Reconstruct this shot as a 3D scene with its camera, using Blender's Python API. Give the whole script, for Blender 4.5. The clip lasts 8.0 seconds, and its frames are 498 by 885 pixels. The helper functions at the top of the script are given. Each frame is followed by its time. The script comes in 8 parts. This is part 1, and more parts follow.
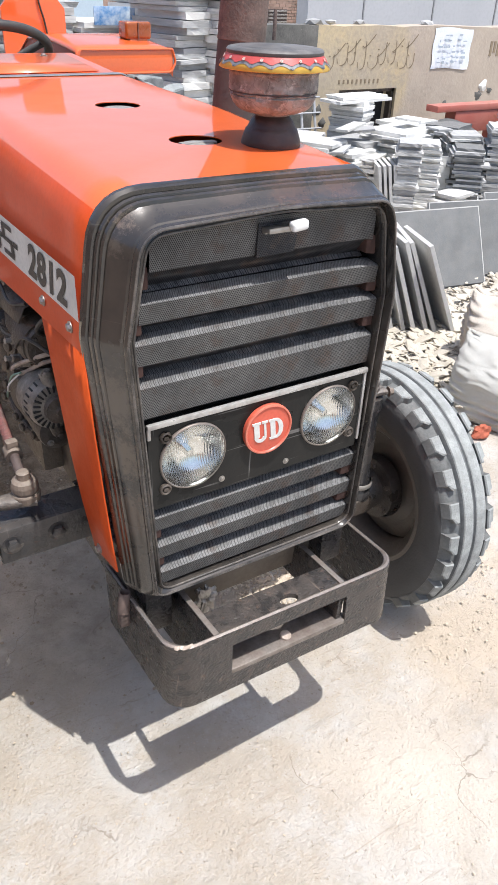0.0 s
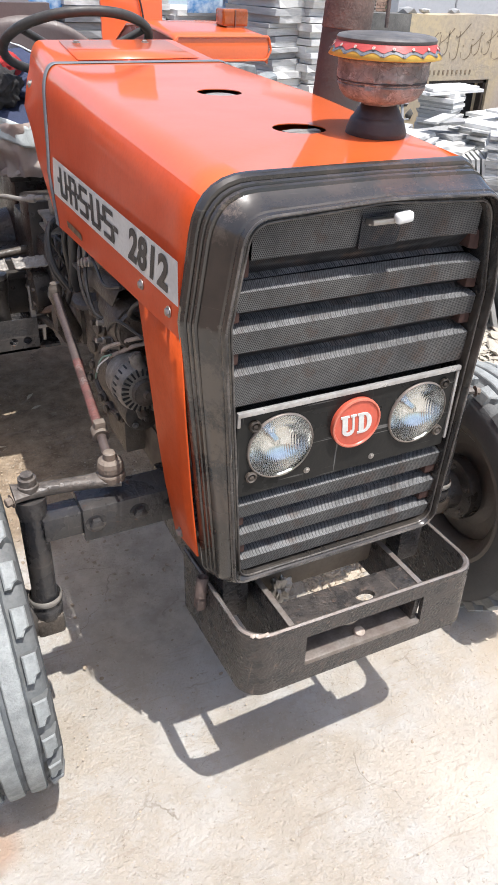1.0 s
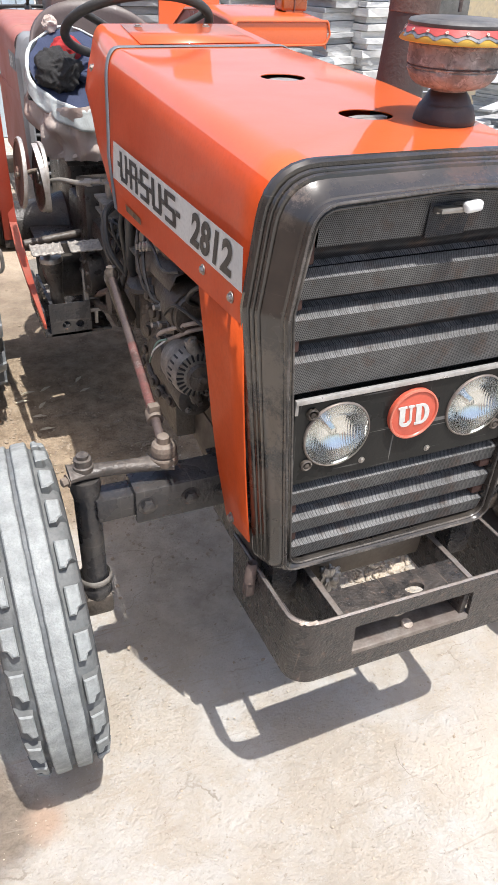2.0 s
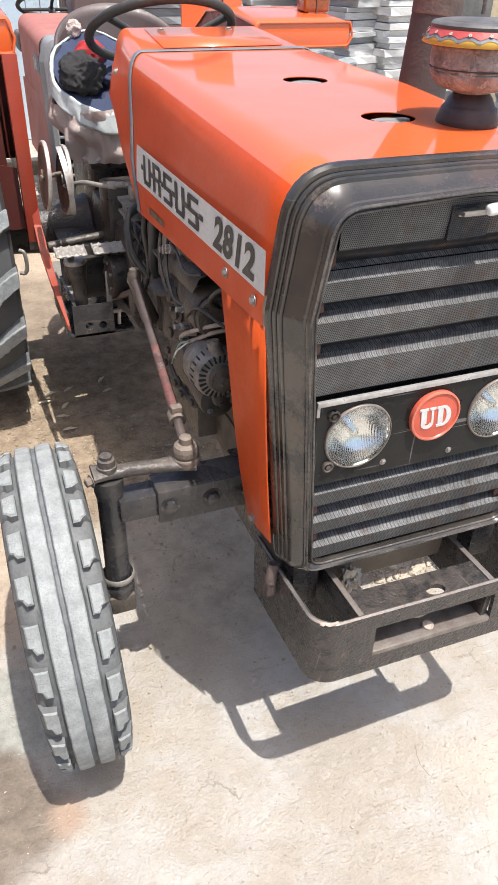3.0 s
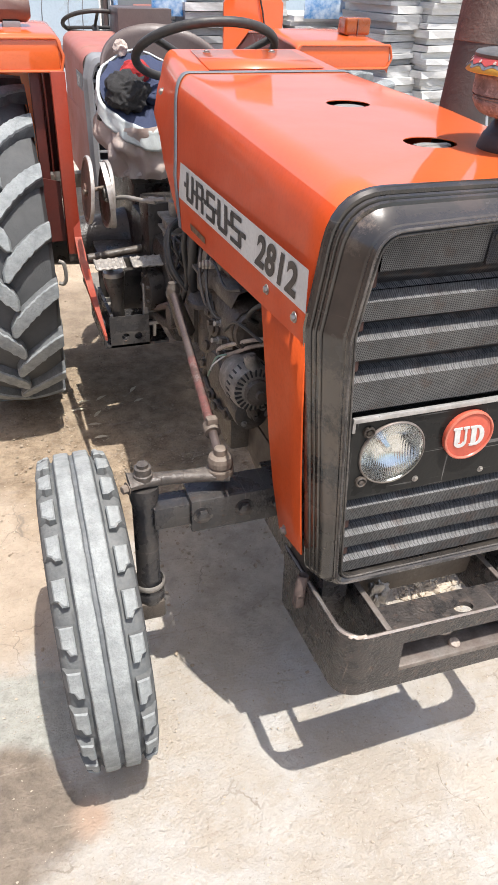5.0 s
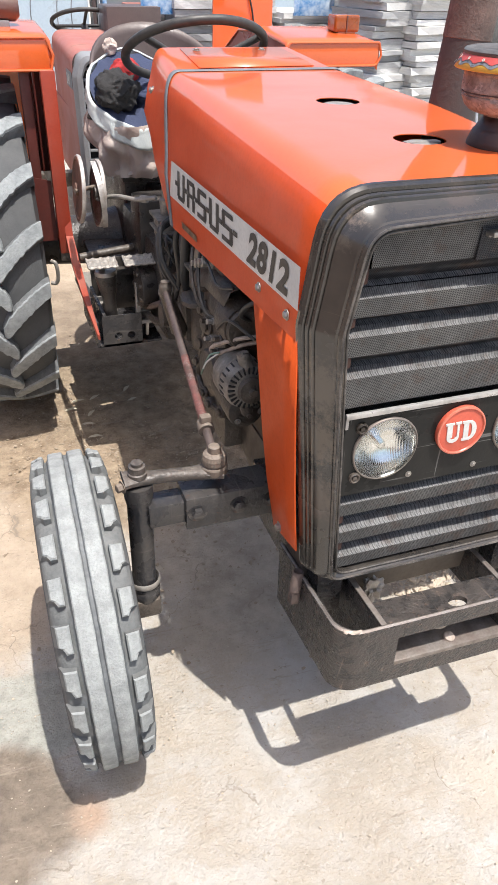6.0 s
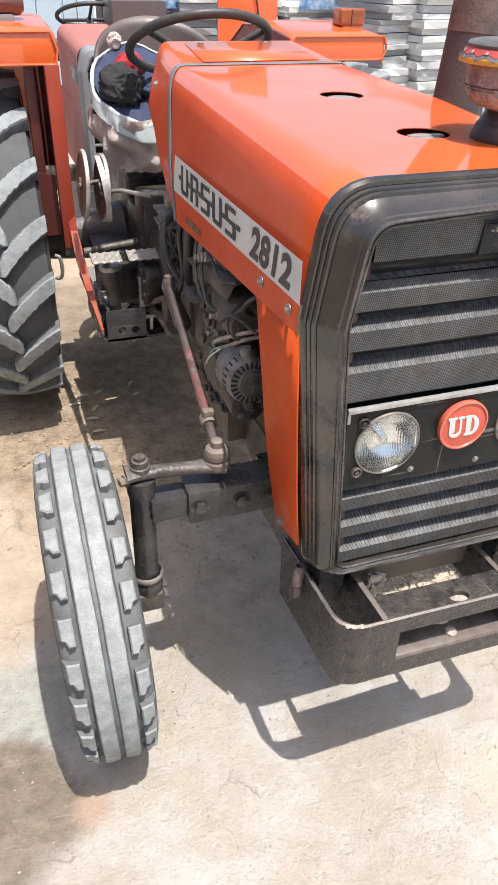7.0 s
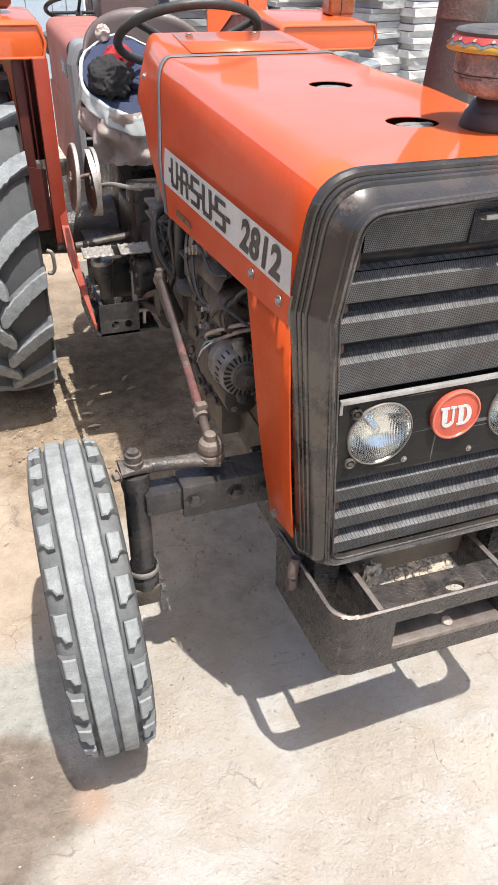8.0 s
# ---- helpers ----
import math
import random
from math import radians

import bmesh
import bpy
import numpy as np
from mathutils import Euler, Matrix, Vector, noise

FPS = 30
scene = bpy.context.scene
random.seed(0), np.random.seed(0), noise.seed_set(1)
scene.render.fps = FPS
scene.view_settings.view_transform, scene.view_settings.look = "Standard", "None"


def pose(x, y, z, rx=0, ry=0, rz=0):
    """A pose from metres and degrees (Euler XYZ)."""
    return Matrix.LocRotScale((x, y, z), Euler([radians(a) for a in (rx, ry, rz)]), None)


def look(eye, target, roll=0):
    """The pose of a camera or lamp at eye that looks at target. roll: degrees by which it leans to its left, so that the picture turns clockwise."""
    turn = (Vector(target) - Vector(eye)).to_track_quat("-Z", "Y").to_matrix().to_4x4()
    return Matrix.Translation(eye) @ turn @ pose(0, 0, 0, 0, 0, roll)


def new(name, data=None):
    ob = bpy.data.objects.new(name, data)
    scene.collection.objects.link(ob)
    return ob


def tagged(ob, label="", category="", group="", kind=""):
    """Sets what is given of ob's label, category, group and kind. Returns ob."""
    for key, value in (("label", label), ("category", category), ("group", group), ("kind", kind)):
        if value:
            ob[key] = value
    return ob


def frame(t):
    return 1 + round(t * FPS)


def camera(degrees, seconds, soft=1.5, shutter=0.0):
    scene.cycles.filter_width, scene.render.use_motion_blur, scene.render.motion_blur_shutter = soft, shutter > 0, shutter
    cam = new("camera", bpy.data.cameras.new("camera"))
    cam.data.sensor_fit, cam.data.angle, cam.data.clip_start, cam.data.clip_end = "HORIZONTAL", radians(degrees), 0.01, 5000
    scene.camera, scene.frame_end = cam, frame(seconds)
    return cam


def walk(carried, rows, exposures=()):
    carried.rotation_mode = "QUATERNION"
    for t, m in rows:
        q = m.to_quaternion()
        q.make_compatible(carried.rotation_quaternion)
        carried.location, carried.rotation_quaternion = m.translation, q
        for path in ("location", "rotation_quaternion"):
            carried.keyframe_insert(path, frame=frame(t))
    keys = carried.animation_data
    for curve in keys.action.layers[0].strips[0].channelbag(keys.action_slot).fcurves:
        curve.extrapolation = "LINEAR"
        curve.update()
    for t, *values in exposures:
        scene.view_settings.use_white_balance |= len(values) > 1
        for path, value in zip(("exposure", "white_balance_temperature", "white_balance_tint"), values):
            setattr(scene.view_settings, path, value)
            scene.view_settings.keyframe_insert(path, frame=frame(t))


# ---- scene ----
EXPO = 0.30
cam = camera(37.4, 8.0, soft=1.0)
PATH = [
    (0.0, (-0.626, -0.909, 1.545), (0.299, 0.507, 0.477), 2.5),
    (0.5, (-0.638, -0.899, 1.537), (0.213, 0.546, 0.447), 2.4),
    (1.0, (-0.661, -0.888, 1.541), (0.109, 0.599, 0.447), 2.5),
    (1.5, (-0.686, -0.876, 1.538), (0.021, 0.625, 0.422), 2.8),
    (3.0, (-0.696, -0.882, 1.547), (-0.075, 0.649, 0.421), 1.5),
    (3.5, (-0.707, -0.882, 1.554), (-0.127, 0.686, 0.456), 1.5),
    (4.0, (-0.714, -0.885, 1.556), (-0.16, 0.69, 0.454), 1.4),
    (4.5, (-0.723, -0.892, 1.559), (-0.162, 0.683, 0.461), 2.1),
    (6.0, (-0.727, -0.902, 1.563), (-0.143, 0.662, 0.461), 1.8),
    (6.5, (-0.727, -0.902, 1.564), (-0.148, 0.656, 0.453), 2.2),
    (7.0, (-0.723, -0.906, 1.562), (-0.154, 0.656, 0.45), 1.7),
    (7.5, (-0.723, -0.905, 1.563), (-0.162, 0.655, 0.444), 1.6),
    (8.0, (-0.715, -0.908, 1.561), (-0.143, 0.642, 0.433), 1.0),
]
walk(cam, [(t, look(eye, target, roll)) for t, eye, target, roll in PATH], exposures=[(0.0, EXPO, 6230, 10), (1.5, EXPO + 0.06, 6290, 10), (4.0, EXPO + 0.09, 6440, 10), (8.0, EXPO + 0.09, 6440, 10)])

# ---- light ----
SUN_WAY = Vector((0.102, -0.305, 1.0)).normalized()
world = bpy.data.worlds.new("world")
scene.world = world
world.use_nodes = True
sky = world.node_tree.nodes.new("ShaderNodeTexSky")
sky.sky_type, sky.sun_disc = "NISHITA", False
sky.sun_elevation, sky.sun_rotation = math.asin(SUN_WAY.z), radians(163)
sky.air_density, sky.dust_density, sky.ozone_density = 1.0, 3.2, 1.0
world.node_tree.links.new(sky.outputs[0], world.node_tree.nodes["Background"].inputs[0])
world.node_tree.nodes["Background"].inputs[1].default_value = 0.17
sun_data = bpy.data.lights.new("sun", "SUN")
sun_data.energy, sun_data.angle, sun_data.color = 4.6, radians(0.5), (1.0, 0.965, 0.92)
sun_lamp = new("sun", sun_data)
sun_lamp.matrix_world = look(SUN_WAY * 30, (0, 0, 0))

# ---- materials ----
MATS = {}


def tune(bsdf, **values):
    for key, value in values.items():
        bsdf.inputs[key.replace("_", " ")].default_value = value


def material(name, colour, second=None, rough=0.6, metal=0.0, scale=8.0, fine=90.0, bump=0.15, amount=0.6, dust=0.0,
             dust_colour=(0.36, 0.31, 0.24), coat=0.0, spread=0.0, wear=0.0, wear_colour=(0.16, 0.06, 0.025), rough_swing=0.15):
    """A surface with variation at two scales, fine relief, and dust lying on what faces up; wear adds rusty or pale blotches."""
    if name in MATS:
        return MATS[name]
    m = bpy.data.materials.new(name)
    m.use_nodes = True
    nodes, links = m.node_tree.nodes, m.node_tree.links
    bsdf = nodes["Principled BSDF"]
    second = second or tuple(c * 0.72 for c in colour)
    where = nodes.new("ShaderNodeTexCoord")
    place = where.outputs["Object"]

    def noise_of(size, detail=4.0, rough_of=0.55):
        n = nodes.new("ShaderNodeTexNoise")
        n.inputs["Scale"].default_value, n.inputs["Detail"].default_value, n.inputs["Roughness"].default_value = size, detail, rough_of
        links.new(place, n.inputs["Vector"])
        return n.outputs["Fac"]

    def ramp(fac, low, high):
        r = nodes.new("ShaderNodeMapRange")
        r.inputs["From Min"].default_value, r.inputs["From Max"].default_value = low, high
        links.new(fac, r.inputs["Value"])
        return r.outputs["Result"]

    def times(fac, value):
        t = nodes.new("ShaderNodeMath")
        t.operation = "MULTIPLY"
        links.new(fac, t.inputs[0])
        if isinstance(value, (int, float)):
            t.inputs[1].default_value = value
        else:
            links.new(value, t.inputs[1])
        return t.outputs[0]

    def mix(fac, a, b):
        x = nodes.new("ShaderNodeMix")
        x.data_type = "RGBA"
        links.new(fac, x.inputs["Factor"])
        for socket, value in ((x.inputs["A"], a), (x.inputs["B"], b)):
            if isinstance(value, tuple):
                socket.default_value = (*value, 1)
            else:
                links.new(value, socket)
        return x.outputs["Result"]

    big, small = noise_of(scale), noise_of(fine, 3.0)
    colour_out = mix(times(ramp(big, 0.35, 0.68), amount), colour, second)
    colour_out = mix(times(ramp(small, 0.45, 0.75), amount * 0.5), colour_out, tuple(c * 0.8 for c in second))
    if spread:
        info = nodes.new("ShaderNodeObjectInfo")
        hsv = nodes.new("ShaderNodeHueSaturation")
        links.new(colour_out, hsv.inputs["Color"])
        r = nodes.new("ShaderNodeMapRange")
        r.inputs["To Min"].default_value, r.inputs["To Max"].default_value = 1 - spread, 1 + spread
        links.new(info.outputs["Random"], r.inputs["Value"])
        links.new(r.outputs["Result"], hsv.inputs["Value"])
        colour_out = hsv.outputs["Color"]
    if wear:
        spots = ramp(noise_of(scale * 1.7, 6.0, 0.7), 0.68 - 0.22 * wear, 0.78 - 0.18 * wear)
        colour_out = mix(times(spots, 0.8), colour_out, wear_colour)
    if dust:
        geo = nodes.new("ShaderNodeNewGeometry")
        split = nodes.new("ShaderNodeSeparateXYZ")
        links.new(geo.outputs["Normal"], split.inputs[0])
        up = ramp(split.outputs["Z"], 0.1, 0.9)
        grain = ramp(noise_of(scale * 3, 5.0, 0.65), 0.25, 0.75)
        layer = nodes.new("ShaderNodeMath")
        layer.operation = "MULTIPLY_ADD"
        links.new(up, layer.inputs[0])
        layer.inputs[1].default_value, layer.inputs[2].default_value = 0.75 * dust, 0.3 * dust
        colour_out = mix(times(grain, layer.outputs[0]), colour_out, dust_colour)
    links.new(colour_out, bsdf.inputs["Base Color"])
    swing = nodes.new("ShaderNodeMapRange")
    swing.inputs["To Min"].default_value, swing.inputs["To Max"].default_value = max(0.03, rough - rough_swing), min(1.0, rough + rough_swing)
    links.new(ramp(big, 0.3, 0.7), swing.inputs["Value"])
    links.new(swing.outputs["Result"], bsdf.inputs["Roughness"])
    bsdf.inputs["Metallic"].default_value = metal
    if coat:
        tune(bsdf, Coat_Weight=coat, Coat_Roughness=0.06)
    if bump:
        b = nodes.new("ShaderNodeBump")
        b.inputs["Strength"].default_value, b.inputs["Distance"].default_value = bump, 0.004
        links.new(small, b.inputs["Height"])
        links.new(b.outputs["Normal"], bsdf.inputs["Normal"])
    MATS[name] = m
    return m


def perforated(name, colour, hole, pitch):
    """Dusty sheet punched with rows of round holes; the up-facing dust is pale so that ledges look sunlit."""
    m = material(name, colour, tuple(c * 0.55 for c in colour), rough=0.55, scale=15, fine=70, bump=0.15, amount=1.0, wear=0.7, dust=0.45, dust_colour=(0.46, 0.46, 0.46),
                 wear_colour=(0.085, 0.048, 0.030))
    nodes, links = m.node_tree.nodes, m.node_tree.links
    bsdf = nodes["Principled BSDF"]
    where = nodes.new("ShaderNodeTexCoord")
    cut, both, add = nodes.new("ShaderNodeSeparateXYZ"), nodes.new("ShaderNodeCombineXYZ"), nodes.new("ShaderNodeMath")
    links.new(where.outputs["Object"], cut.inputs[0])
    links.new(cut.outputs["Y"], add.inputs[0])
    links.new(cut.outputs["Z"], add.inputs[1])
    links.new(cut.outputs["X"], both.inputs["X"])
    links.new(add.outputs[0], both.inputs["Y"])
    cell = (pitch, pitch * 1.732, 1.0)
    reach = []
    for shift in (0.0, 0.5):
        # distance from the nearest hole of one of the two staggered rows
        steps = [both.outputs[0]]
        for operation, value in (("DIVIDE", cell), ("ADD", (shift, shift, 0.0)), ("FRACTION", None), ("SUBTRACT", (0.5, 0.5, 0.0)), ("MULTIPLY", (1.0, 1.732, 0.0)), ("LENGTH", None)):
            n = nodes.new("ShaderNodeVectorMath")
            n.operation = operation
            links.new(steps[-1], n.inputs[0])
            if value:
                n.inputs[1].default_value = value
            steps.append(n.outputs["Value"] if operation == "LENGTH" else n.outputs["Vector"])
        reach.append(steps[-1])
    near = nodes.new("ShaderNodeMath")
    near.operation = "MINIMUM"
    links.new(reach[0], near.inputs[0])
    links.new(reach[1], near.inputs[1])
    r = nodes.new("ShaderNodeMapRange")
    r.inputs["From Min"].default_value, r.inputs["From Max"].default_value = 0.30, 0.40
    links.new(near.outputs[0], r.inputs["Value"])
    x = nodes.new("ShaderNodeMix")
    x.data_type = "RGBA"
    links.new(r.outputs["Result"], x.inputs["Factor"])
    x.inputs["A"].default_value = (*hole, 1)
    links.new(bsdf.inputs["Base Color"].links[0].from_socket, x.inputs["B"])
    links.new(x.outputs["Result"], bsdf.inputs["Base Color"])
    return m


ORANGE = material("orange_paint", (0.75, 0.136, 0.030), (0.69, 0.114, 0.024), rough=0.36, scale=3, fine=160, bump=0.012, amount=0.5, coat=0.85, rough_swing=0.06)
# copy of the orange with the sides' shade and weak reflection put in
ORANGE_SIDE = material("shaded_side_orange", (0.63, 0.078, 0.013), (0.54, 0.062, 0.011), rough=0.42, scale=4, fine=120, bump=0.03, amount=0.6, coat=0.12, rough_swing=0.08, wear=0.06, wear_colour=(0.55, 0.13, 0.05))
# orange darkened: shade on the fender's inner parts put into the colour
ORANGE_SHADED = material("shaded_orange_paint", (0.36, 0.038, 0.013), (0.24, 0.028, 0.012), rough=0.4, scale=4, fine=120, bump=0.05, amount=0.6, dust=0.25, wear=0.25)
ORANGE.node_tree.nodes["Principled BSDF"].inputs["Coat IOR"].default_value = 1.75
for one in (ORANGE, ORANGE_SIDE):
    one.node_tree.nodes["Principled BSDF"].inputs["Specular IOR Level"].default_value = 0.2
BUMPER = material("worn_black_steel", (0.022, 0.022, 0.023), (0.062, 0.052, 0.046), rough=0.30, scale=40, fine=170, bump=0.7, amount=1.0, dust=0.04, wear=0.45, wear_colour=(0.17, 0.115, 0.088))
EDGE = material("rubbed_steel", (0.30, 0.27, 0.24), (0.16, 0.12, 0.10), rough=0.45, metal=0.5, scale=30, fine=200, bump=0.2, amount=0.8)
DARK = material("deep_black", (0.018, 0.018, 0.019), rough=0.7, scale=6, fine=80, bump=0.1)
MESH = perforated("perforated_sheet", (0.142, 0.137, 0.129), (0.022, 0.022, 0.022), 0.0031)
# darker copy of the mesh, the shade between slats put into its colour
MESH_SHADED = perforated("shaded_perforated_sheet", (0.030, 0.032, 0.037), (0.010, 0.010, 0.012), 0.0031)
PANEL = material("lamp_panel_black", (0.010, 0.011, 0.011), (0.022, 0.021, 0.019), rough=0.34, scale=11, fine=120, bump=0.08, amount=0.9, dust=0.04, wear=0.18, wear_colour=(0.045, 0.034, 0.027))
STEEL = material("bare_steel", (0.42, 0.40, 0.37), (0.25, 0.22, 0.19), rough=0.42, metal=0.8, scale=20, fine=200, bump=0.15)
ALU = material("cast_aluminium", (0.31, 0.285, 0.250), (0.120, 0.108, 0.092), rough=0.55, metal=0.35, scale=25, fine=150, bump=0.35, amount=0.85, dust=0.25)
GREASE = material("greasy_iron", (0.038, 0.031, 0.026), (0.098, 0.078, 0.062), rough=0.42, scale=22, fine=130, bump=0.6, amount=0.95, dust=0.22)
AXLE = material("black_axle_paint", (0.022, 0.023, 0.027), (0.062, 0.056, 0.051), rough=0.28, scale=14, fine=110, bump=0.4, amount=0.9, dust=0.07, wear=0.25)
LINK = material("dusty_steel_joint", (0.185, 0.140, 0.108), (0.075, 0.058, 0.048), rough=0.6, scale=18, fine=140, bump=0.4, dust=0.5)
RED_ROD = material("faded_red_rod", (0.190, 0.072, 0.060), (0.085, 0.050, 0.042), rough=0.65, scale=30, fine=120, bump=0.6, amount=1.0, wear=0.6, wear_colour=(0.21, 0.165, 0.145))
ROD = material("grimy_brown_rod", (0.062, 0.044, 0.039), (0.105, 0.078, 0.068), rough=0.5, scale=26, fine=110, bump=0.5, amount=0.95)
RUBBER = material("grey_tyre_rubber", (0.056, 0.058, 0.059), (0.092, 0.095, 0.095), rough=0.82, scale=11, fine=150, bump=0.3, amount=0.9, dust=0.3, dust_colour=(0.17, 0.17, 0.165))
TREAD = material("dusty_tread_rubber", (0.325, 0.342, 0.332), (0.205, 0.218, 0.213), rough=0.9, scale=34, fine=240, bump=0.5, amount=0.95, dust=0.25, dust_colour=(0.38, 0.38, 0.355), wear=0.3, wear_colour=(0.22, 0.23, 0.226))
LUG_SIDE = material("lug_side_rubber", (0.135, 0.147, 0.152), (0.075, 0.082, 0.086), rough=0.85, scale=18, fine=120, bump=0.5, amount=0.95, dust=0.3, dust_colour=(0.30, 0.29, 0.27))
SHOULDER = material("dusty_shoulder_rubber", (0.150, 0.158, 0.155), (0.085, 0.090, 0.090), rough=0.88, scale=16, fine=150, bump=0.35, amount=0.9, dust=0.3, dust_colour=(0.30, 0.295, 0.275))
REAR_TREAD = material("worn_lug_rubber", (0.30, 0.322, 0.32), (0.185, 0.20, 0.202), rough=0.9, scale=26, fine=150, bump=0.7, amount=0.85, wear=0.3, wear_colour=(0.13, 0.14, 0.145))
RIM = material("rusty_dusty_rim", (0.082, 0.074, 0.066), (0.135, 0.118, 0.100), rough=0.45, scale=11, fine=110, bump=0.3, amount=0.9, dust=0.25, wear=0.4, wear_colour=(0.095, 0.060, 0.042))
HOSE = material("black_hose", (0.030, 0.030, 0.030), rough=0.5, scale=20, fine=200, bump=0.1, dust=0.2)
RUST = material("rusty_pipe", (0.145, 0.100, 0.082), (0.060, 0.047, 0.042), rough=0.75, scale=16, fine=150, bump=0.5, amount=0.95, wear=0.6, wear_colour=(0.25, 0.175, 0.145))
RUST_DARK = material("sooty_pipe", (0.046, 0.041, 0.041), (0.075, 0.060, 0.055), rough=0.75, scale=15, fine=120, bump=0.45, amount=0.95, wear=0.2, wear_colour=(0.16, 0.095, 0.072))
WOODY = material("cracked_brown_cover", (0.33, 0.318, 0.295), (0.135, 0.122, 0.110), rough=0.7, scale=34, fine=85, bump=1.0, amount=1.0, wear=0.6, wear_colour=(0.45, 0.43, 0.40))
CAP_BLACK = material("dusty_black_plastic", (0.040, 0.040, 0.042), (0.075, 0.072, 0.070), rough=0.5, scale=8, fine=120, bump=0.1, dust=0.5, dust_colour=(0.30, 0.28, 0.26))
YELLOW = material("yellow_trim", (0.66, 0.42, 0.07), (0.52, 0.29, 0.04), rough=0.5, scale=20, fine=140, bump=0.1)
RED_TRIM = material("red_trim", (0.50, 0.075, 0.065), (0.36, 0.055, 0.05), rough=0.5, scale=20, fine=140, bump=0.1)
GREY_TRIM = material("grey_trim", (0.17, 0.18, 0.19), (0.10, 0.10, 0.11), rough=0.5, scale=20, fine=140, bump=0.1)
WHITE = material("white_plastic", (0.80, 0.80, 0.78), (0.66, 0.66, 0.63), rough=0.4, scale=20, fine=160, bump=0.05)
DECAL = material("aged_white_decal", (0.68, 0.68, 0.64), (0.54, 0.53, 0.50), rough=0.45, scale=8, fine=150, bump=0.04, amount=0.8, wear=0.2, wear_colour=(0.34, 0.31, 0.28))
INK = material("dark_decal_ink", (0.018, 0.016, 0.016), (0.045, 0.040, 0.037), rough=0.45, scale=20, fine=180, bump=0.03)
BADGE = material("red_badge_enamel", (0.60, 0.10, 0.055), (0.50, 0.08, 0.045), rough=0.42, scale=20, fine=160, bump=0.04, coat=0.1, dust=0.15)
AMBER = material("amber_lens", (0.33, 0.080, 0.009), (0.14, 0.030, 0.006), rough=0.18, scale=16, fine=120, bump=0.15, coat=0.7)
BROWN_LAMP = material("brown_lens", (0.14, 0.062, 0.048), (0.085, 0.045, 0.038), rough=0.3, scale=12, fine=120, bump=0.1, dust=0.3)
SEAT = material("brown_seat_pan", (0.100, 0.072, 0.066), (0.066, 0.048, 0.044), rough=0.42, scale=6, fine=110, bump=0.15, dust=0.14)
WHITE_CLOTH = material("white_cloth", (0.58, 0.61, 0.59), (0.42, 0.45, 0.44), rough=0.9, scale=9, fine=240, bump=0.35)
PINK_SACK = material("dirty_pink_sack", (0.46, 0.34, 0.29), (0.56, 0.50, 0.44), rough=0.85, scale=8, fine=200, bump=0.4, amount=0.9, wear=0.3, wear_colour=(0.30, 0.20, 0.17))
NAVY = material("navy_cloth", (0.032, 0.042, 0.085), (0.055, 0.068, 0.12), rough=0.95, scale=12, fine=220, bump=0.4)
BLACK_CLOTH = material("black_cloth", (0.020, 0.019, 0.019), (0.045, 0.042, 0.040), rough=0.95, scale=16, fine=200, bump=0.6)
RED_CLOTH = material("red_cloth", (0.42, 0.03, 0.03), rough=0.9, scale=12, fine=200, bump=0.4)
SLAB_GREY = material("grey_slab", (0.41, 0.412, 0.405), (0.30, 0.302, 0.30), rough=0.85, scale=5, fine=70, bump=0.35, amount=0.85, dust=0.2, dust_colour=(0.62, 0.61, 0.58), spread=0.25)
SLAB_PALE = material("pale_slab", (0.66, 0.655, 0.632), (0.47, 0.465, 0.445), rough=0.85, scale=5, fine=70, bump=0.35, amount=0.85, spread=0.22)
SLAB_DARK = material("dark_slab", (0.155, 0.162, 0.163), (0.115, 0.120, 0.122), rough=0.8, scale=7, fine=140, bump=0.3, amount=0.7, dust=0.2, spread=0.08)
SLAB_EDGE_DULL = material("dusty_slab_edge", (0.50, 0.495, 0.475), (0.38, 0.375, 0.36), rough=0.85, scale=9, fine=100, bump=0.2)
SLAB_EDGE = material("cut_slab_edge", (0.74, 0.73, 0.69), (0.60, 0.59, 0.56), rough=0.85, scale=9, fine=100, bump=0.2)
SACK = material("white_woven_sack", (0.54, 0.54, 0.505), (0.42, 0.42, 0.385), rough=0.8, scale=9, fine=320, bump=0.4, dust=0.25)
OCHRE = material("ochre_plaster", (0.49, 0.395, 0.245), (0.385, 0.335, 0.275), rough=0.9, scale=1.3, fine=34, bump=0.9, amount=1.0, wear=0.5, wear_colour=(0.335, 0.295, 0.25))
CEMENT = material("dark_cement_plaster", (0.072, 0.070, 0.064), (0.19, 0.182, 0.165), rough=0.9, scale=5.5, fine=60, bump=0.7, amount=1.0, wear=0.25, wear_colour=(0.30, 0.28, 0.25))
BRICK = material("weathered_brick", (0.36, 0.245, 0.195), (0.29, 0.205, 0.165), rough=0.9, scale=3, fine=60, bump=0.3, spread=0.2)
MORTAR = material("mortar", (0.38, 0.34, 0.29), (0.30, 0.26, 0.22), rough=0.95, scale=3, fine=40, bump=0.4)
SHEET_GREY = material("grey_metal_sheet", (0.42, 0.43, 0.45), (0.36, 0.37, 0.39), rough=0.6, scale=0.8, fine=20, bump=0.05, amount=0.6)
BLUE_WALL = material("pale_blue_paint", (0.56, 0.66, 0.72), (0.47, 0.57, 0.63), rough=0.7, scale=2, fine=50, bump=0.2, wear=0.3, wear_colour=(0.38, 0.40, 0.40))
BLUE = material("blue_printed_sheet", (0.025, 0.20, 0.50), (0.62, 0.72, 0.82), rough=0.6, scale=17, fine=60, bump=0.05, amount=1.0)
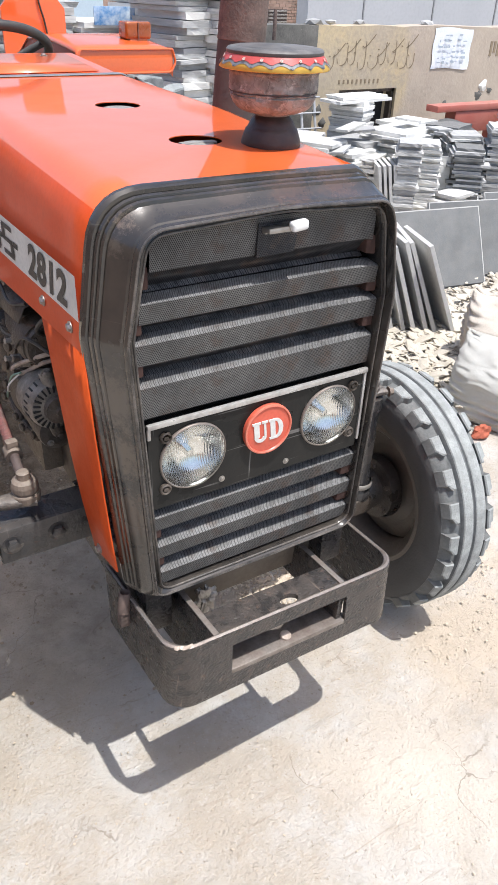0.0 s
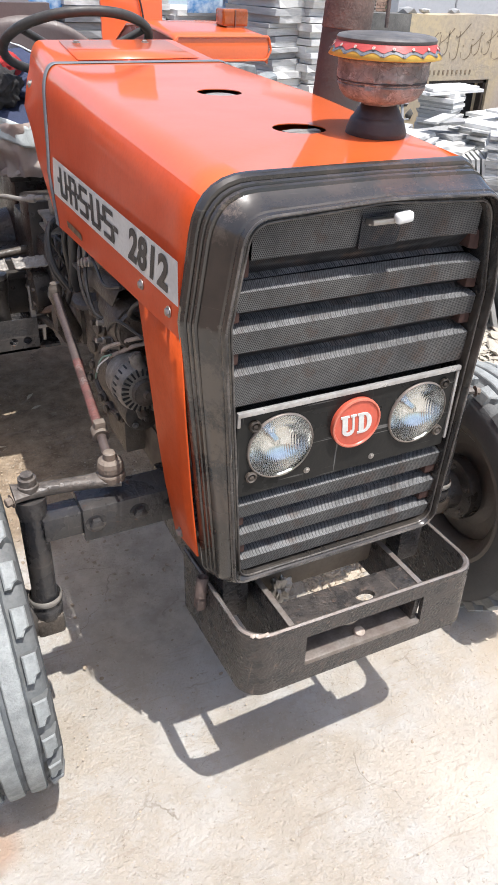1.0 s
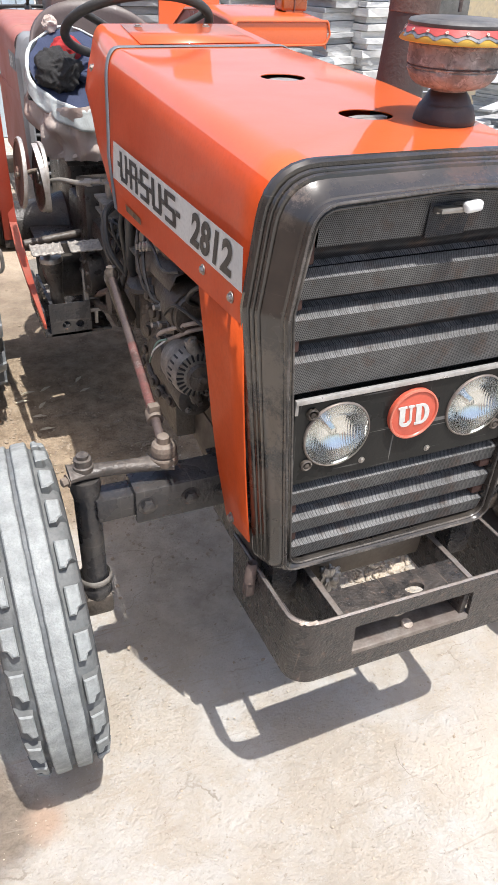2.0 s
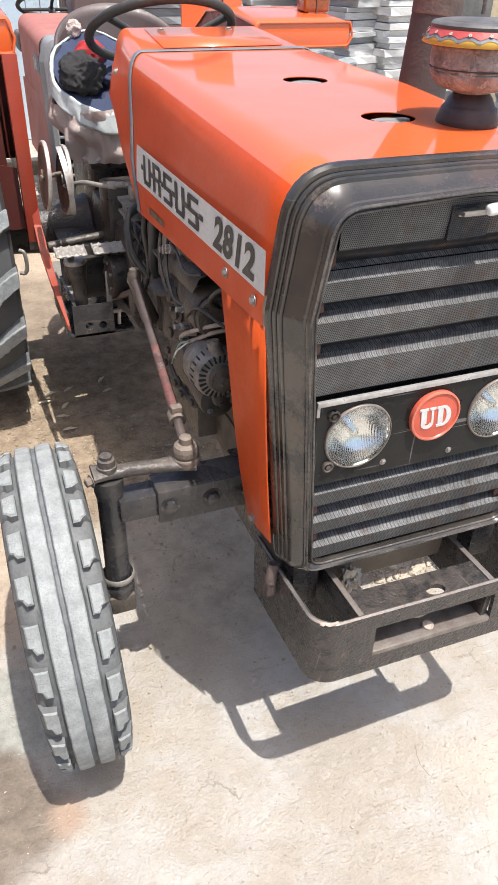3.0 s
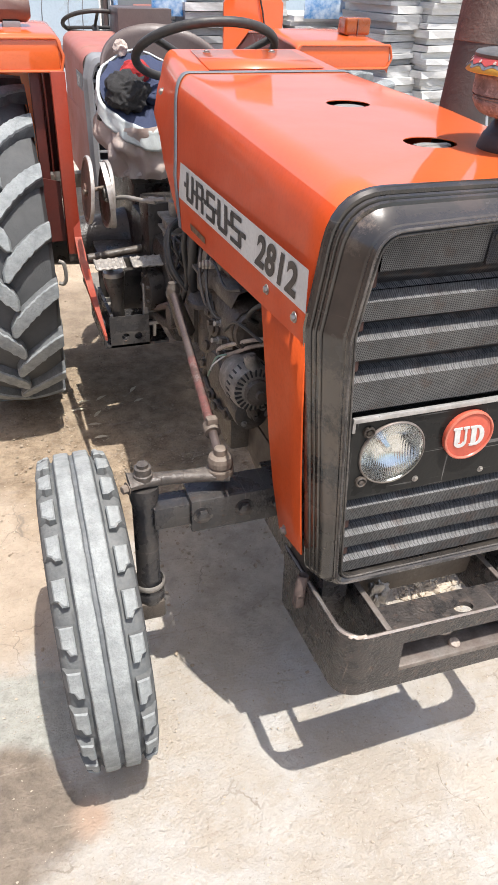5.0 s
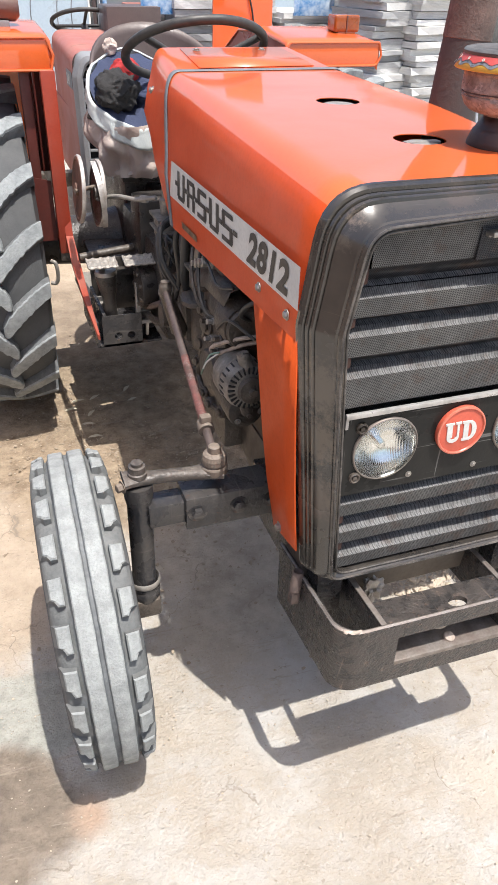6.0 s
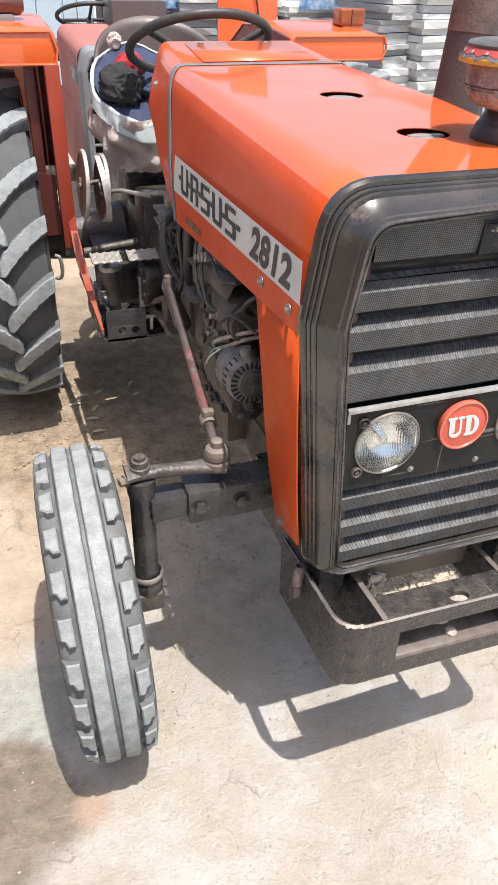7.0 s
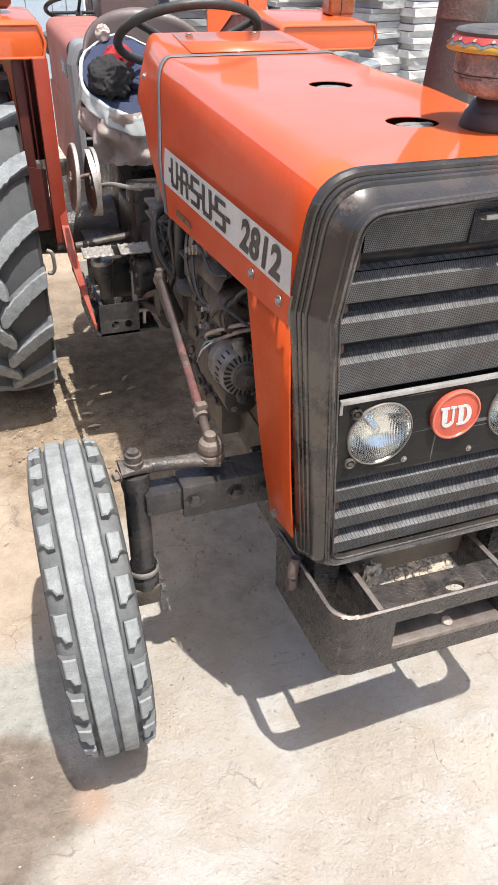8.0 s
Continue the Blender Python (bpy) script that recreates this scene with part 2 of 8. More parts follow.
PAPER = material("white_paper", (0.74, 0.77, 0.80), (0.62, 0.66, 0.72), rough=0.8, scale=8, fine=90, bump=0.15)
FADED_RED = material("faded_red_paint", (0.40, 0.10, 0.075), (0.44, 0.17, 0.13), rough=0.5, scale=4, fine=100, bump=0.1, dust=0.3, wear=0.3)
GREY_PAINT = material("grey_paint", (0.24, 0.25, 0.26), (0.18, 0.185, 0.19), rough=0.5, scale=6, fine=100, bump=0.1, dust=0.2)
STONE = material("rubble_stone", (0.52, 0.475, 0.395), (0.36, 0.325, 0.265), rough=0.9, scale=14, fine=120, bump=0.4)
SOIL = material("loose_soil", (0.36, 0.29, 0.21), (0.28, 0.22, 0.16), rough=0.95, scale=20, fine=120, bump=0.8)
STRAW = material("dry_straw", (0.50, 0.42, 0.28), (0.38, 0.30, 0.20), rough=0.9, scale=30, fine=200, bump=0.3)
TERRACOTTA = material("red_earth_clod", (0.40, 0.11, 0.06), (0.30, 0.085, 0.05), rough=0.9, scale=25, fine=150, bump=0.5)


def thin_lens(name):
    """Thin pressed glass: clear, with a fluted gloss."""
    m = bpy.data.materials.new(name)
    m.use_nodes = True
    nodes, links = m.node_tree.nodes, m.node_tree.links
    nodes.remove(nodes["Principled BSDF"])
    clear, gloss, both, fresnel = nodes.new("ShaderNodeBsdfTransparent"), nodes.new("ShaderNodeBsdfGlossy"), nodes.new("ShaderNodeMixShader"), nodes.new("ShaderNodeFresnel")
    clear.inputs["Color"].default_value = (0.95, 0.96, 0.95, 1)
    gloss.inputs["Roughness"].default_value = 0.04
    fresnel.inputs["IOR"].default_value = 1.5
    where, w, bp = nodes.new("ShaderNodeTexCoord"), nodes.new("ShaderNodeTexWave"), nodes.new("ShaderNodeBump")
    w.inputs["Scale"].default_value, w.inputs["Distortion"].default_value = 42.0, 0.6
    bp.inputs["Strength"].default_value, bp.inputs["Distance"].default_value = 0.3, 0.001
    links.new(where.outputs["Object"], w.inputs["Vector"])
    links.new(w.outputs["Fac"], bp.inputs["Height"])
    links.new(bp.outputs["Normal"], gloss.inputs["Normal"])
    links.new(fresnel.outputs[0], both.inputs[0])
    links.new(clear.outputs[0], both.inputs[1])
    links.new(gloss.outputs[0], both.inputs[2])
    links.new(both.outputs[0], nodes["Material Output"].inputs["Surface"])
    return m


def fluted(m, scale, strength):
    """Adds upright flutes to a surface's relief."""
    nodes, links = m.node_tree.nodes, m.node_tree.links
    bsdf = nodes["Principled BSDF"]
    where, w, bp = nodes.new("ShaderNodeTexCoord"), nodes.new("ShaderNodeTexWave"), nodes.new("ShaderNodeBump")
    w.inputs["Scale"].default_value, w.inputs["Distortion"].default_value, w.inputs["Detail"].default_value = scale, 0.0, 0.0
    bp.inputs["Strength"].default_value, bp.inputs["Distance"].default_value = strength, 0.002
    links.new(where.outputs["Object"], w.inputs["Vector"])
    links.new(w.outputs["Fac"], bp.inputs["Height"])
    links.new(bsdf.inputs["Normal"].links[0].from_socket, bp.inputs["Normal"])
    links.new(bp.outputs["Normal"], bsdf.inputs["Normal"])
    return m


REFLECT = material("silvered_reflector", (0.92, 0.92, 0.90), (0.62, 0.61, 0.58), rough=0.13, metal=1.0, scale=30, fine=160, bump=0.02, amount=0.5, rough_swing=0.05)
REFLECT = fluted(REFLECT, 80.0, 0.16)
LENS = thin_lens("fluted_lamp_glass")


def ground_material():
    m = bpy.data.materials.new("dry_ground")
    m.use_nodes = True
    nodes, links = m.node_tree.nodes, m.node_tree.links
    bsdf = nodes["Principled BSDF"]
    where = nodes.new("ShaderNodeTexCoord")

    def noise_of(size, detail, rough_of=0.6):
        n = nodes.new("ShaderNodeTexNoise")
        n.inputs["Scale"].default_value, n.inputs["Detail"].default_value, n.inputs["Roughness"].default_value = size, detail, rough_of
        links.new(where.outputs["Object"], n.inputs["Vector"])
        return n.outputs["Fac"]

    def ramp(fac, low, high, to=1.0):
        r = nodes.new("ShaderNodeMapRange")
        r.inputs["From Min"].default_value, r.inputs["From Max"].default_value, r.inputs["To Max"].default_value = low, high, to
        links.new(fac, r.inputs["Value"])
        return r.outputs["Result"]

    def mix(fac, a, b):
        x = nodes.new("ShaderNodeMix")
        x.data_type = "RGBA"
        links.new(fac, x.inputs["Factor"])
        for socket, value in ((x.inputs["A"], a), (x.inputs["B"], b)):
            if isinstance(value, tuple):
                socket.default_value = (*value, 1)
            else:
                links.new(value, socket)
        return x.outputs["Result"]

    def patch(x, y, radius, soft, wobble):
        """A patch of colour with a ragged outline about a place."""
        d = nodes.new("ShaderNodeVectorMath")
        d.operation = "DISTANCE"
        links.new(where.outputs["Object"], d.inputs[0])
        d.inputs[1].default_value = (x, y - 0.5, 0)
        a = nodes.new("ShaderNodeMath")
        a.operation = "MULTIPLY_ADD"
        links.new(noise_of(5.0, 7.0, 0.65), a.inputs[0])
        a.inputs[1].default_value = wobble
        links.new(d.outputs["Value"], a.inputs[2])
        return ramp(a.outputs[0], radius + wobble * 0.5 + soft, radius + wobble * 0.5 - soft)

    sand, pale = (0.415, 0.365, 0.300), (0.500, 0.476, 0.436)
    c = mix(ramp(noise_of(2.3, 8.0, 0.66), 0.42, 0.57), sand, pale)
    c = mix(ramp(noise_of(7.0, 8.0, 0.72), 0.46, 0.68, 0.55), c, (0.48, 0.415, 0.33))
    c = mix(ramp(noise_of(24.0, 6.0, 0.75), 0.55, 0.72, 0.5), c, (0.56, 0.535, 0.49))
    c = mix(ramp(noise_of(75.0, 5.0, 0.75), 0.54, 0.72, 0.40), c, (0.40, 0.335, 0.265))
    c = mix(ramp(noise_of(34.0, 4.0, 0.6), 0.60, 0.66, 0.45), c, (0.42, 0.355, 0.28))
    c = mix(ramp(noise_of(5.2, 8.0, 0.78), 0.53, 0.59, 0.55), c, (0.43, 0.37, 0.295))
    c = mix(ramp(noise_of(150.0, 3.0, 0.7), 0.60, 0.72, 0.5), c, (0.60, 0.575, 0.52))
    tan = mix(ramp(noise_of(13.0, 7.0, 0.7), 0.38, 0.66), (0.50, 0.405, 0.305), (0.41, 0.325, 0.238))
    c = mix(patch(-1.15, 1.15, 0.62, 0.14, 0.7), c, tan)
    c = mix(patch(-0.92, 0.78, 0.26, 0.05, 0.2), c, tan)
    c = mix(patch(-1.6, 3.6, 2.0, 0.5, 1.2), c, tan)
    c = mix(patch(0.70, -0.02, 0.20, 0.10, 0.5), c, (0.48, 0.405, 0.315))
    c = mix(patch(0.95, 0.35, 0.22, 0.12, 0.5), c, (0.52, 0.435, 0.335))
    c = mix(patch(0.30, -0.30, 0.16, 0.14, 0.5), c, (0.57, 0.51, 0.43))
    # brown soil, darkened as well with the shade under the tractor
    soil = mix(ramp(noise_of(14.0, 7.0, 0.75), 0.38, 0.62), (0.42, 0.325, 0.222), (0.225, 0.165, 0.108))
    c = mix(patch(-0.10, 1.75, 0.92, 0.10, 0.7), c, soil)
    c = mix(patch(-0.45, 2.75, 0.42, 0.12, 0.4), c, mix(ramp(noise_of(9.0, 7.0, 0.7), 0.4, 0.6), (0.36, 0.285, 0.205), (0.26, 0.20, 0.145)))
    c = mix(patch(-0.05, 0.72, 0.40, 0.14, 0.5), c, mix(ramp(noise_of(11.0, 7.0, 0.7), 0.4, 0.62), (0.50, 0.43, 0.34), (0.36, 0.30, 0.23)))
    grey = mix(ramp(noise_of(30.0, 6.0, 0.7), 0.4, 0.66), (0.42, 0.412, 0.360), (0.31, 0.302, 0.258))
    c = mix(patch(-0.90, 0.355, 0.12, 0.012, 0.05), c, grey)
    c = mix(patch(-0.78, 0.335, 0.13, 0.012, 0.05), c, grey)
    wet = mix(ramp(noise_of(16.0, 7.0, 0.75), 0.4, 0.62), (0.265, 0.215, 0.163), (0.17, 0.136, 0.104))
    c = mix(patch(-0.90, 0.13, 0.14, 0.02, 0.12), c, wet)
    c = mix(patch(-0.81, 0.055, 0.10, 0.025, 0.13), c, wet)
    c = mix(patch(-0.905, -0.03, 0.09, 0.03, 0.14), c, wet)
    c = mix(patch(-0.715, 0.035, 0.045, 0.02, 0.08), c, (0.43, 0.31, 0.225))
    c = mix(patch(1.9, 1.5, 0.55, 0.15, 0.5), c, (0.58, 0.55, 0.49))
    scuff = nodes.new("ShaderNodeTexNoise")
    stretch = nodes.new("ShaderNodeMapping")
    stretch.inputs["Scale"].default_value, stretch.inputs["Rotation"].default_value = (9.0, 60.0, 1.0), (0, 0, 0.7)
    links.new(where.outputs["Object"], stretch.inputs["Vector"])
    links.new(stretch.outputs["Vector"], scuff.inputs["Vector"])
    scuff.inputs["Scale"].default_value, scuff.inputs["Detail"].default_value, scuff.inputs["Distortion"].default_value = 1.0, 4.0, 1.2
    c = mix(ramp(scuff.outputs["Fac"], 0.62, 0.70, 0.5), c, (0.36, 0.30, 0.235))
    # a few hairline cracks, and small pits
    warp, crack, hair = nodes.new("ShaderNodeVectorMath"), nodes.new("ShaderNodeTexVoronoi"), nodes.new("ShaderNodeMath")
    bend = nodes.new("ShaderNodeTexNoise")
    bend.inputs["Scale"].default_value, bend.inputs["Detail"].default_value = 6.0, 6.0
    links.new(where.outputs["Object"], bend.inputs["Vector"])
    warp.operation = "MULTIPLY_ADD"
    links.new(bend.outputs["Color"], warp.inputs[0])
    warp.inputs[1].default_value = (0.22, 0.22, 0.0)
    links.new(where.outputs["Object"], warp.inputs[2])
    crack.feature = "DISTANCE_TO_EDGE"
    crack.inputs["Scale"].default_value = 4.2
    links.new(warp.outputs["Vector"], crack.inputs["Vector"])
    hair.operation = "MULTIPLY"
    links.new(ramp(crack.outputs["Distance"], 0.010, 0.003), hair.inputs[0])
    links.new(ramp(noise_of(3.1, 4.0), 0.53, 0.60, 0.7), hair.inputs[1])
    c = mix(hair.outputs[0], c, (0.24, 0.20, 0.155))
    pits = ramp(noise_of(84.0, 4.0, 0.6), 0.645, 0.69, 0.6)
    c = mix(pits, c, (0.27, 0.225, 0.175))
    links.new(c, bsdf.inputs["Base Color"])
    bsdf.inputs["Roughness"].default_value = 0.95
    bump1, bump2 = nodes.new("ShaderNodeBump"), nodes.new("ShaderNodeBump")
    bump1.inputs["Strength"].default_value, bump1.inputs["Distance"].default_value = 0.75, 0.026
    bump2.inputs["Strength"].default_value, bump2.inputs["Distance"].default_value = 0.85, 0.006
    links.new(noise_of(17.0, 8.0, 0.68), bump1.inputs["Height"])
    links.new(noise_of(120.0, 4.0, 0.7), bump2.inputs["Height"])
    links.new(bump1.outputs["Normal"], bump2.inputs["Normal"])
    links.new(bump2.outputs["Normal"], bsdf.inputs["Normal"])
    return m


GROUND = ground_material()


def scratched(m, colour, strength, freq=1.0, threshold=0.66):
    """Fine scratches in two directions over a painted part."""
    nodes, links = m.node_tree.nodes, m.node_tree.links
    bsdf = nodes["Principled BSDF"]
    where = nodes.new("ShaderNodeTexCoord")
    for turn, wide in (((0.3, 0.5, 0.2), (4.0, 4.0, 170.0)), ((0.2, -0.7, 0.9), (130.0, 5.0, 5.0))):
        mapping, n, r, x = nodes.new("ShaderNodeMapping"), nodes.new("ShaderNodeTexNoise"), nodes.new("ShaderNodeMapRange"), nodes.new("ShaderNodeMix")
        mapping.inputs["Rotation"].default_value, mapping.inputs["Scale"].default_value = turn, tuple(w * freq for w in wide)
        links.new(where.outputs["Object"], mapping.inputs["Vector"])
        links.new(mapping.outputs["Vector"], n.inputs["Vector"])
        n.inputs["Scale"].default_value, n.inputs["Detail"].default_value = 1.0, 3.0
        r.inputs["From Min"].default_value, r.inputs["From Max"].default_value, r.inputs["To Max"].default_value = threshold, threshold + 0.05, strength
        links.new(n.outputs["Fac"], r.inputs["Value"])
        x.data_type = "RGBA"
        links.new(r.outputs["Result"], x.inputs["Factor"])
        links.new(bsdf.inputs["Base Color"].links[0].from_socket, x.inputs["A"])
        x.inputs["B"].default_value = (*colour, 1)
        links.new(x.outputs["Result"], bsdf.inputs["Base Color"])
    return m


scratched(PANEL, (0.22, 0.21, 0.20), 0.6)
scratched(BUMPER, (0.20, 0.155, 0.125), 0.6)
scratched(AXLE, (0.16, 0.14, 0.12), 0.4)
for one, level in ((PANEL, 0.2), (BUMPER, 0.5), (AXLE, 0.55), (MESH, 0.25), (MESH_SHADED, 0.25)):
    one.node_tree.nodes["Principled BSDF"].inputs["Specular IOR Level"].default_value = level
OIL_BLACK = material("oil_black_iron", (0.020, 0.018, 0.017), (0.052, 0.045, 0.039), rough=0.36, scale=20, fine=120, bump=0.6, amount=0.95, dust=0.08)
# fender red darkened further, the recess's shade put into the colour
RECESS_RED = material("shaded_recess_red", (0.110, 0.016, 0.010), (0.060, 0.011, 0.008), rough=0.5, scale=6, fine=110, bump=0.1, dust=0.1, wear=0.2, wear_colour=(0.07, 0.04, 0.03))
RUST_END = material("red_rust_end", (0.085, 0.036, 0.025), (0.042, 0.022, 0.018), rough=0.8, scale=26, fine=120, bump=0.4, amount=0.95)
OILY = material("oily_brown_casting", (0.105, 0.082, 0.062), (0.060, 0.048, 0.038), rough=0.55, scale=14, fine=90, bump=0.3, amount=0.9, dust=0.3)
PALE_FITTING = material("dusty_pale_fitting", (0.34, 0.32, 0.29), (0.20, 0.18, 0.16), rough=0.5, metal=0.3, scale=30, fine=140, bump=0.4, dust=0.3)


def ragged_spots(m, spots):
    """Ragged spots at places on a painted part: rust, rubbing, and a reflection put into the colour."""
    nodes, links = m.node_tree.nodes, m.node_tree.links
    bsdf = nodes["Principled BSDF"]
    where = nodes.new("ShaderNodeTexCoord")
    rag = nodes.new("ShaderNodeTexNoise")
    rag.inputs["Scale"].default_value, rag.inputs["Detail"].default_value, rag.inputs["Roughness"].default_value = 70.0, 7.0, 0.8
    links.new(where.outputs["Object"], rag.inputs["Vector"])
    for x, y, z, radius, colour in spots:
        d = nodes.new("ShaderNodeVectorMath")
        d.operation = "DISTANCE"
        links.new(where.outputs["Object"], d.inputs[0])
        d.inputs[1].default_value = (x, y, z)
        a = nodes.new("ShaderNodeMath")
        a.operation = "MULTIPLY_ADD"
        links.new(rag.outputs["Fac"], a.inputs[0])
        a.inputs[1].default_value = radius * 3.2
        links.new(d.outputs["Value"], a.inputs[2])
        r = nodes.new("ShaderNodeMapRange")
        r.inputs["From Min"].default_value, r.inputs["From Max"].default_value, r.inputs["To Max"].default_value = radius * 2.75, radius * 2.15, 0.75
        links.new(a.outputs[0], r.inputs["Value"])
        mixed = nodes.new("ShaderNodeMix")
        mixed.data_type = "RGBA"
        links.new(r.outputs["Result"], mixed.inputs["Factor"])
        links.new(bsdf.inputs["Base Color"].links[0].from_socket, mixed.inputs["A"])
        mixed.inputs["B"].default_value = (*colour, 1)
        links.new(mixed.outputs["Result"], bsdf.inputs["Base Color"])
    return m


def cracked(m, scale, colour, wide):
    """Dark cracks between drying flakes."""
    nodes, links = m.node_tree.nodes, m.node_tree.links
    bsdf = nodes["Principled BSDF"]
    where, warp, add, v, r, x = (nodes.new("ShaderNode" + kind) for kind in ("TexCoord", "TexNoise", "VectorMath", "TexVoronoi", "MapRange", "Mix"))
    warp.inputs["Scale"].default_value, warp.inputs["Detail"].default_value = 30.0, 5.0
    links.new(where.outputs["Object"], warp.inputs["Vector"])
    add.operation = "MULTIPLY_ADD"
    links.new(warp.outputs["Color"], add.inputs[0])
    add.inputs[1].default_value = (0.03, 0.03, 0.03)
    links.new(where.outputs["Object"], add.inputs[2])
    v.feature = "DISTANCE_TO_EDGE"
    v.inputs["Scale"].default_value = scale
    links.new(add.outputs["Vector"], v.inputs["Vector"])
    r.inputs["From Min"].default_value, r.inputs["From Max"].default_value, r.inputs["To Min"].default_value, r.inputs["To Max"].default_value = 0.0, wide, 0.45, 0.0
    links.new(v.outputs["Distance"], r.inputs["Value"])
    x.data_type = "RGBA"
    links.new(r.outputs["Result"], x.inputs["Factor"])
    links.new(bsdf.inputs["Base Color"].links[0].from_socket, x.inputs["A"])
    x.inputs["B"].default_value = (*colour, 1)
    links.new(x.outputs["Result"], bsdf.inputs["Base Color"])


cracked(WOODY, 30.0, (0.036, 0.030, 0.027), 0.022)
# pale blotches stand for a rubbed edge and for highlights along the beads
LIP = material("rubbed_highlit_lip", (0.150, 0.132, 0.115), (0.024, 0.022, 0.021), rough=0.26, scale=16, fine=150, bump=0.2, amount=1.0)
STRIP = material("bare_metal_strip", (0.60, 0.59, 0.57), (0.34, 0.32, 0.30), rough=0.34, metal=0.5, scale=26, fine=150, bump=0.15, amount=0.9)
PANEL_ORANGE = material("side_panel_orange", (0.60, 0.088, 0.018), (0.48, 0.066, 0.014), rough=0.5, scale=5, fine=120, bump=0.03, amount=0.7, wear=0.15, wear_colour=(0.50, 0.12, 0.05))
PANEL_ORANGE.node_tree.nodes["Principled BSDF"].inputs["Specular IOR Level"].default_value = 0.12


# places are from the shell's middle; the last three spots paint in the ground's brown reflection
SHELL = ragged_spots(material("shell_black_paint", (0.016, 0.0155, 0.015), (0.046, 0.038, 0.030), rough=0.22, coat=0.55, scale=7, fine=110, bump=0.05, amount=0.9, dust=0.07, dust_colour=(0.30, 0.245, 0.20), wear=0.10, wear_colour=(0.050, 0.036, 0.026), rough_swing=0.12),
                   [(-0.235, -0.02, 0.335, 0.026, (0.17, 0.125, 0.095)), (-0.250, -0.02, 0.295, 0.018, (0.075, 0.062, 0.050)), (0.04, -0.01, 0.355, 0.045, (0.085, 0.052, 0.036)), (0.13, -0.01, 0.352, 0.040, (0.095, 0.056, 0.038)),
                    (-0.06, -0.01, 0.352, 0.030, (0.070, 0.052, 0.041)), (-0.265, -0.01, -0.04, 0.05, (0.105, 0.082, 0.06)), (-0.262, -0.01, 0.06, 0.05, (0.10, 0.08, 0.06)), (-0.255, -0.01, -0.16, 0.05, (0.095, 0.072, 0.055))])
SHELL.node_tree.nodes["Principled BSDF"].inputs["Specular IOR Level"].default_value = 0.5
scratched(SHELL, (0.13, 0.115, 0.10), 0.25, 1.0, 0.68)

# ---- building helpers ----
ORIGIN = {}


def thing(name, at, label, category, group="", kind=""):
    """An Empty at a thing's base, to carry its parts."""
    ob = new(name)
    ob.empty_display_size = 0.05
    ob.location = at
    ORIGIN[ob] = Vector(at)
    return tagged(ob, label, category, group, kind)


def link_mesh(name, bm, mat, smooth=40):
    data = bpy.data.meshes.new(name)
    bmesh.ops.recalc_face_normals(bm, faces=bm.faces)
    if smooth:
        for f in bm.faces:
            f.smooth = True
        for e in bm.edges:
            if len(e.link_faces) == 2 and e.calc_face_angle(0) > radians(smooth):
                e.smooth = False
    bm.to_mesh(data)
    bm.free()
    for one in mat if isinstance(mat, (list, tuple)) else (mat,):
        data.materials.append(one)
    return data


def part(name, bm, mat, parent, label="", smooth=40, thick=0.0):
    """Links a bmesh, given in the world's places, as one mesh object under a thing or a part."""
    low = Vector([min(v.co[i] for v in bm.verts) for i in range(3)])
    high = Vector([max(v.co[i] for v in bm.verts) for i in range(3)])
    mid = (low + high) / 2
    bmesh.ops.translate(bm, vec=-mid, verts=bm.verts)
    ob = new(name, link_mesh(name, bm, mat, smooth))
    ORIGIN[ob] = mid
    ob.location = mid - (ORIGIN[parent] if parent else Vector())
    ob.parent = parent
    if label:
        ob["label"] = label
    if thick:
        s = ob.modifiers.new("thickness", "SOLIDIFY")
        s.thickness, s.offset = thick, -1
    return ob


def solo(name, bm, mat, label, category, group="", kind="", smooth=40):
    """A thing of one mesh."""
    return tagged(part(name, bm, mat, None, smooth=smooth), label, category, group, kind)


def join(*some):
    out = bmesh.new()
    for bm in some:
        data = bpy.data.meshes.new("join")
        bm.to_mesh(data)
        bm.free()
        out.from_mesh(data)
        bpy.data.meshes.remove(data)
    return out


def moved(bm, m):
    bmesh.ops.transform(bm, matrix=m, verts=bm.verts)
    return bm


def box(x0, x1, y0, y1, z0, z1, bevel=0.0, seg=2):
    bm = bmesh.new()
    bmesh.ops.create_cube(bm, size=1)
    bmesh.ops.scale(bm, vec=(x1 - x0, y1 - y0, z1 - z0), verts=bm.verts)
    bmesh.ops.translate(bm, vec=((x0 + x1) / 2, (y0 + y1) / 2, (z0 + z1) / 2), verts=bm.verts)
    if bevel:
        bmesh.ops.bevel(bm, geom=bm.edges[:], offset=bevel, segments=seg, affect="EDGES", profile=0.6)
    return bm


def sheet(rows, closed=False, caps=False):
    """Quads between rows of points; closed: each row is a ring."""
    bm = bmesh.new()
    made = [[bm.verts.new(p) for p in row] for row in rows]
    n = len(rows[0])
    for a, b in zip(made, made[1:]):
        for i in range(n if closed else n - 1):
            j = (i + 1) % n
            try:
                bm.faces.new((a[i], a[j], b[j], b[i]))
            except ValueError:
                pass
    if caps:
        bm.faces.new(made[0][::-1])
        bm.faces.new(made[-1])
    return bm


def frame_of(way):
    way = Vector(way).normalized()
    side = way.cross(Vector((0, 0, 1)) if abs(way.z) < 0.9 else Vector((1, 0, 0))).normalized()
    return side, way.cross(side).normalized()


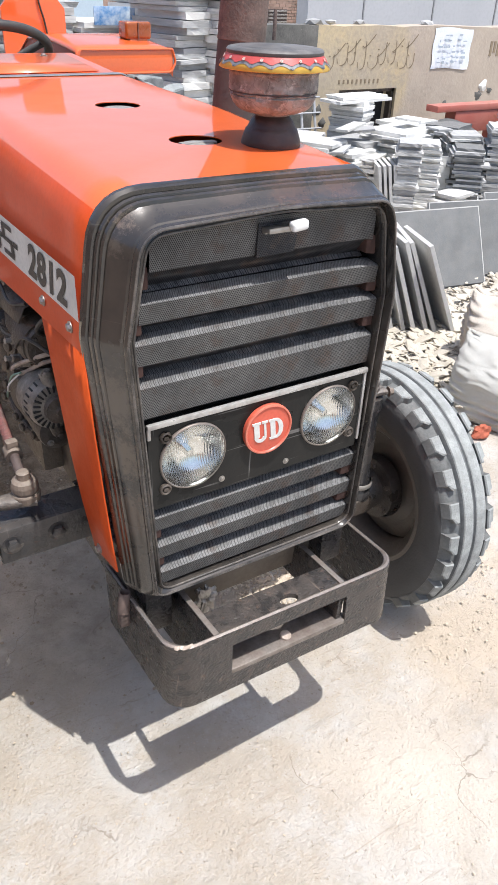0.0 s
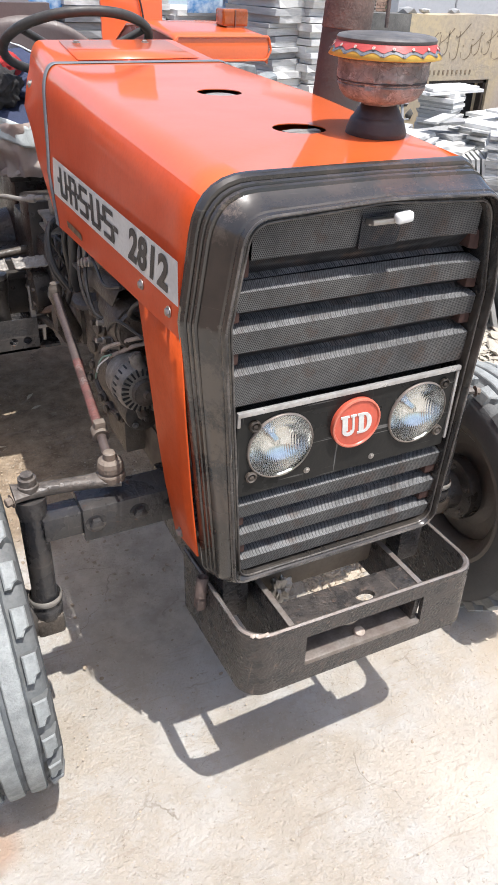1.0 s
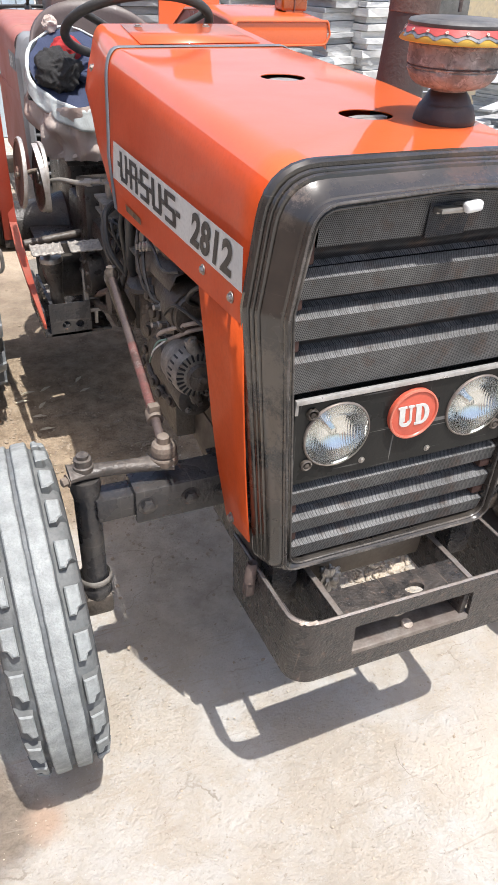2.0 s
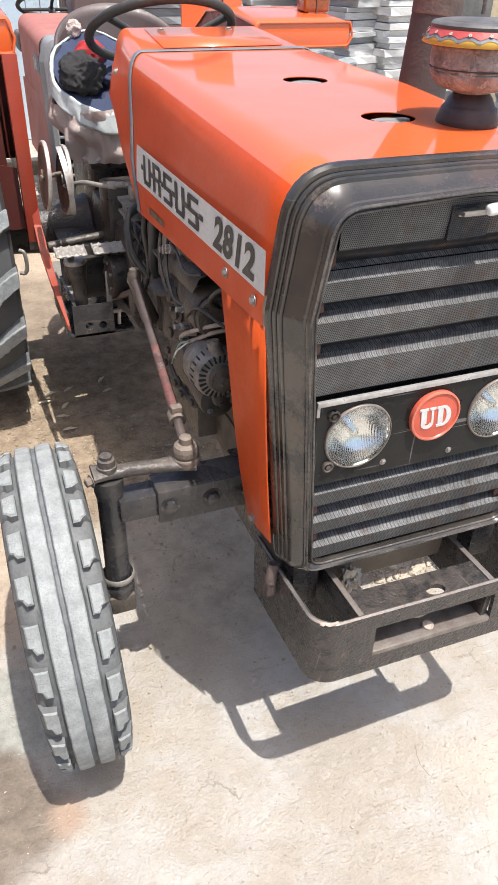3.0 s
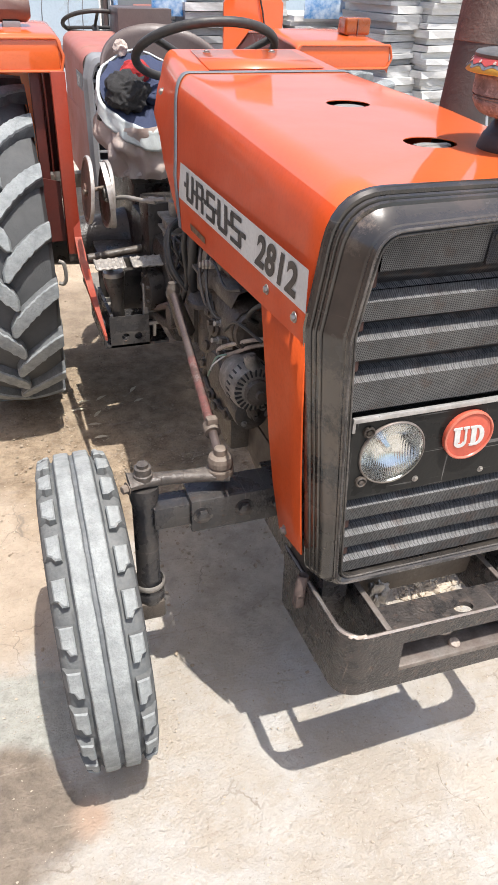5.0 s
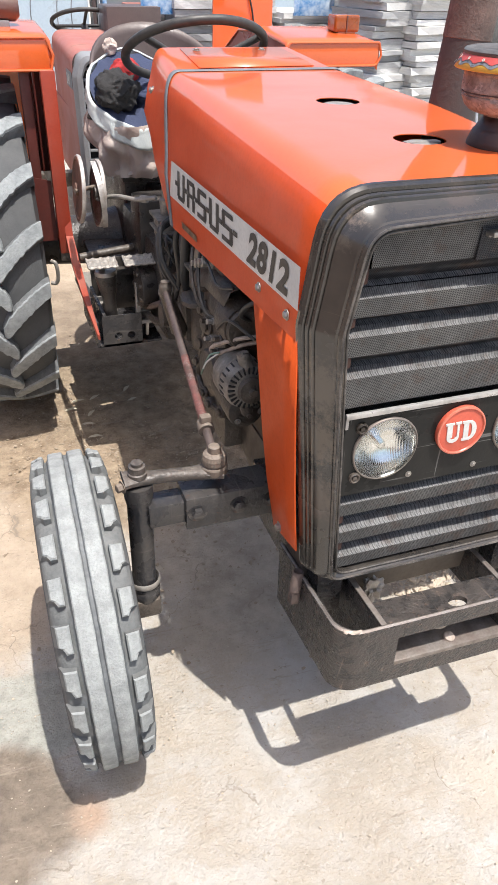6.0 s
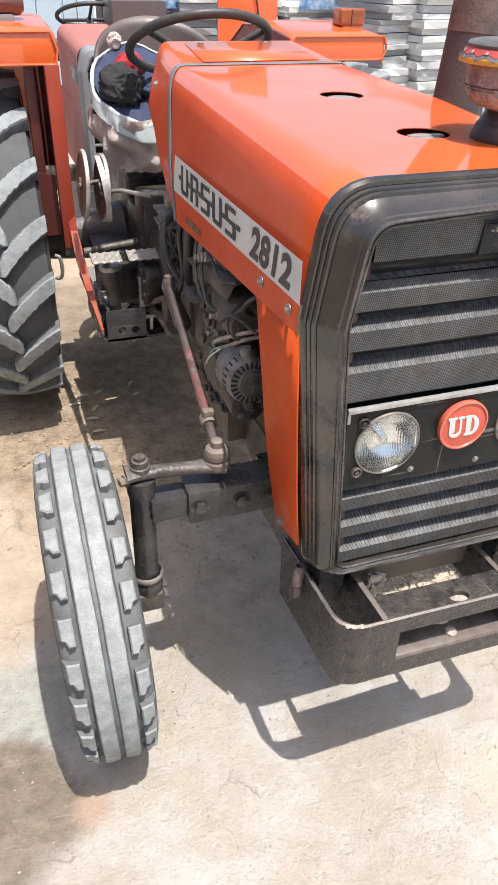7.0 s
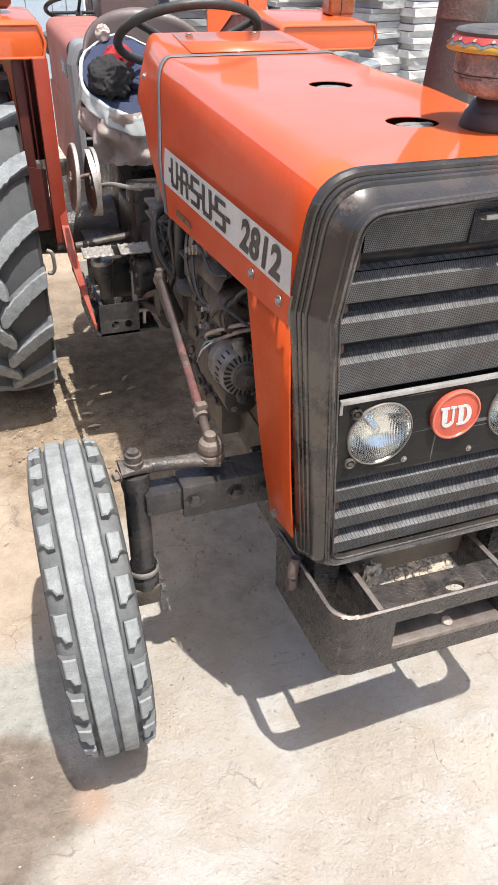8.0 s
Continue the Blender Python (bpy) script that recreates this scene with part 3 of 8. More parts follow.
def tube(points, radius, n=10, caps=True):
    """A round bar along points; radius may be one number or one a point."""
    points = [Vector(p) for p in points]
    radii = radius if isinstance(radius, (list, tuple)) else [radius] * len(points)
    rows, last = [], None
    for i, p in enumerate(points):
        way = (points[min(i + 1, len(points) - 1)] - points[max(i - 1, 0)]).normalized()
        if last is None:
            side, up = frame_of(way)
        else:
            side = (last - way * last.dot(way)).normalized()
            up = way.cross(side)
        last = side
        rows.append([p + radii[i] * (math.cos(a) * side + math.sin(a) * up) for a in (2 * math.pi * k / n for k in range(n))])
    return sheet(rows, closed=True, caps=caps)


def curve(points, steps=8):
    """A smooth line through points."""
    p = [Vector(q) for q in points]
    p = [2 * p[0] - p[1], *p, 2 * p[-1] - p[-2]]
    out = []
    for i in range(1, len(p) - 2):
        for k in range(steps):
            t = k / steps
            out.append(0.5 * (2 * p[i] + (p[i + 1] - p[i - 1]) * t + (2 * p[i - 1] - 5 * p[i] + 4 * p[i + 1] - p[i + 2]) * t * t
                              + (3 * p[i] - p[i - 1] - 3 * p[i + 1] + p[i + 2]) * t ** 3))
    return out + [p[-2]]


def lathe(profile, at=(0, 0, 0), way=(0, 0, 1), n=32, whole=True):
    """A turned shape: (radius, distance along the axis) pairs about an axis through a place."""
    side, up = frame_of(way)
    way, at = Vector(way).normalized(), Vector(at)
    rows = [[at + h * way + max(r, 1e-4) * (math.cos(a) * side + math.sin(a) * up) for a in (2 * math.pi * k / n for k in range(n))] for r, h in profile]
    bm = sheet(rows, closed=True)
    if whole:
        bmesh.ops.holes_fill(bm, edges=bm.edges[:], sides=0)
    bmesh.ops.remove_doubles(bm, verts=bm.verts, dist=2e-4)
    return bm


def prism(outline, axis, low, high, bevel=0.0):
    """A flat outline pushed along an axis: outline is in the two other axes, in order."""
    bm = bmesh.new()

    def point(p, v):
        q = list(p)
        q.insert("xyz".index(axis), v)
        return q

    a = [bm.verts.new(point(p, low)) for p in outline]
    f = bm.faces.new(a)
    got = bmesh.ops.extrude_face_region(bm, geom=[f])
    step = [0, 0, 0]
    step["xyz".index(axis)] = high - low
    bmesh.ops.translate(bm, vec=step, verts=[g for g in got["geom"] if isinstance(g, bmesh.types.BMVert)])
    if bevel:
        bmesh.ops.bevel(bm, geom=bm.edges[:], offset=bevel, segments=2, affect="EDGES", profile=0.6)
    return bm


def rounded(corners, n=6):
    """A closed outline with rounded corners, from (a, b, radius)."""
    out = []
    for i, (a, b, r) in enumerate(corners):
        p, before, after = Vector((a, b)), Vector(corners[i - 1][:2]), Vector(corners[(i + 1) % len(corners)][:2])
        u, v = (before - p).normalized(), (after - p).normalized()
        half = max(0.05, math.acos(max(-1, min(1, u.dot(v)))) / 2)
        cut = min(r / math.tan(half), 0.45 * (before - p).length, 0.45 * (after - p).length)
        s, e = p + u * cut, p + v * cut
        for k in range(n + 1):
            t = k / n
            out.append(tuple((1 - t) ** 2 * s + 2 * t * (1 - t) * p + t * t * e))
    return out


def bolt(at, way, size=0.008, head=0.006):
    return join(lathe([(size * 1.5, 0), (size * 1.5, 0.0015), (0, 0.0015)], at, way, 14), lathe([(size, 0.0015), (size, head), (size * 0.85, head + 0.001), (0, head + 0.001)], at, way, 6))


def blob(at, size, lumps=0.25, seed=0, sub=3, squash=None):
    """A lumpy body round a place."""
    bm = bmesh.new()
    bmesh.ops.create_icosphere(bm, subdivisions=sub, radius=1)
    for v in bm.verts:
        d = noise.noise(v.co * 1.7 + Vector((seed * 7.3, seed, -seed))) * lumps + noise.noise(v.co * 4.1 + Vector((seed, 3 * seed, 1))) * lumps * 0.4
        v.co *= 1 + d
        if squash:
            squash(v)
    bmesh.ops.scale(bm, vec=size, verts=bm.verts)
    bmesh.ops.translate(bm, vec=at, verts=bm.verts)
    return bm


def stone(seed, sub=1):
    bm = bmesh.new()
    bmesh.ops.create_icosphere(bm, subdivisions=sub, radius=1)
    for v in bm.verts:
        v.co *= 1 + 0.5 * noise.noise(v.co * 1.3 + Vector((seed * 3.7, -seed, seed * 1.9)))
    return bm

# ---- ground ----
def ground_sheet():
    """One sheet, fine round the tractor, out to the horizon."""
    near = [i * 0.025 for i in range(0, 121)]
    far = [3.3, 3.8, 4.5, 5.5, 7, 9, 12, 16, 22, 32, 50, 90, 160, 300]
    xs = sorted({-v for v in near + far} | set(near + far))
    rows = []
    for y in xs:
        row = []
        for x in xs:
            h = 0.0
            if abs(x) < 3 and abs(y - 0.5) < 3:
                h = 0.010 * noise.noise(Vector((x * 1.3, y * 1.3, 0))) + 0.005 * noise.noise(Vector((x * 5, y * 5, 3)))
                h += 0.003 * noise.noise(Vector((x * 13, y * 13, 7)))
                if -0.7 < x < 0.7 and y > 0.2:
                    h += min(1.0, (y - 0.2) * 2) * max(0.0, 1 - abs(x) / 0.7) * (0.020 * noise.noise(Vector((x * 7, y * 7, 1))) + 0.014 * noise.noise(Vector((x * 17, y * 17, 9))))
                # ruts left by the front wheel
                if 0.45 < x < 1.0 and -0.75 < y < -0.15:
                    h += 0.009 * math.sin((x * 0.92 + y * 0.38) * 105) * max(0, 1 - abs(x - 0.72) / 0.22) * max(0, 1 - abs(y + 0.42) / 0.28)
            row.append((x, y + 0.5, h - 0.006))
        rows.append(row)
    return sheet(rows)


solo("ground", ground_sheet(), GROUND, "pale sandy dry ground with cracks and loose grit", "ground", kind="structure", smooth=180)


# ---- wheels ----
def ring_of(parent, name, proto, c, count, start, mats, jitter=0.0):
    """Tread pieces round a tyre: one mesh, turned about the axle."""
    data = link_mesh(name, proto, mats, 30)
    for k in range(count):
        ob = new(name, data)
        ob.parent = parent
        ob.location = Vector(c) - ORIGIN[parent]
        ob.rotation_euler = (2 * math.pi * (k + start) / count + random.uniform(-1, 1) * jitter, 0, 0)


def tyre_front(c):
    """A ribbed front tyre about c with its axle along x."""
    prof = [(0.198, -0.052), (0.215, -0.066), (0.25, -0.0805), (0.285, -0.0825), (0.308, -0.078), (0.320, -0.068), (0.326, -0.050), (0.329, -0.041), (0.334, -0.038), (0.343, -0.0365),
            (0.3455, -0.034), (0.346, -0.020), (0.345, -0.0075), (0.343, -0.0055), (0.338, -0.003), (0.338, 0.003), (0.343, 0.0055), (0.345, 0.0075), (0.346, 0.020), (0.3455, 0.034),
            (0.343, 0.0365), (0.334, 0.038), (0.329, 0.041), (0.326, 0.050), (0.320, 0.068), (0.308, 0.078), (0.285, 0.0825), (0.25, 0.0805), (0.215, 0.066), (0.198, 0.052)]
    body = lathe(prof, c, (1, 0, 0), 128, whole=False)
    for v in body.verts:
        d = v.co - Vector(c)
        if math.hypot(d.y, d.z) > 0.32:
            a = math.atan2(d.z, d.y)
            v.co.x += 0.0012 * noise.noise(Vector((math.cos(a) * 14, math.sin(a) * 14, d.x * 60)))
    for f in body.faces:
        m = f.calc_center_median() - Vector(c)
        if math.hypot(m.y, m.z) > 0.342 and abs(m.x) < 0.0362:
            f.material_index = 1
        elif math.hypot(m.y, m.z) > 0.318 and abs(m.x) < 0.045:
            f.material_index = 2
        elif math.hypot(m.y, m.z) > 0.305:
            f.material_index = 3
    return body


def front_block(side):
    """One shoulder block, worn round at its edges."""
    pts = []
    step = 2 * math.pi / 25
    for r, wide, cut in ((0.316, 1.0, 0.0), (0.340, 0.90, 0.001), (0.3435, 0.80, 0.004)):
        for u, w in ((-0.5, 0.046), (0.5, 0.046), (0.5, 0.060), (0.3, 0.066), (0.22, 0.0765), (-0.5, 0.0765)):
            ang = u * wide * 0.68 * step
            xx = w + (0.003 if r < 0.33 and w > 0.06 else 0) - (0.003 if r > 0.33 and w > 0.07 else 0) + (cut if w < 0.05 else -cut)
            rr = r - (0.006 if w > 0.06 else 0)
            pts.append(Vector((side * xx, rr * math.cos(ang), rr * math.sin(ang))))
    bm = sheet([pts[:6], pts[6:12], pts[12:]], closed=True, caps=True)
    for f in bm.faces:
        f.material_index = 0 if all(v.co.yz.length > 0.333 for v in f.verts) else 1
    return bm


def add_front_tread(wheel, c):
    for side in (-1, 1):
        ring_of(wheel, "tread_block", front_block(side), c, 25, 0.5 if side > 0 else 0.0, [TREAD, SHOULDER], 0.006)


def steel_wheel(parent, c, hand, radius, width, dish, name="rim"):
    """The rim with its dished disc, hub and nuts."""
    x = Vector((hand, 0, 0))
    prof = [(radius, -width / 2), (radius + 0.012, -width / 2), (radius - 0.012, -width * 0.36), (radius - 0.03, -width * 0.2), (radius - 0.03, width * 0.2), (radius - 0.012, width * 0.36),
            (radius + 0.012, width / 2), (radius, width / 2), (radius - 0.035, width * 0.22), (radius - 0.04, 0), (radius - 0.035, -width * 0.22), (radius, -width / 2)]
    rim = part(name, lathe(prof, c, (hand, 0, 0), 48, whole=False), RIM, parent)
    disc = lathe([(radius - 0.032, dish), (radius - 0.045, dish * 1.2), (radius * 0.62, dish * 1.25), (radius * 0.5, dish * 0.6), (radius * 0.35, dish * 0.6), (0.0, dish * 0.6),
                  (0.0, dish * 0.6 - 0.006), (radius * 0.5, dish * 0.6 - 0.006), (radius * 0.62, dish * 1.25 - 0.006), (radius - 0.04, dish - 0.006)], c, (hand, 0, 0), 48)
    part("wheel_disc", disc, RIM, parent)
    for k in range(6):
        a = 2 * math.pi * k / 6
        at = Vector(c) + x * dish * 0.6 + Vector((0, math.cos(a), math.sin(a))) * radius * 0.34
        part("wheel_nut", bolt(at, x, 0.010, 0.014), GREASE, parent)
    part("hub", join(lathe([(0, -0.10), (radius * 0.22, -0.10), (radius * 0.26, -0.09), (radius * 0.28, -0.05), (radius * 0.44, -0.045), (radius * 0.46, -0.03), (radius * 0.46, -0.012), (radius * 0.30, -0.006), (radius * 0.28, dish * 0.6 + 0.02), (radius * 0.2, dish * 0.6 + 0.06), (0, dish * 0.6 + 0.065)], c, (hand, 0, 0), 28)), OIL_BLACK, parent)
    for k in range(6):
        a = 2 * math.pi * (k + 0.5) / 6
        at = Vector(c) - x * 0.045 + Vector((0, math.cos(a), math.sin(a))) * radius * 0.36
        part("hub_bolt", bolt(at, -x, 0.007, 0.009), GREASE, parent)
    return rim


# ---- the orange tractor ----
tractor = thing("tractor", (0, 0.9, 0), "bright orange farm tractor with black grille shell, parked on sandy ground", "tractor")
for hand in (-1, 1):
    c = (hand * 0.637, 0.315, 0.345)
    wheel = part("front_wheel", tyre_front(c), [RUBBER, TREAD, LUG_SIDE, SHOULDER], tractor, "ribbed front tyre whitened with dust")
    add_front_tread(wheel, c)
    steel_wheel(wheel, c, hand, 0.200, 0.125, 0.022)
    wheel.rotation_euler = (0, radians(2.0 * hand), -0.032)


def tyre_rear(c):
    prof = [(0.345, -0.12), (0.37, -0.14), (0.43, -0.152), (0.50, -0.150), (0.545, -0.135), (0.560, -0.10), (0.567, -0.05), (0.569, 0), (0.567, 0.05), (0.560, 0.10),
            (0.545, 0.135), (0.50, 0.150), (0.43, 0.152), (0.37, 0.14), (0.345, 0.12)]
    return lathe(prof, c, (1, 0, 0), 96, whole=False)


def rear_lug(side):
    """One curved lug with a round nose at the middle and worn, ragged edges."""
    rows = []
    us = [0.0, 0.04, 0.09, 0.14, 0.20, 0.26, 0.32, 0.38, 0.44, 0.50, 0.56, 0.62, 0.68, 0.74, 0.80, 0.86, 0.92, 0.97, 1.0]
    for u in us:
        x = side * (-0.020 + 0.172 * u)
        base = 0.560 - 0.02 * u ** 3 - (0.05 if u == 1.0 else 0)
        top = 0.602 - 0.014 * u * u - (0.06 if u == 1.0 else 0) - (0.012 if u == 0 else 0)
        ang = 0.235 * (1 - u) ** 1.35 - 0.05
        nose = min(1.0, 0.45 + 5.0 * u) if u < 0.12 else 1.0
        wide = (0.073 - 0.020 * u) * nose
        rag, rag2 = (0.16 * noise.noise(Vector((u * 17, side, k))) + 0.10 * noise.noise(Vector((u * 41, side, k))) for k in (1, 7))
        rows.append([Vector((x, r * math.cos(ang + s * wide), r * math.sin(ang + s * wide))) for r, s in ((base, -1.1), (top - 0.007, -0.88 + rag), (top, -0.76 + rag), (top + 0.001, 0), (top, 0.76 + rag2), (top - 0.007, 0.88 + rag2), (base, 1.1))])
    bm = sheet(rows, closed=True, caps=True)
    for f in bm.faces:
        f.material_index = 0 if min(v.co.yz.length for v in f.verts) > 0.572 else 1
    return bm


def add_rear_tread(wheel, c):
    for side in (-1, 1):
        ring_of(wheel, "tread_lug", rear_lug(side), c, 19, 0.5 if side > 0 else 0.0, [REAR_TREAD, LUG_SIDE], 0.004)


for hand in (-1, 1):
    c = (hand * 0.70, 2.06, 0.60)
    wheel = part("rear_wheel", tyre_rear(c), RUBBER, tractor, "large rear tyre with chevron lugs, dusty")
    add_rear_tread(wheel, c)
    steel_wheel(wheel, c, hand, 0.345, 0.22, 0.03)


# grille shell: rings from the opening out to the bonnet
def shell_ring(y, o, top, low):
    r = 0.032 + max(0.0, o) * 0.86
    peak = 0.012 * (1 - max(0.0, o) / 0.064)
    e = o if o > 0.019 else 0.010 + max(0.0, o) * 0.474
    corners = [(-(0.208 + o * 0.85), 0.600 - low, 0.03), (-(0.240 + o), 1.10, 0.05), (-(0.212 + o * 0.98), 1.242 + top, r), (0.0, 1.242 + peak + top, 0.3),
               (0.212 + e * 0.98, 1.242 + top, r), (0.240 + e, 1.10, 0.05), (0.208 + e * 0.85, 0.600 - low, 0.03)]
    # the surround is shallow along its foot
    return [(a, y * (0.42 + 0.58 * max(0.0, min(1.0, (b - 0.602) / 0.06))) if y < 0 else y, b) for a, b in rounded(corners, 7)]


RINGS = [(0.05, -0.002, -0.002, -0.002), (-0.004, 0, 0, 0), (-0.012, 0.002, 0.002, 0.001), (-0.0145, 0.006, 0.005, 0.003), (-0.013, 0.0095, 0.008, 0.004), (-0.020, 0.0140, 0.012, 0.006), (-0.028, 0.0165, 0.014, 0.007),
         (-0.0305, 0.0190, 0.016, 0.008), (-0.0300, 0.0225, 0.0185, 0.010), (-0.0265, 0.0252, 0.0205, 0.011), (-0.0225, 0.0258, 0.021, 0.011), (-0.0205, 0.0290, 0.0235, 0.012), (-0.014, 0.0325, 0.026, 0.012), (-0.006, 0.0385, 0.030, 0.012), (0.002, 0.0450, 0.0355, 0.012), (0.0075, 0.0480, 0.040, 0.012),
         (0.0085, 0.0460, 0.039, 0.012), (0.0105, 0.0465, 0.0395, 0.012), (0.0115, 0.0520, 0.0445, 0.012), (0.0165, 0.0535, 0.0465, 0.012), (0.0175, 0.0500, 0.043, 0.012), (0.0195, 0.0505, 0.0435, 0.012), (0.0205, 0.0560, 0.049, 0.012),
         (0.0250, 0.0575, 0.051, 0.012), (0.0260, 0.0540, 0.0475, 0.012), (0.0280, 0.0545, 0.048, 0.012), (0.0290, 0.0610, 0.0565, 0.012), (0.0350, 0.0650, 0.0606, 0.012), (0.0420, 0.0655, 0.0612, 0.012), (0.0435, 0.0630, 0.0585, 0.012), (0.0435, 0.050, 0.045, 0.010)]


def fitted_in(bm):
    """Draws the front corner on the exhaust's side in and down to fit the camera's view."""
    for v in bm.verts:
        a = max(0.0, min(1.0, (v.co.x - 0.10) / 0.19))
        b = max(0.0, min(1.0, (v.co.z - 0.58) / 0.50))
        c = max(0.0, min(1.0, (v.co.x - 0.17) / 0.13))
        far = max(0.0, 1 - max(0.0, v.co.y - 0.03) / 0.55)
        up, rear = (max(0.0, min(1.0, t)) for t in ((v.co.z - 1.14) / 0.13, (v.co.y + 0.012) / 0.04))
        v.co.x -= (0.032 + 0.028 * up * up * (3 - 2 * up) * rear) * a * a * (3 - 2 * a) * (0.25 + 0.75 * b) * far
        v.co.z -= 0.016 * c * c * (3 - 2 * c) * max(0.0, min(1.0, (v.co.z - 1.0) / 0.2)) * far
    return bm


shell = part("grille_shell", fitted_in(sheet([shell_ring(*r) for r in RINGS], closed=True)), SHELL, tractor, "black grille surround with ridged edge and rust spots", smooth=28)
part("grille_backing", fitted_in(prism([(a, b) for a, _, b in shell_ring(0, -0.001, 0, 0)], "y", 0.046, 0.052)), MESH_SHADED, tractor)
rim_line = shell_ring(-0.0300, 0.0205, 0.017, 0.009)
part("rubbed_lip", fitted_in(tube(rim_line + rim_line[:1], 0.0023, 6)), LIP, shell, "rubbed black lip with highlights put into its colour")
rim_line = shell_ring(-0.0140, 0.0050, 0.0045, 0.0026)
part("inner_bead", fitted_in(tube(rim_line + rim_line[:1], 0.0022, 8)), LIP, shell, "inner bead with highlights put into its colour")


def half_width(z):
    return 0.208 + (0.240 - 0.208) * (z - 0.6) / 0.5 if z < 1.1 else 0.240 - (0.240 - 0.214) * (z - 1.1) / 0.14


def louvre(z_top, high, gap):
    """A punched slat: a lit ledge on top, an upright face, the lower edge turned back and coloured dark as its shade.
    """
    w = half_width(z_top) - 0.002
    prof = [(0.024, z_top + 0.004), (0.003, z_top), (-0.002, z_top - 0.003), (-0.0005, z_top - high * 0.5), (0.002, z_top - high), (0.009, z_top - high - 0.003), (0.032, z_top - gap + 0.010), (0.024, z_top - gap + 0.004)]
    xs = [-w, -w + 0.02, -0.12, 0.0, 0.12, w - 0.01, w + 0.010]
    bm = sheet([[(x, y + 0.0015 * noise.noise(Vector((x * 9, z_top * 31, 0))), z) for y, z in prof] for x in xs])
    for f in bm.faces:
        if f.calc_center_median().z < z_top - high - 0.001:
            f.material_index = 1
    return bm


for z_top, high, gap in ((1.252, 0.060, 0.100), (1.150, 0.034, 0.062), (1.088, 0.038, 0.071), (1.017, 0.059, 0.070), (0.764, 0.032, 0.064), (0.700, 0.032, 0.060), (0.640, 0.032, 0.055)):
    part("grille_slat", fitted_in(louvre(z_top, high, gap)), [MESH, MESH_SHADED], tractor, "punched grille slat, dusty grey")
for z in (1.186, 1.118, 1.05, 0.732, 0.668):
    for hand in (-1, 1):
        w = half_width(z) - 0.002
        part("slat_end", fitted_in(box(hand * w - 0.016, hand * w + 0.012, 0.004, 0.030, z - 0.020, z + 0.014, 0.004)), RUST_END, tractor, "rusty slat end")
part("bonnet_latch_recess", prism([(-0.034, 1.240), (-0.036, 1.190), (0.032, 1.192), (0.040, 1.240)], "y", -0.0042, 0.012), MESH_SHADED, tractor)
latch = part("latch", join(box(-0.030, 0.014, -0.027, -0.010, 1.230, 1.2375, 0.003), box(-0.028, 0.006, -0.013, 0.02, 1.226, 1.236, 0.003)), STEEL, tractor, "scuffed metal bonnet latch")
part("latch_knob", moved(box(-0.0145, 0.0145, -0.008, 0.008, -0.0078, 0.0078, 0.006, 3), Matrix.Translation((0.021, -0.028, 1.239)) @ Matrix.Rotation(radians(-6), 4, "Y")), WHITE, latch, "white knob")

# lamp panel
def holed_plate(corners, rings, y):
    """An upright plate with round holes: corners and rings in (x, z)."""
    bm = bmesh.new()
    edges = []
    for loop in [corners] + [[(cx + r * math.cos(a), cz + r * math.sin(a)) for a in (2 * math.pi * k / 40 for k in range(40))] for cx, cz, r in rings]:
        made = [bm.verts.new((x, y, z)) for x, z in loop]
        edges += [bm.edges.new((made[i], made[(i + 1) % len(made)])) for i in range(len(made))]
    bmesh.ops.triangle_fill(bm, edges=edges, use_beauty=True, normal=(0, -1, 0))
    return bm


panel = part("lamp_panel", holed_plate([(-0.226, 0.786), (0.207, 0.786), (0.211, 0.948), (-0.226, 0.948)], [(-0.1460, 0.872, 0.0605), (0.1330, 0.872, 0.0605)], -0.006), PANEL, tractor, "black lamp panel, scratched", smooth=0)
part("panel_edge", join(box(-0.226, 0.206, -0.0055, 0.02, 0.784, 0.788, 0.001), box(-0.2265, -0.2235, -0.0055, 0.02, 0.79, 0.945)), PANEL, panel)
part("bright_strip", join(box(-0.228, 0.213, -0.012, -0.004, 0.944, 0.953, 0.002), box(-0.228, -0.222, -0.010, -0.004, 0.925, 0.95, 0.0015), box(0.207, 0.2125, -0.010, -0.004, 0.80, 0.95, 0.0015)), STRIP, panel, "bright metal strip")
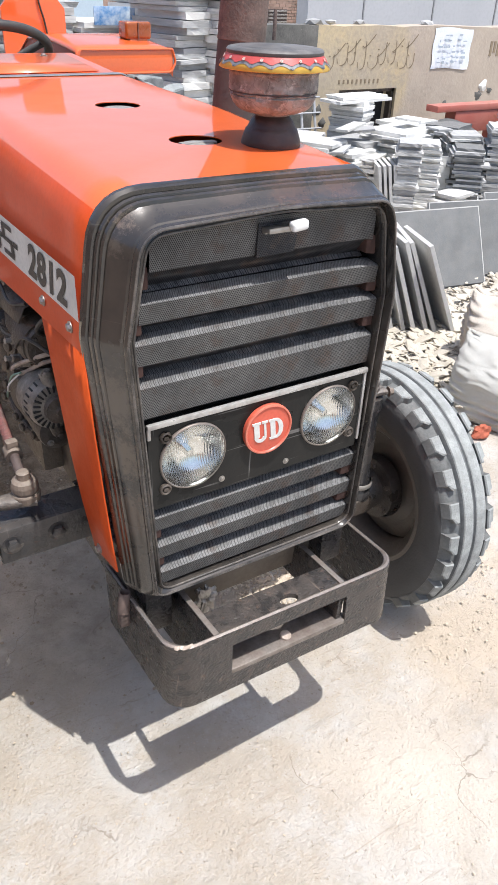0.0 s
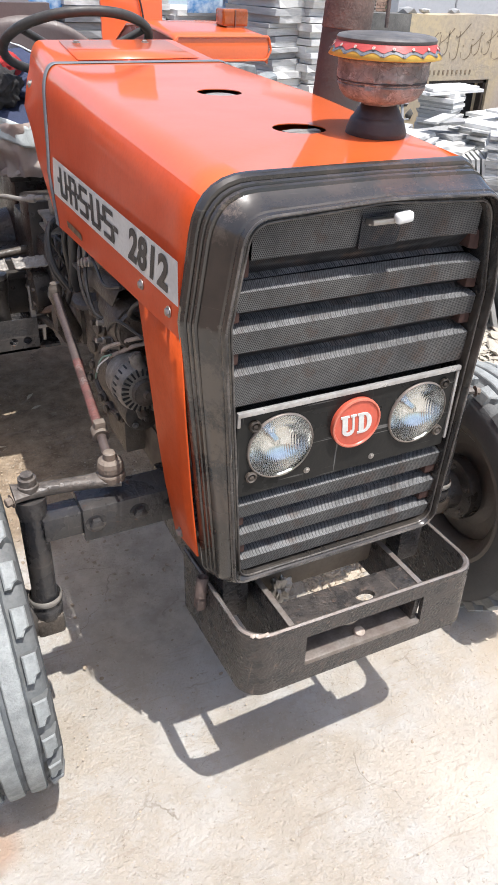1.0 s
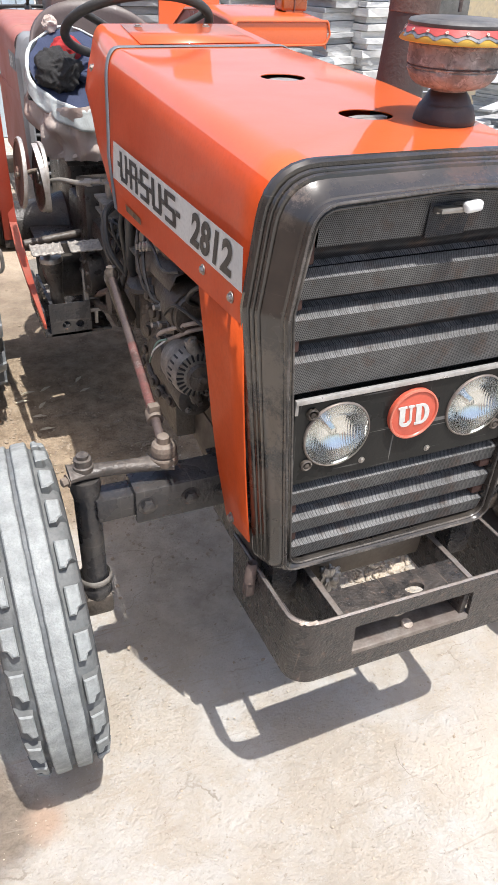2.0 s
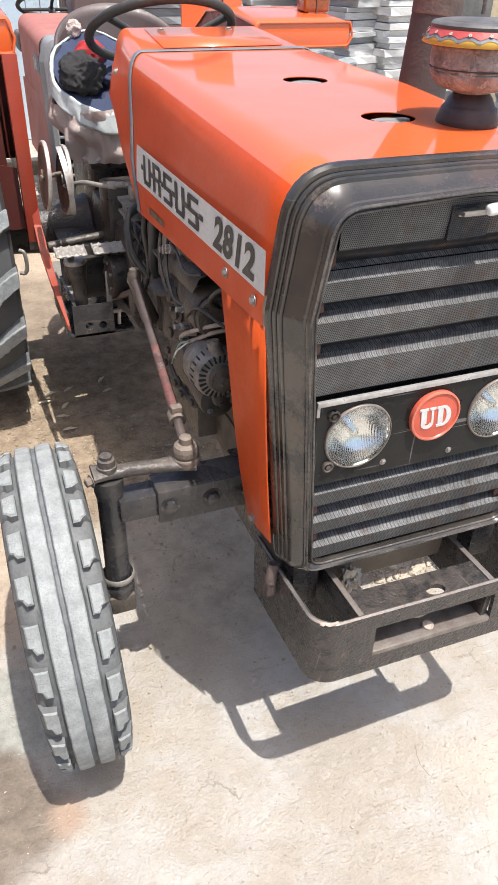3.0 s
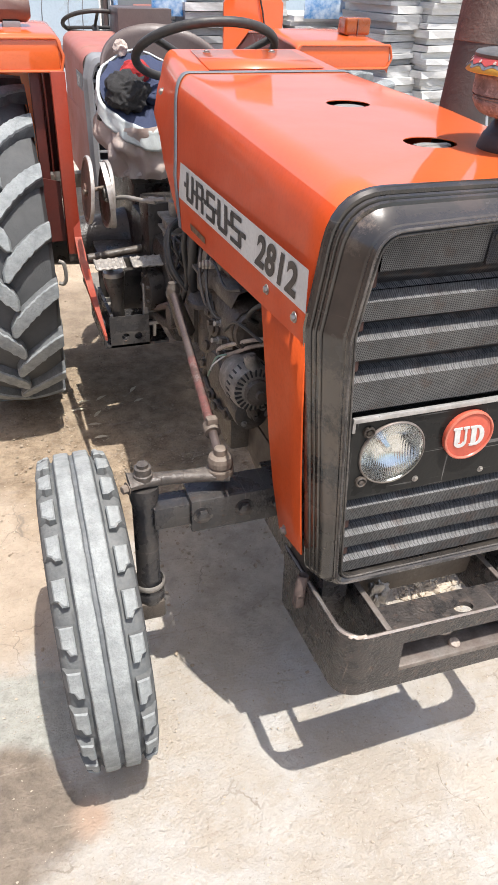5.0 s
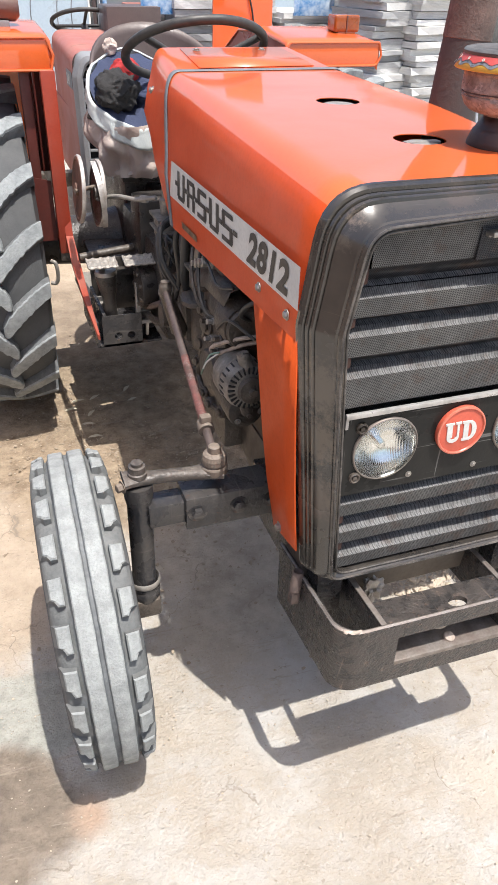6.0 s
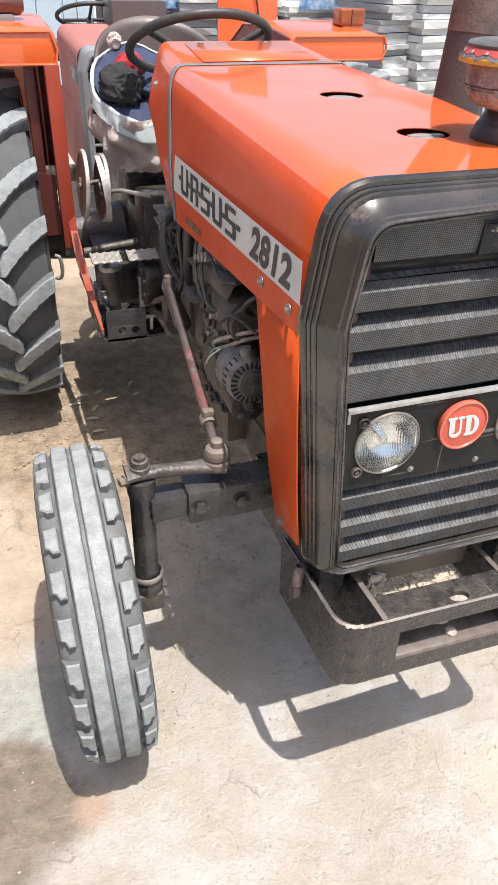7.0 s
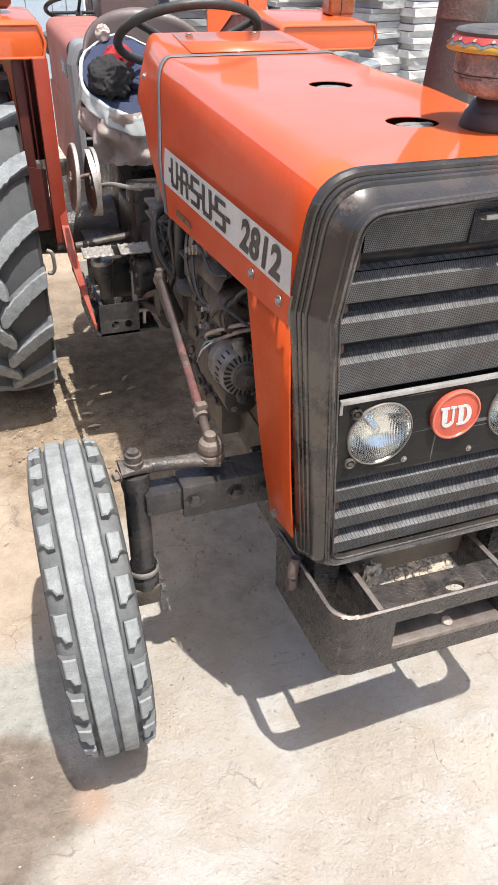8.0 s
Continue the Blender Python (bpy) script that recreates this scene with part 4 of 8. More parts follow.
for hand in (-1, 1):
    c = Vector((hand * 0.1395 - 0.0065, -0.006, 0.872))
    lamp = part("headlamp", lathe([(0.0620, 0), (0.0620, 0.003), (0.0610, 0.0045), (0.0595, 0.005), (0.0585, 0.004), (0.0585, -0.01)], c, (0, -1, 0), 48, whole=False), EDGE, tractor, "round headlamp with fluted glass")
    part("reflector", lathe([(0.0590, 0.0045)] + [(0.0585 * q, 0.002 - 0.031 * (1 - q * q)) for q in (0.98, 0.93, 0.86, 0.77, 0.67, 0.56, 0.44, 0.32, 0.20, 0.10, 0.01)], c, (0, -1, 0), 48, whole=False), REFLECT, lamp, "silvered reflector bowl")
    part("bulb_cap", lathe([(0.009, -0.031), (0.009, -0.014), (0.006, -0.008), (0, -0.007)], c, (0, -1, 0), 16), REFLECT, lamp)
    lens = part("lens", lathe([(0.0592, 0.005), (0.053, 0.0095), (0.043, 0.014), (0.030, 0.0175), (0.015, 0.0195), (0.0005, 0.020)], c, (0, -1, 0), 48, whole=False), LENS, lamp, "fluted clear glass")
    lens.visible_shadow = False
    for dx, dz in ((-0.050 * hand * -1, 0.050), (0.050 * hand, 0.050), (0.053 * hand, -0.049)):
        at = c + Vector((dx, 0, dz))
        part("screw_eye", join(lathe([(0.0105, 0), (0.0105, 0.005), (0.008, 0.007), (0.006, 0.005), (0.006, 0)], at, (0, -1, 0), 18, whole=False), lathe([(0.0045, 0), (0.0045, 0.006), (0, 0.007)], at, (0, -1, 0), 10)), GREASE, lamp)
BADGE_RIM = material("worn_badge_rim", (0.62, 0.19, 0.125), (0.58, 0.12, 0.07), rough=0.5, scale=30, fine=120, bump=0.05)
badge_at = Vector((-0.003, -0.006, 0.886))
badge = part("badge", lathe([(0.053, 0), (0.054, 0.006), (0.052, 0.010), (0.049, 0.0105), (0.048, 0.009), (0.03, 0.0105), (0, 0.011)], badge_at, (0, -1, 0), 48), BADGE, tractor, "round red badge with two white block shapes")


part("badge_rim", lathe([(0.0535, 0.0075), (0.0535, 0.0108), (0.0505, 0.0115), (0.0495, 0.0105)], badge_at, (0, -1, 0), 48, whole=False), BADGE_RIM, badge, "pale worn rim")


def slanted(x0, x1, z0, z1, lean=-0.10, depth=0.0014):
    y = badge_at.y - 0.0105
    return prism([(badge_at.x + x0 + lean * z0, badge_at.z + z0), (badge_at.x + x1 + lean * z0, badge_at.z + z0), (badge_at.x + x1 + lean * z1, badge_at.z + z1), (badge_at.x + x0 + lean * z1, badge_at.z + z1)], "y", y - depth, y)


def bowl(cx, cz, outer, inner, start, end):
    """Part of a thick ring, leaning like the blocks."""
    rows = []
    for k in range(13):
        a = radians(start + (end - start) * k / 12)
        row = []
        for (rx, rz), y in ((inner, -0.0100), (inner, -0.0116), (outer, -0.0116), (outer, -0.0100)):
            z = cz + rz * math.sin(a)
            row.append((badge_at.x + cx + rx * math.cos(a) - 0.10 * z, badge_at.y + y, badge_at.z + z))
        rows.append(row)
    return sheet(rows, closed=True, caps=True)


part("emblem", join(slanted(-0.034, -0.022, -0.011, 0.023), slanted(-0.0375, -0.0185, 0.0185, 0.0232, depth=0.0018), slanted(-0.0115, -0.0065, -0.011, 0.023), slanted(-0.0155, -0.0025, 0.0185, 0.0232, depth=0.0018), bowl(-0.0202, -0.011, (0.0138, 0.0125), (0.0050, 0.0050), 180, 360)), DECAL, badge, "white block shape")
part("emblem", join(slanted(0.003, 0.0145, -0.0225, 0.0225), slanted(0.0, 0.018, 0.018, 0.0227, depth=0.0018), slanted(0.0, 0.018, -0.0227, -0.018, depth=0.0018), bowl(0.0165, 0.0, (0.0165, 0.0225), (0.0060, 0.0165), -90, 90)), DECAL, badge, "white block shape")
badge.scale = (0.89, 1, 0.89)
for x, z in ((0.045, 0.800), (-0.09, 0.806)):
    part("panel_screw", bolt((x, -0.006, z), (0, -1, 0), 0.004, 0.003), STEEL, panel)


# ---- bonnet ----
def seam_y(z):
    return 1.055 - max(0.0, 1.320 - z) * 0.42


def side_x(y):
    return 0.3030 - 0.035 * (y - 0.06)


TOP_FRONT, TOP_SEAM = 1.3015, 1.3215
FLAT, FRONT = 0.208, 0.034


def bonnet_section(s, z_low, inset=0.0):
    """Half a cross-section from the lower edge up to the flat top, for the way s from front to seam."""
    top = TOP_FRONT + (TOP_SEAM - TOP_FRONT) * s - inset
    out = []
    for z in (z_low, z_low + (1.10 - z_low) * 0.5, 1.10):
        y = FRONT + (seam_y(z) - FRONT) * s
        out.append((side_x(y) - inset, y, z))
    w = side_x(FRONT + (seam_y(1.2) - FRONT) * s) - inset
    tip, foot = Vector((w - 0.028, top)), Vector((w, 1.10))
    a = tip + (foot - tip).normalized() * 0.074
    b = Vector((FLAT - inset, top))
    for t in (0.33, 0.66):
        q = foot.lerp(a, t)
        out.append((q.x, FRONT + (seam_y(q.y) - FRONT) * s, q.y))
    for k in range(11):
        t = k / 10
        q = (1 - t) ** 2 * a + 2 * t * (1 - t) * tip + t * t * b
        out.append((q.x, FRONT + (seam_y(q.y) - FRONT) * s, q.y))
    return out


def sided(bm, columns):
    """The upright sides take the paint's darker, shaded copy: faces run by columns from the lower edge up."""
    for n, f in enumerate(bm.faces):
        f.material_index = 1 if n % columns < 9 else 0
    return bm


def bonnet_mesh():
    n = 14
    left, right = [], []
    # the front edge is tucked under the shell's last ridge
    for s in [0.0, 0.012] + [i / n for i in range(1, n + 1)]:
        half = bonnet_section(s, 1.072 - 0.09 * s, 0.006 if s == 0 else 0.0)
        left.append([(-x, y, z) for x, y, z in half])
        right.append(half)
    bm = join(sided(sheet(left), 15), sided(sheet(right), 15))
    bm2 = bmesh.new()
    loop = [bm2.verts.new(r[-1]) for r in left] + [bm2.verts.new(r[-1]) for r in right[::-1]]
    edges = [bm2.edges.new((loop[i], loop[(i + 1) % len(loop)])) for i in range(len(loop))]
    lips = []
    for cx, cy in ((0.012, 0.277), (0.022, 0.632)):
        z = TOP_FRONT + (TOP_SEAM - TOP_FRONT) * (cy - FRONT) / (1.055 - FRONT)
        ring = [bm2.verts.new((cx + 0.046 * math.cos(a), cy + 0.046 * math.sin(a), z)) for a in (2 * math.pi * k / 40 for k in range(40))]
        ring_edges = [bm2.edges.new((ring[i], ring[(i + 1) % 40])) for i in range(40)]
        edges += ring_edges
        lips.append(ring)
    bmesh.ops.triangle_fill(bm2, edges=edges, use_beauty=True)
    for ring in lips:
        low = [bm2.verts.new(v.co - Vector((0, 0, 0.0015))) for v in ring]
        for i in range(40):
            bm2.faces.new((ring[i], ring[(i + 1) % 40], low[(i + 1) % 40], low[i]))
    out = join(bm, bm2)
    bmesh.ops.remove_doubles(out, verts=out.verts, dist=5e-4)
    return out


bonnet = part("bonnet", fitted_in(bonnet_mesh()), [ORANGE, ORANGE_SIDE], tractor, "glossy bright orange bonnet with two round holes", smooth=50)


def cowl_mesh():
    sides = []
    for hand in (-1, 1):
        a = [(hand * x, y + 0.010, z) for x, y, z in bonnet_section(1.0, 0.982)]
        b = []
        for x, y, z in bonnet_section(1.0, 0.982):
            rear = float(np.interp(z, [0.98, 1.048, 1.113, 1.169, 1.2075, 1.235, 1.3215], [0.955, 1.048, 1.139, 1.224, 1.310, 1.315, 1.335]))
            k = max(0.0, min(1.0, (z - 1.2) / 0.08))
            b.append((hand * (x - 0.005 - 0.022 * k * k * (3 - 2 * k)), rear, z + 0.026 * max(0.0, (z - 1.2) / 0.12)))
        rows = [[tuple(Vector(p) * (1 - t) + Vector(q) * t) for p, q in zip(a, b)] for t in (0, 0.3, 0.6, 0.9, 1.0)]
        turn_in = [(p[0] * 0.97, p[1] + 0.004, p[2] - 0.012) for p in b]
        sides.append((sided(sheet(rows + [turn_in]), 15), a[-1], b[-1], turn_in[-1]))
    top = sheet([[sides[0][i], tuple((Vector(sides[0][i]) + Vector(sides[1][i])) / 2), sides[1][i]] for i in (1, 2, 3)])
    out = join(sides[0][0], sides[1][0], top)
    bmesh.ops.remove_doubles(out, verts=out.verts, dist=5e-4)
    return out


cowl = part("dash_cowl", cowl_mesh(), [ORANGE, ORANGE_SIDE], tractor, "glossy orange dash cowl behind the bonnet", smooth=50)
part("cowl_lid", sheet([[(-0.15, 1.085, 1.3252), (0.17, 1.095, 1.3261)], [(-0.14, 1.312, 1.3470), (0.16, 1.315, 1.3473)]]), ORANGE, cowl, thick=0.0015)
for x in (-0.10, 0.09):
    part("cowl_screw", bolt((x, 1.285, 1.3450), (0, -0.1, 1), 0.007, 0.005), STEEL, cowl)
for hand in (-1, 1):
    part("cowl_bolt", bolt((hand * 0.249, 1.195, 1.262), (hand, 0, 0.5), 0.007, 0.006), STEEL, cowl)
# rubber strip over the seam
strip = []
for hand in (-1, 1):
    half = [(hand * (x + 0.0015), y + 0.004, z + 0.0015) for x, y, z in bonnet_section(1.0, 0.985)]
    strip.append(half if hand < 0 else half[::-1])
line = [Vector(p) for p in strip[0] + strip[1]]
rows = [[p + Vector((0, -0.010, 0.0)), p + Vector((0, -0.007, 0)) + Vector((p.x, 0, max(0, p.z - 1.2) * 3)).normalized() * 0.003, p + Vector((0, 0.010, 0)) + Vector((p.x, 0, max(0, p.z - 1.2) * 3)).normalized() * 0.003, p + Vector((0, 0.013, 0))] for p in line]
part("seam_strip", sheet(rows), GREY_TRIM, bonnet, "grey-black rubber strip over the bonnet seam", smooth=60)


# front side panels
def leg_panel(hand):
    def at(y, z):
        x = side_x(y) - 0.0004 - 0.026 * max(0.0, 1 - (z - 0.61) / 0.45) ** 1.3
        return (hand * x, y, z)
    front = [at(0.036, 1.085), at(0.036, 0.95), at(0.036, 0.8), at(0.034, 0.7), at(0.030, 0.645)]
    rear = [at(0.259, 1.070), at(0.231, 0.95), at(0.212, 0.8), at(0.192, 0.7), at(0.157, 0.606)]
    rows = [[tuple(Vector(a) * (1 - t) + Vector(b) * t) for t in (0, 0.33, 0.66, 1.0)] for a, b in zip(front, rear)]
    for r in rows:
        p = Vector(r[-1])
        r.append((p.x - hand * 0.012, p.y + 0.001, p.z))
    return sheet(rows)


for hand in (-1, 1):
    leg = part("side_panel", fitted_in(leg_panel(hand)), PANEL_ORANGE, tractor, "orange panel below the bonnet side", smooth=25, thick=0.003)
    for y, z in ((0.082, 1.098), (0.221, 1.090)):
        part("panel_bolt", fitted_in(bolt((hand * (side_x(y) + 0.001), y, z), (hand, 0, 0), 0.0062, 0.005)), STEEL, leg)
    part("panel_bolt", fitted_in(bolt((hand * 0.2765, 0.120, 0.632), (hand, 0, 0), 0.007, 0.007)), STEEL, leg)


# decals on the bonnet side
STICKER = material("faded_sticker", (0.20, 0.115, 0.05), (0.09, 0.05, 0.03), rough=0.6, scale=30, fine=120, bump=0.1, amount=1.0)
def on_side(y, z, hand, lift):
    return Vector((hand * (side_x(y) + lift), y, z))


def side_patch(corners, hand, lift):
    """corners in (y, z): a quad laid on the bonnet's side."""
    bm = bmesh.new()
    bm.faces.new([bm.verts.new(on_side(y, z, hand, lift)) for y, z in corners])
    bmesh.ops.subdivide_edges(bm, edges=bm.edges[:], cuts=3, use_grid_fill=True)
    return fitted_in(bm)


def band(u, v):
    """A place on the decal band: u from the rear end to the front, v from its lower to its upper edge."""
    low, high = (0.935 + (0.038 - 0.935) * u, 1.058 + (1.122 - 1.058) * u), (0.905 + (0.038 - 0.905) * u, 1.148 + (1.190 - 1.148) * u)
    return low[0] + (high[0] - low[0]) * v, low[1] + (high[1] - low[1]) * v


for hand in (-1, 1):
    decal = part("decal_band", side_patch([band(0, 0), band(1, 0), band(1, 1), band(0, 1)], hand, 0.0012), DECAL, bonnet, "white decal band with dark block marks and a number")
    strokes_of = (((0.0, 0.30, 0.10, 1.0), (0.70, 1.0, 0.10, 1.0), (0.08, 0.92, 0.0, 0.17)),
                  ((0.0, 0.30, 0.0, 1.0), (0.30, 0.90, 0.84, 1.0), (0.70, 1.0, 0.52, 0.92), (0.30, 0.88, 0.42, 0.56), (0.66, 0.98, 0.0, 0.42)),
                  ((0.06, 1.0, 0.84, 1.0), (0.0, 0.30, 0.50, 0.92), (0.06, 0.94, 0.43, 0.58), (0.70, 1.0, 0.08, 0.50), (0.0, 0.94, 0.0, 0.16)))
    marks = [(0.060, 0.090, 0.45, 0.58)]
    for k, shape in enumerate((0, 1, 2, 0, 2)):
        start = 0.088 + 0.110 * k
        marks += [(start + 0.086 * a, start + 0.086 * b, 0.12 + 0.76 * c, 0.12 + 0.76 * d) for a, b, c, d in strokes_of[shape]] + [(start + 0.086, start + (0.112 if k < 4 else 0.118), 0.45, 0.58)]
    lean = lambda u, v: band(u + 0.020 * (0.5 - v), v)
    bars = [side_patch([lean(a, c), lean(b, c), lean(b, d), lean(a, d)], hand, 0.0022) for a, b, c, d in marks]
    for bar in bars:
        part("block_mark", bar, INK, decal)
    text = bpy.data.curves.new("number", "FONT")
    text.body, text.size, text.offset, text.extrude = "2812", 1.0, 0.042, 0.0
    text.space_character = 1.08
    text_ob = bpy.data.objects.new("number", text)
    scene.collection.objects.link(text_ob)
    bpy.context.view_layer.update()
    data = bpy.data.meshes.new_from_object(text_ob.evaluated_get(bpy.context.evaluated_depsgraph_get()))
    bpy.data.objects.remove(text_ob)
    bm = bmesh.new()
    bm.from_mesh(data)
    wide = max(v.co.x for v in bm.verts)
    tall = max(v.co.y for v in bm.verts)
    for v in bm.verts:
        u = 0.722 + 0.232 * v.co.x / wide if hand < 0 else 0.954 - 0.232 * v.co.x / wide
        up = 0.15 + 0.76 * v.co.y / tall
        y, z = band(u - 0.016 * (0.5 - up) * hand * -1, up)
        v.co = on_side(y, z, hand, 0.0022)
    part("number", fitted_in(bm), INK, decal, "dark number 2812")
    part("small_plate", side_patch([(0.80, 1.016), (0.655, 1.027), (0.662, 1.040), (0.808, 1.030)], hand, 0.002), STICKER, bonnet, "small faded yellow sticker")

# under the holes: radiator cap and filler
part("radiator_cap", join(lathe([(0.034, 0), (0.034, 0.012), (0.028, 0.017), (0.012, 0.019), (0, 0.019)], (0.014, 0.272, 1.2842), (0, 0, 1), 28), box(-0.020, 0.048, 0.264, 0.280, 1.298, 1.3045, 0.002)), PALE_FITTING, tractor, "shiny radiator cap")
part("filler_neck", lathe([(0.036, 0), (0.036, 0.019), (0.032, 0.023), (0, 0.024)], (0.022, 0.624, 1.2860), (0, 0, 1), 28), PALE_FITTING, tractor, "pale filler lid")

# ---- front frame that serves as a bumper ----
def bumper_wall():
    """A bent plate round the front, with the slot in its face."""
    def outline(inset):
        w, f = 0.252 - inset, -0.122 + inset
        pts = [(-w, 0.150), (-w, 0.08), (-w, 0.0)]
        r = 0.045
        for k in range(9):
            a = math.pi + k / 8 * math.pi / 2
            pts.append((-w + r + r * math.cos(a), f + r + r * math.sin(a)))
        xs = [-0.16, -0.135, -0.07, 0.0, 0.07, 0.121, 0.16]
        pts += [(x, f) for x in xs]
        for k in range(9):
            a = 1.5 * math.pi + k / 8 * math.pi / 2
            pts.append((w - r + r * math.cos(a), f + r + r * math.sin(a)))
        return pts + [(w, 0.0), (w, 0.08), (w, 0.150)]

    outer, inner = outline(0.0), outline(0.009)
    zs = [0.400, 0.448, 0.520, 0.555]
    bm = bmesh.new()
    grid = {}
    for side, line in (("o", outer), ("i", inner)):
        for j, z in enumerate(zs):
            for i, (x, y) in enumerate(line):
                grid[side, i, j] = bm.verts.new((x, y, z))
    n = len(outer)
    slot = {i for i in range(n - 1) if abs(outer[i][1] + 0.122) < 1e-6 and abs(outer[i + 1][1] + 0.122) < 1e-6 and outer[i][0] > -0.15 and outer[i + 1][0] < 0.15}
    for i in range(n - 1):
        for j in range(3):
            if j == 1 and i in slot:
                continue
            for side in "oi":
                bm.faces.new((grid[side, i, j], grid[side, i + 1, j], grid[side, i + 1, j + 1], grid[side, i, j + 1]))
        for j in (0, 3):
            bm.faces.new((grid["o", i, j], grid["o", i + 1, j], grid["i", i + 1, j], grid["i", i, j]))
        if i in slot:
            for j in (1, 2):
                bm.faces.new((grid["o", i, j], grid["o", i + 1, j], grid["i", i + 1, j], grid["i", i, j]))
    for i in (min(slot), max(slot) + 1):
        bm.faces.new((grid["o", i, 1], grid["o", i, 2], grid["i", i, 2], grid["i", i, 1]))
    # the walls are sheared below the tilted rim to fit the camera's view
    for v in bm.verts:
        v.co.y += 0.002 * (0.555 - v.co.z) / 0.155 * max(0.0, min(1.0, (0.15 - v.co.y) / 0.2))
        v.co.x += (0.075 + 0.04 * (v.co.x > 0)) * (0.555 - v.co.z)
    for i in (0, n - 1):
        for j in range(3):
            bm.faces.new((grid["o", i, j], grid["o", i, j + 1], grid["i", i, j + 1], grid["i", i, j]))
    return bm, outer


SAND_PLUG = material("dusty_cream_metal", (0.50, 0.41, 0.34), (0.32, 0.26, 0.21), rough=0.7, scale=40, fine=160, bump=0.4, amount=0.9)
bm, line = bumper_wall()
bumper = part("front_frame", bm, BUMPER, tractor, "worn black steel box frame in front of the grille", smooth=35)
part("frame_rim", sheet([[(x * 0.996, y + (0.001 if y < -0.1 else 0), 0.5555), (x * 0.985, y + 0.005, 0.5582), (x * 0.970, y + (0.009 if y < -0.08 else 0), 0.5555)] for x, y in line]), EDGE, bumper, "rubbed bright top edge")
slot_lip = part("slot_shelf", box(-0.128, 0.133, -0.121, -0.055, 0.441, 0.4535, 0.003), EDGE, bumper, "rubbed shelf behind the slot")
for x in (-0.157, 0.122):
    low = box(x - 0.006, x + 0.006, -0.112, 0.10 if x < 0 else -0.03, 0.408, 0.456)
    part("frame_web", join(low, box(x - 0.006, x + 0.006, -0.112, 0.10, 0.456, 0.543, 0.002)), BUMPER, bumper)
    part("web_edge", box(x - 0.0055, x + 0.0055, -0.108, 0.09, 0.5435, 0.5455, 0.0005), EDGE, bumper)


def plate_with_hole():
    bm = bmesh.new()
    corners = [(-0.15, -0.112), (0.116, -0.112), (0.116, -0.045), (-0.15, -0.045)]
    loop = [bm.verts.new((x, y, 0.533)) for x, y in corners]
    edges = [bm.edges.new((loop[i], loop[(i + 1) % 4])) for i in range(4)]
    ring = [bm.verts.new((0.006 + 0.020 * math.cos(a), -0.090 + 0.013 * math.sin(a), 0.533)) for a in (2 * math.pi * k / 24 for k in range(24))]
    edges += [bm.edges.new((ring[i], ring[(i + 1) % 24])) for i in range(24)]
    bmesh.ops.triangle_fill(bm, edges=edges, use_beauty=True)
    return bm


part("drawbar_plate", plate_with_hole(), BUMPER, bumper, "scuffed plate with a pin hole", thick=0.010, smooth=0)
part("slot_floor", prism([(-0.145, 0.447), (0.14, 0.447), (0.14, 0.4525), (-0.145, 0.4525)], "y", -0.112, -0.05), BUMPER, bumper)
for hand in (-1, 1):
    part("frame_arm", box(hand * 0.205 - 0.028, hand * 0.205 + 0.028, 0.02, 0.40, 0.47, 0.60, 0.008), BUMPER, tractor, "side arm of the front frame")
    part("bracket", prism([(0.07, 0.50), (0.145, 0.50), (0.14, 0.590), (0.11, 0.600), (0.065, 0.562)], "x", hand * 0.236 - 0.006, hand * 0.236 + 0.006), OILY, bumper)
part("hinge_pin", join(lathe([(0.011, -0.022), (0.0115, 0.018), (0.0095, 0.022), (0.0075, 0.018), (0.0075, -0.02)], (-0.258, 0.05, 0.545), (0.1, 0.1, 1), 14, whole=False), box(-0.268, -0.25, 0.040, 0.058, 0.49, 0.525, 0.004)), RUST, bumper, "broken rusty pin")
part("plug", lathe([(0.011, 0), (0.011, 0.006), (0.007, 0.009), (0, 0.009)], (0.002, -0.100, 0.4545), (0.1, -0.3, 1), 18), SAND_PLUG, bumper, "pale round plug")
part("weld_bead", join(blob((-0.222, -0.1165, 0.5585), (0.012, 0.0035, 0.0028), 0.6, 4, 2), blob((-0.236, -0.110, 0.5585), (0.006, 0.004, 0.0025), 0.5, 7, 2)), SAND_PLUG, bumper, "pale weld bead on the rim corner")
foil = solo("crumpled_foil", blob((-0.098, 0.035, 0.487), (0.018, 0.012, 0.030), 0.9, 5, 4), STEEL, "crumpled scrap of silver foil lodged behind the grille", "litter", smooth=0)


# ---- air cleaner ----
# the frame is turned, tilted and widened to fit the camera's view
bumper.scale, bumper.rotation_euler = (1.072, 1, 1), (0, 0.066, 0.036)
bumper.location += Vector((0.010, 0.010, -0.0165))

AC = Vector((0.124, 0.212, 1.302))
AK = 0.81


def scaled(bm):
    """The cleaner was drawn large: scaled down about its foot to fit the camera's view."""
    return moved(bm, Matrix.Translation(AC) @ Matrix.Scale(AK, 4) @ Matrix.Translation(-AC))


BASE_RUBBER = material("purplish_black_rubber", (0.024, 0.015, 0.015), (0.050, 0.032, 0.028), rough=0.45, scale=14, fine=110, bump=0.2, amount=0.9, dust=0.12)
cleaner = part("cleaner_base", scaled(lathe([(0.0605, -0.004), (0.0635, 0.003), (0.0625, 0.012), (0.0575, 0.026), (0.0545, 0.034), (0.0515, 0.036), (0.0495, 0.040), (0.043, 0.052), (0.036, 0.060), (0, 0.060)], AC, (0, 0, 1), 40)), BASE_RUBBER, tractor, "black rubber base of the air cleaner")
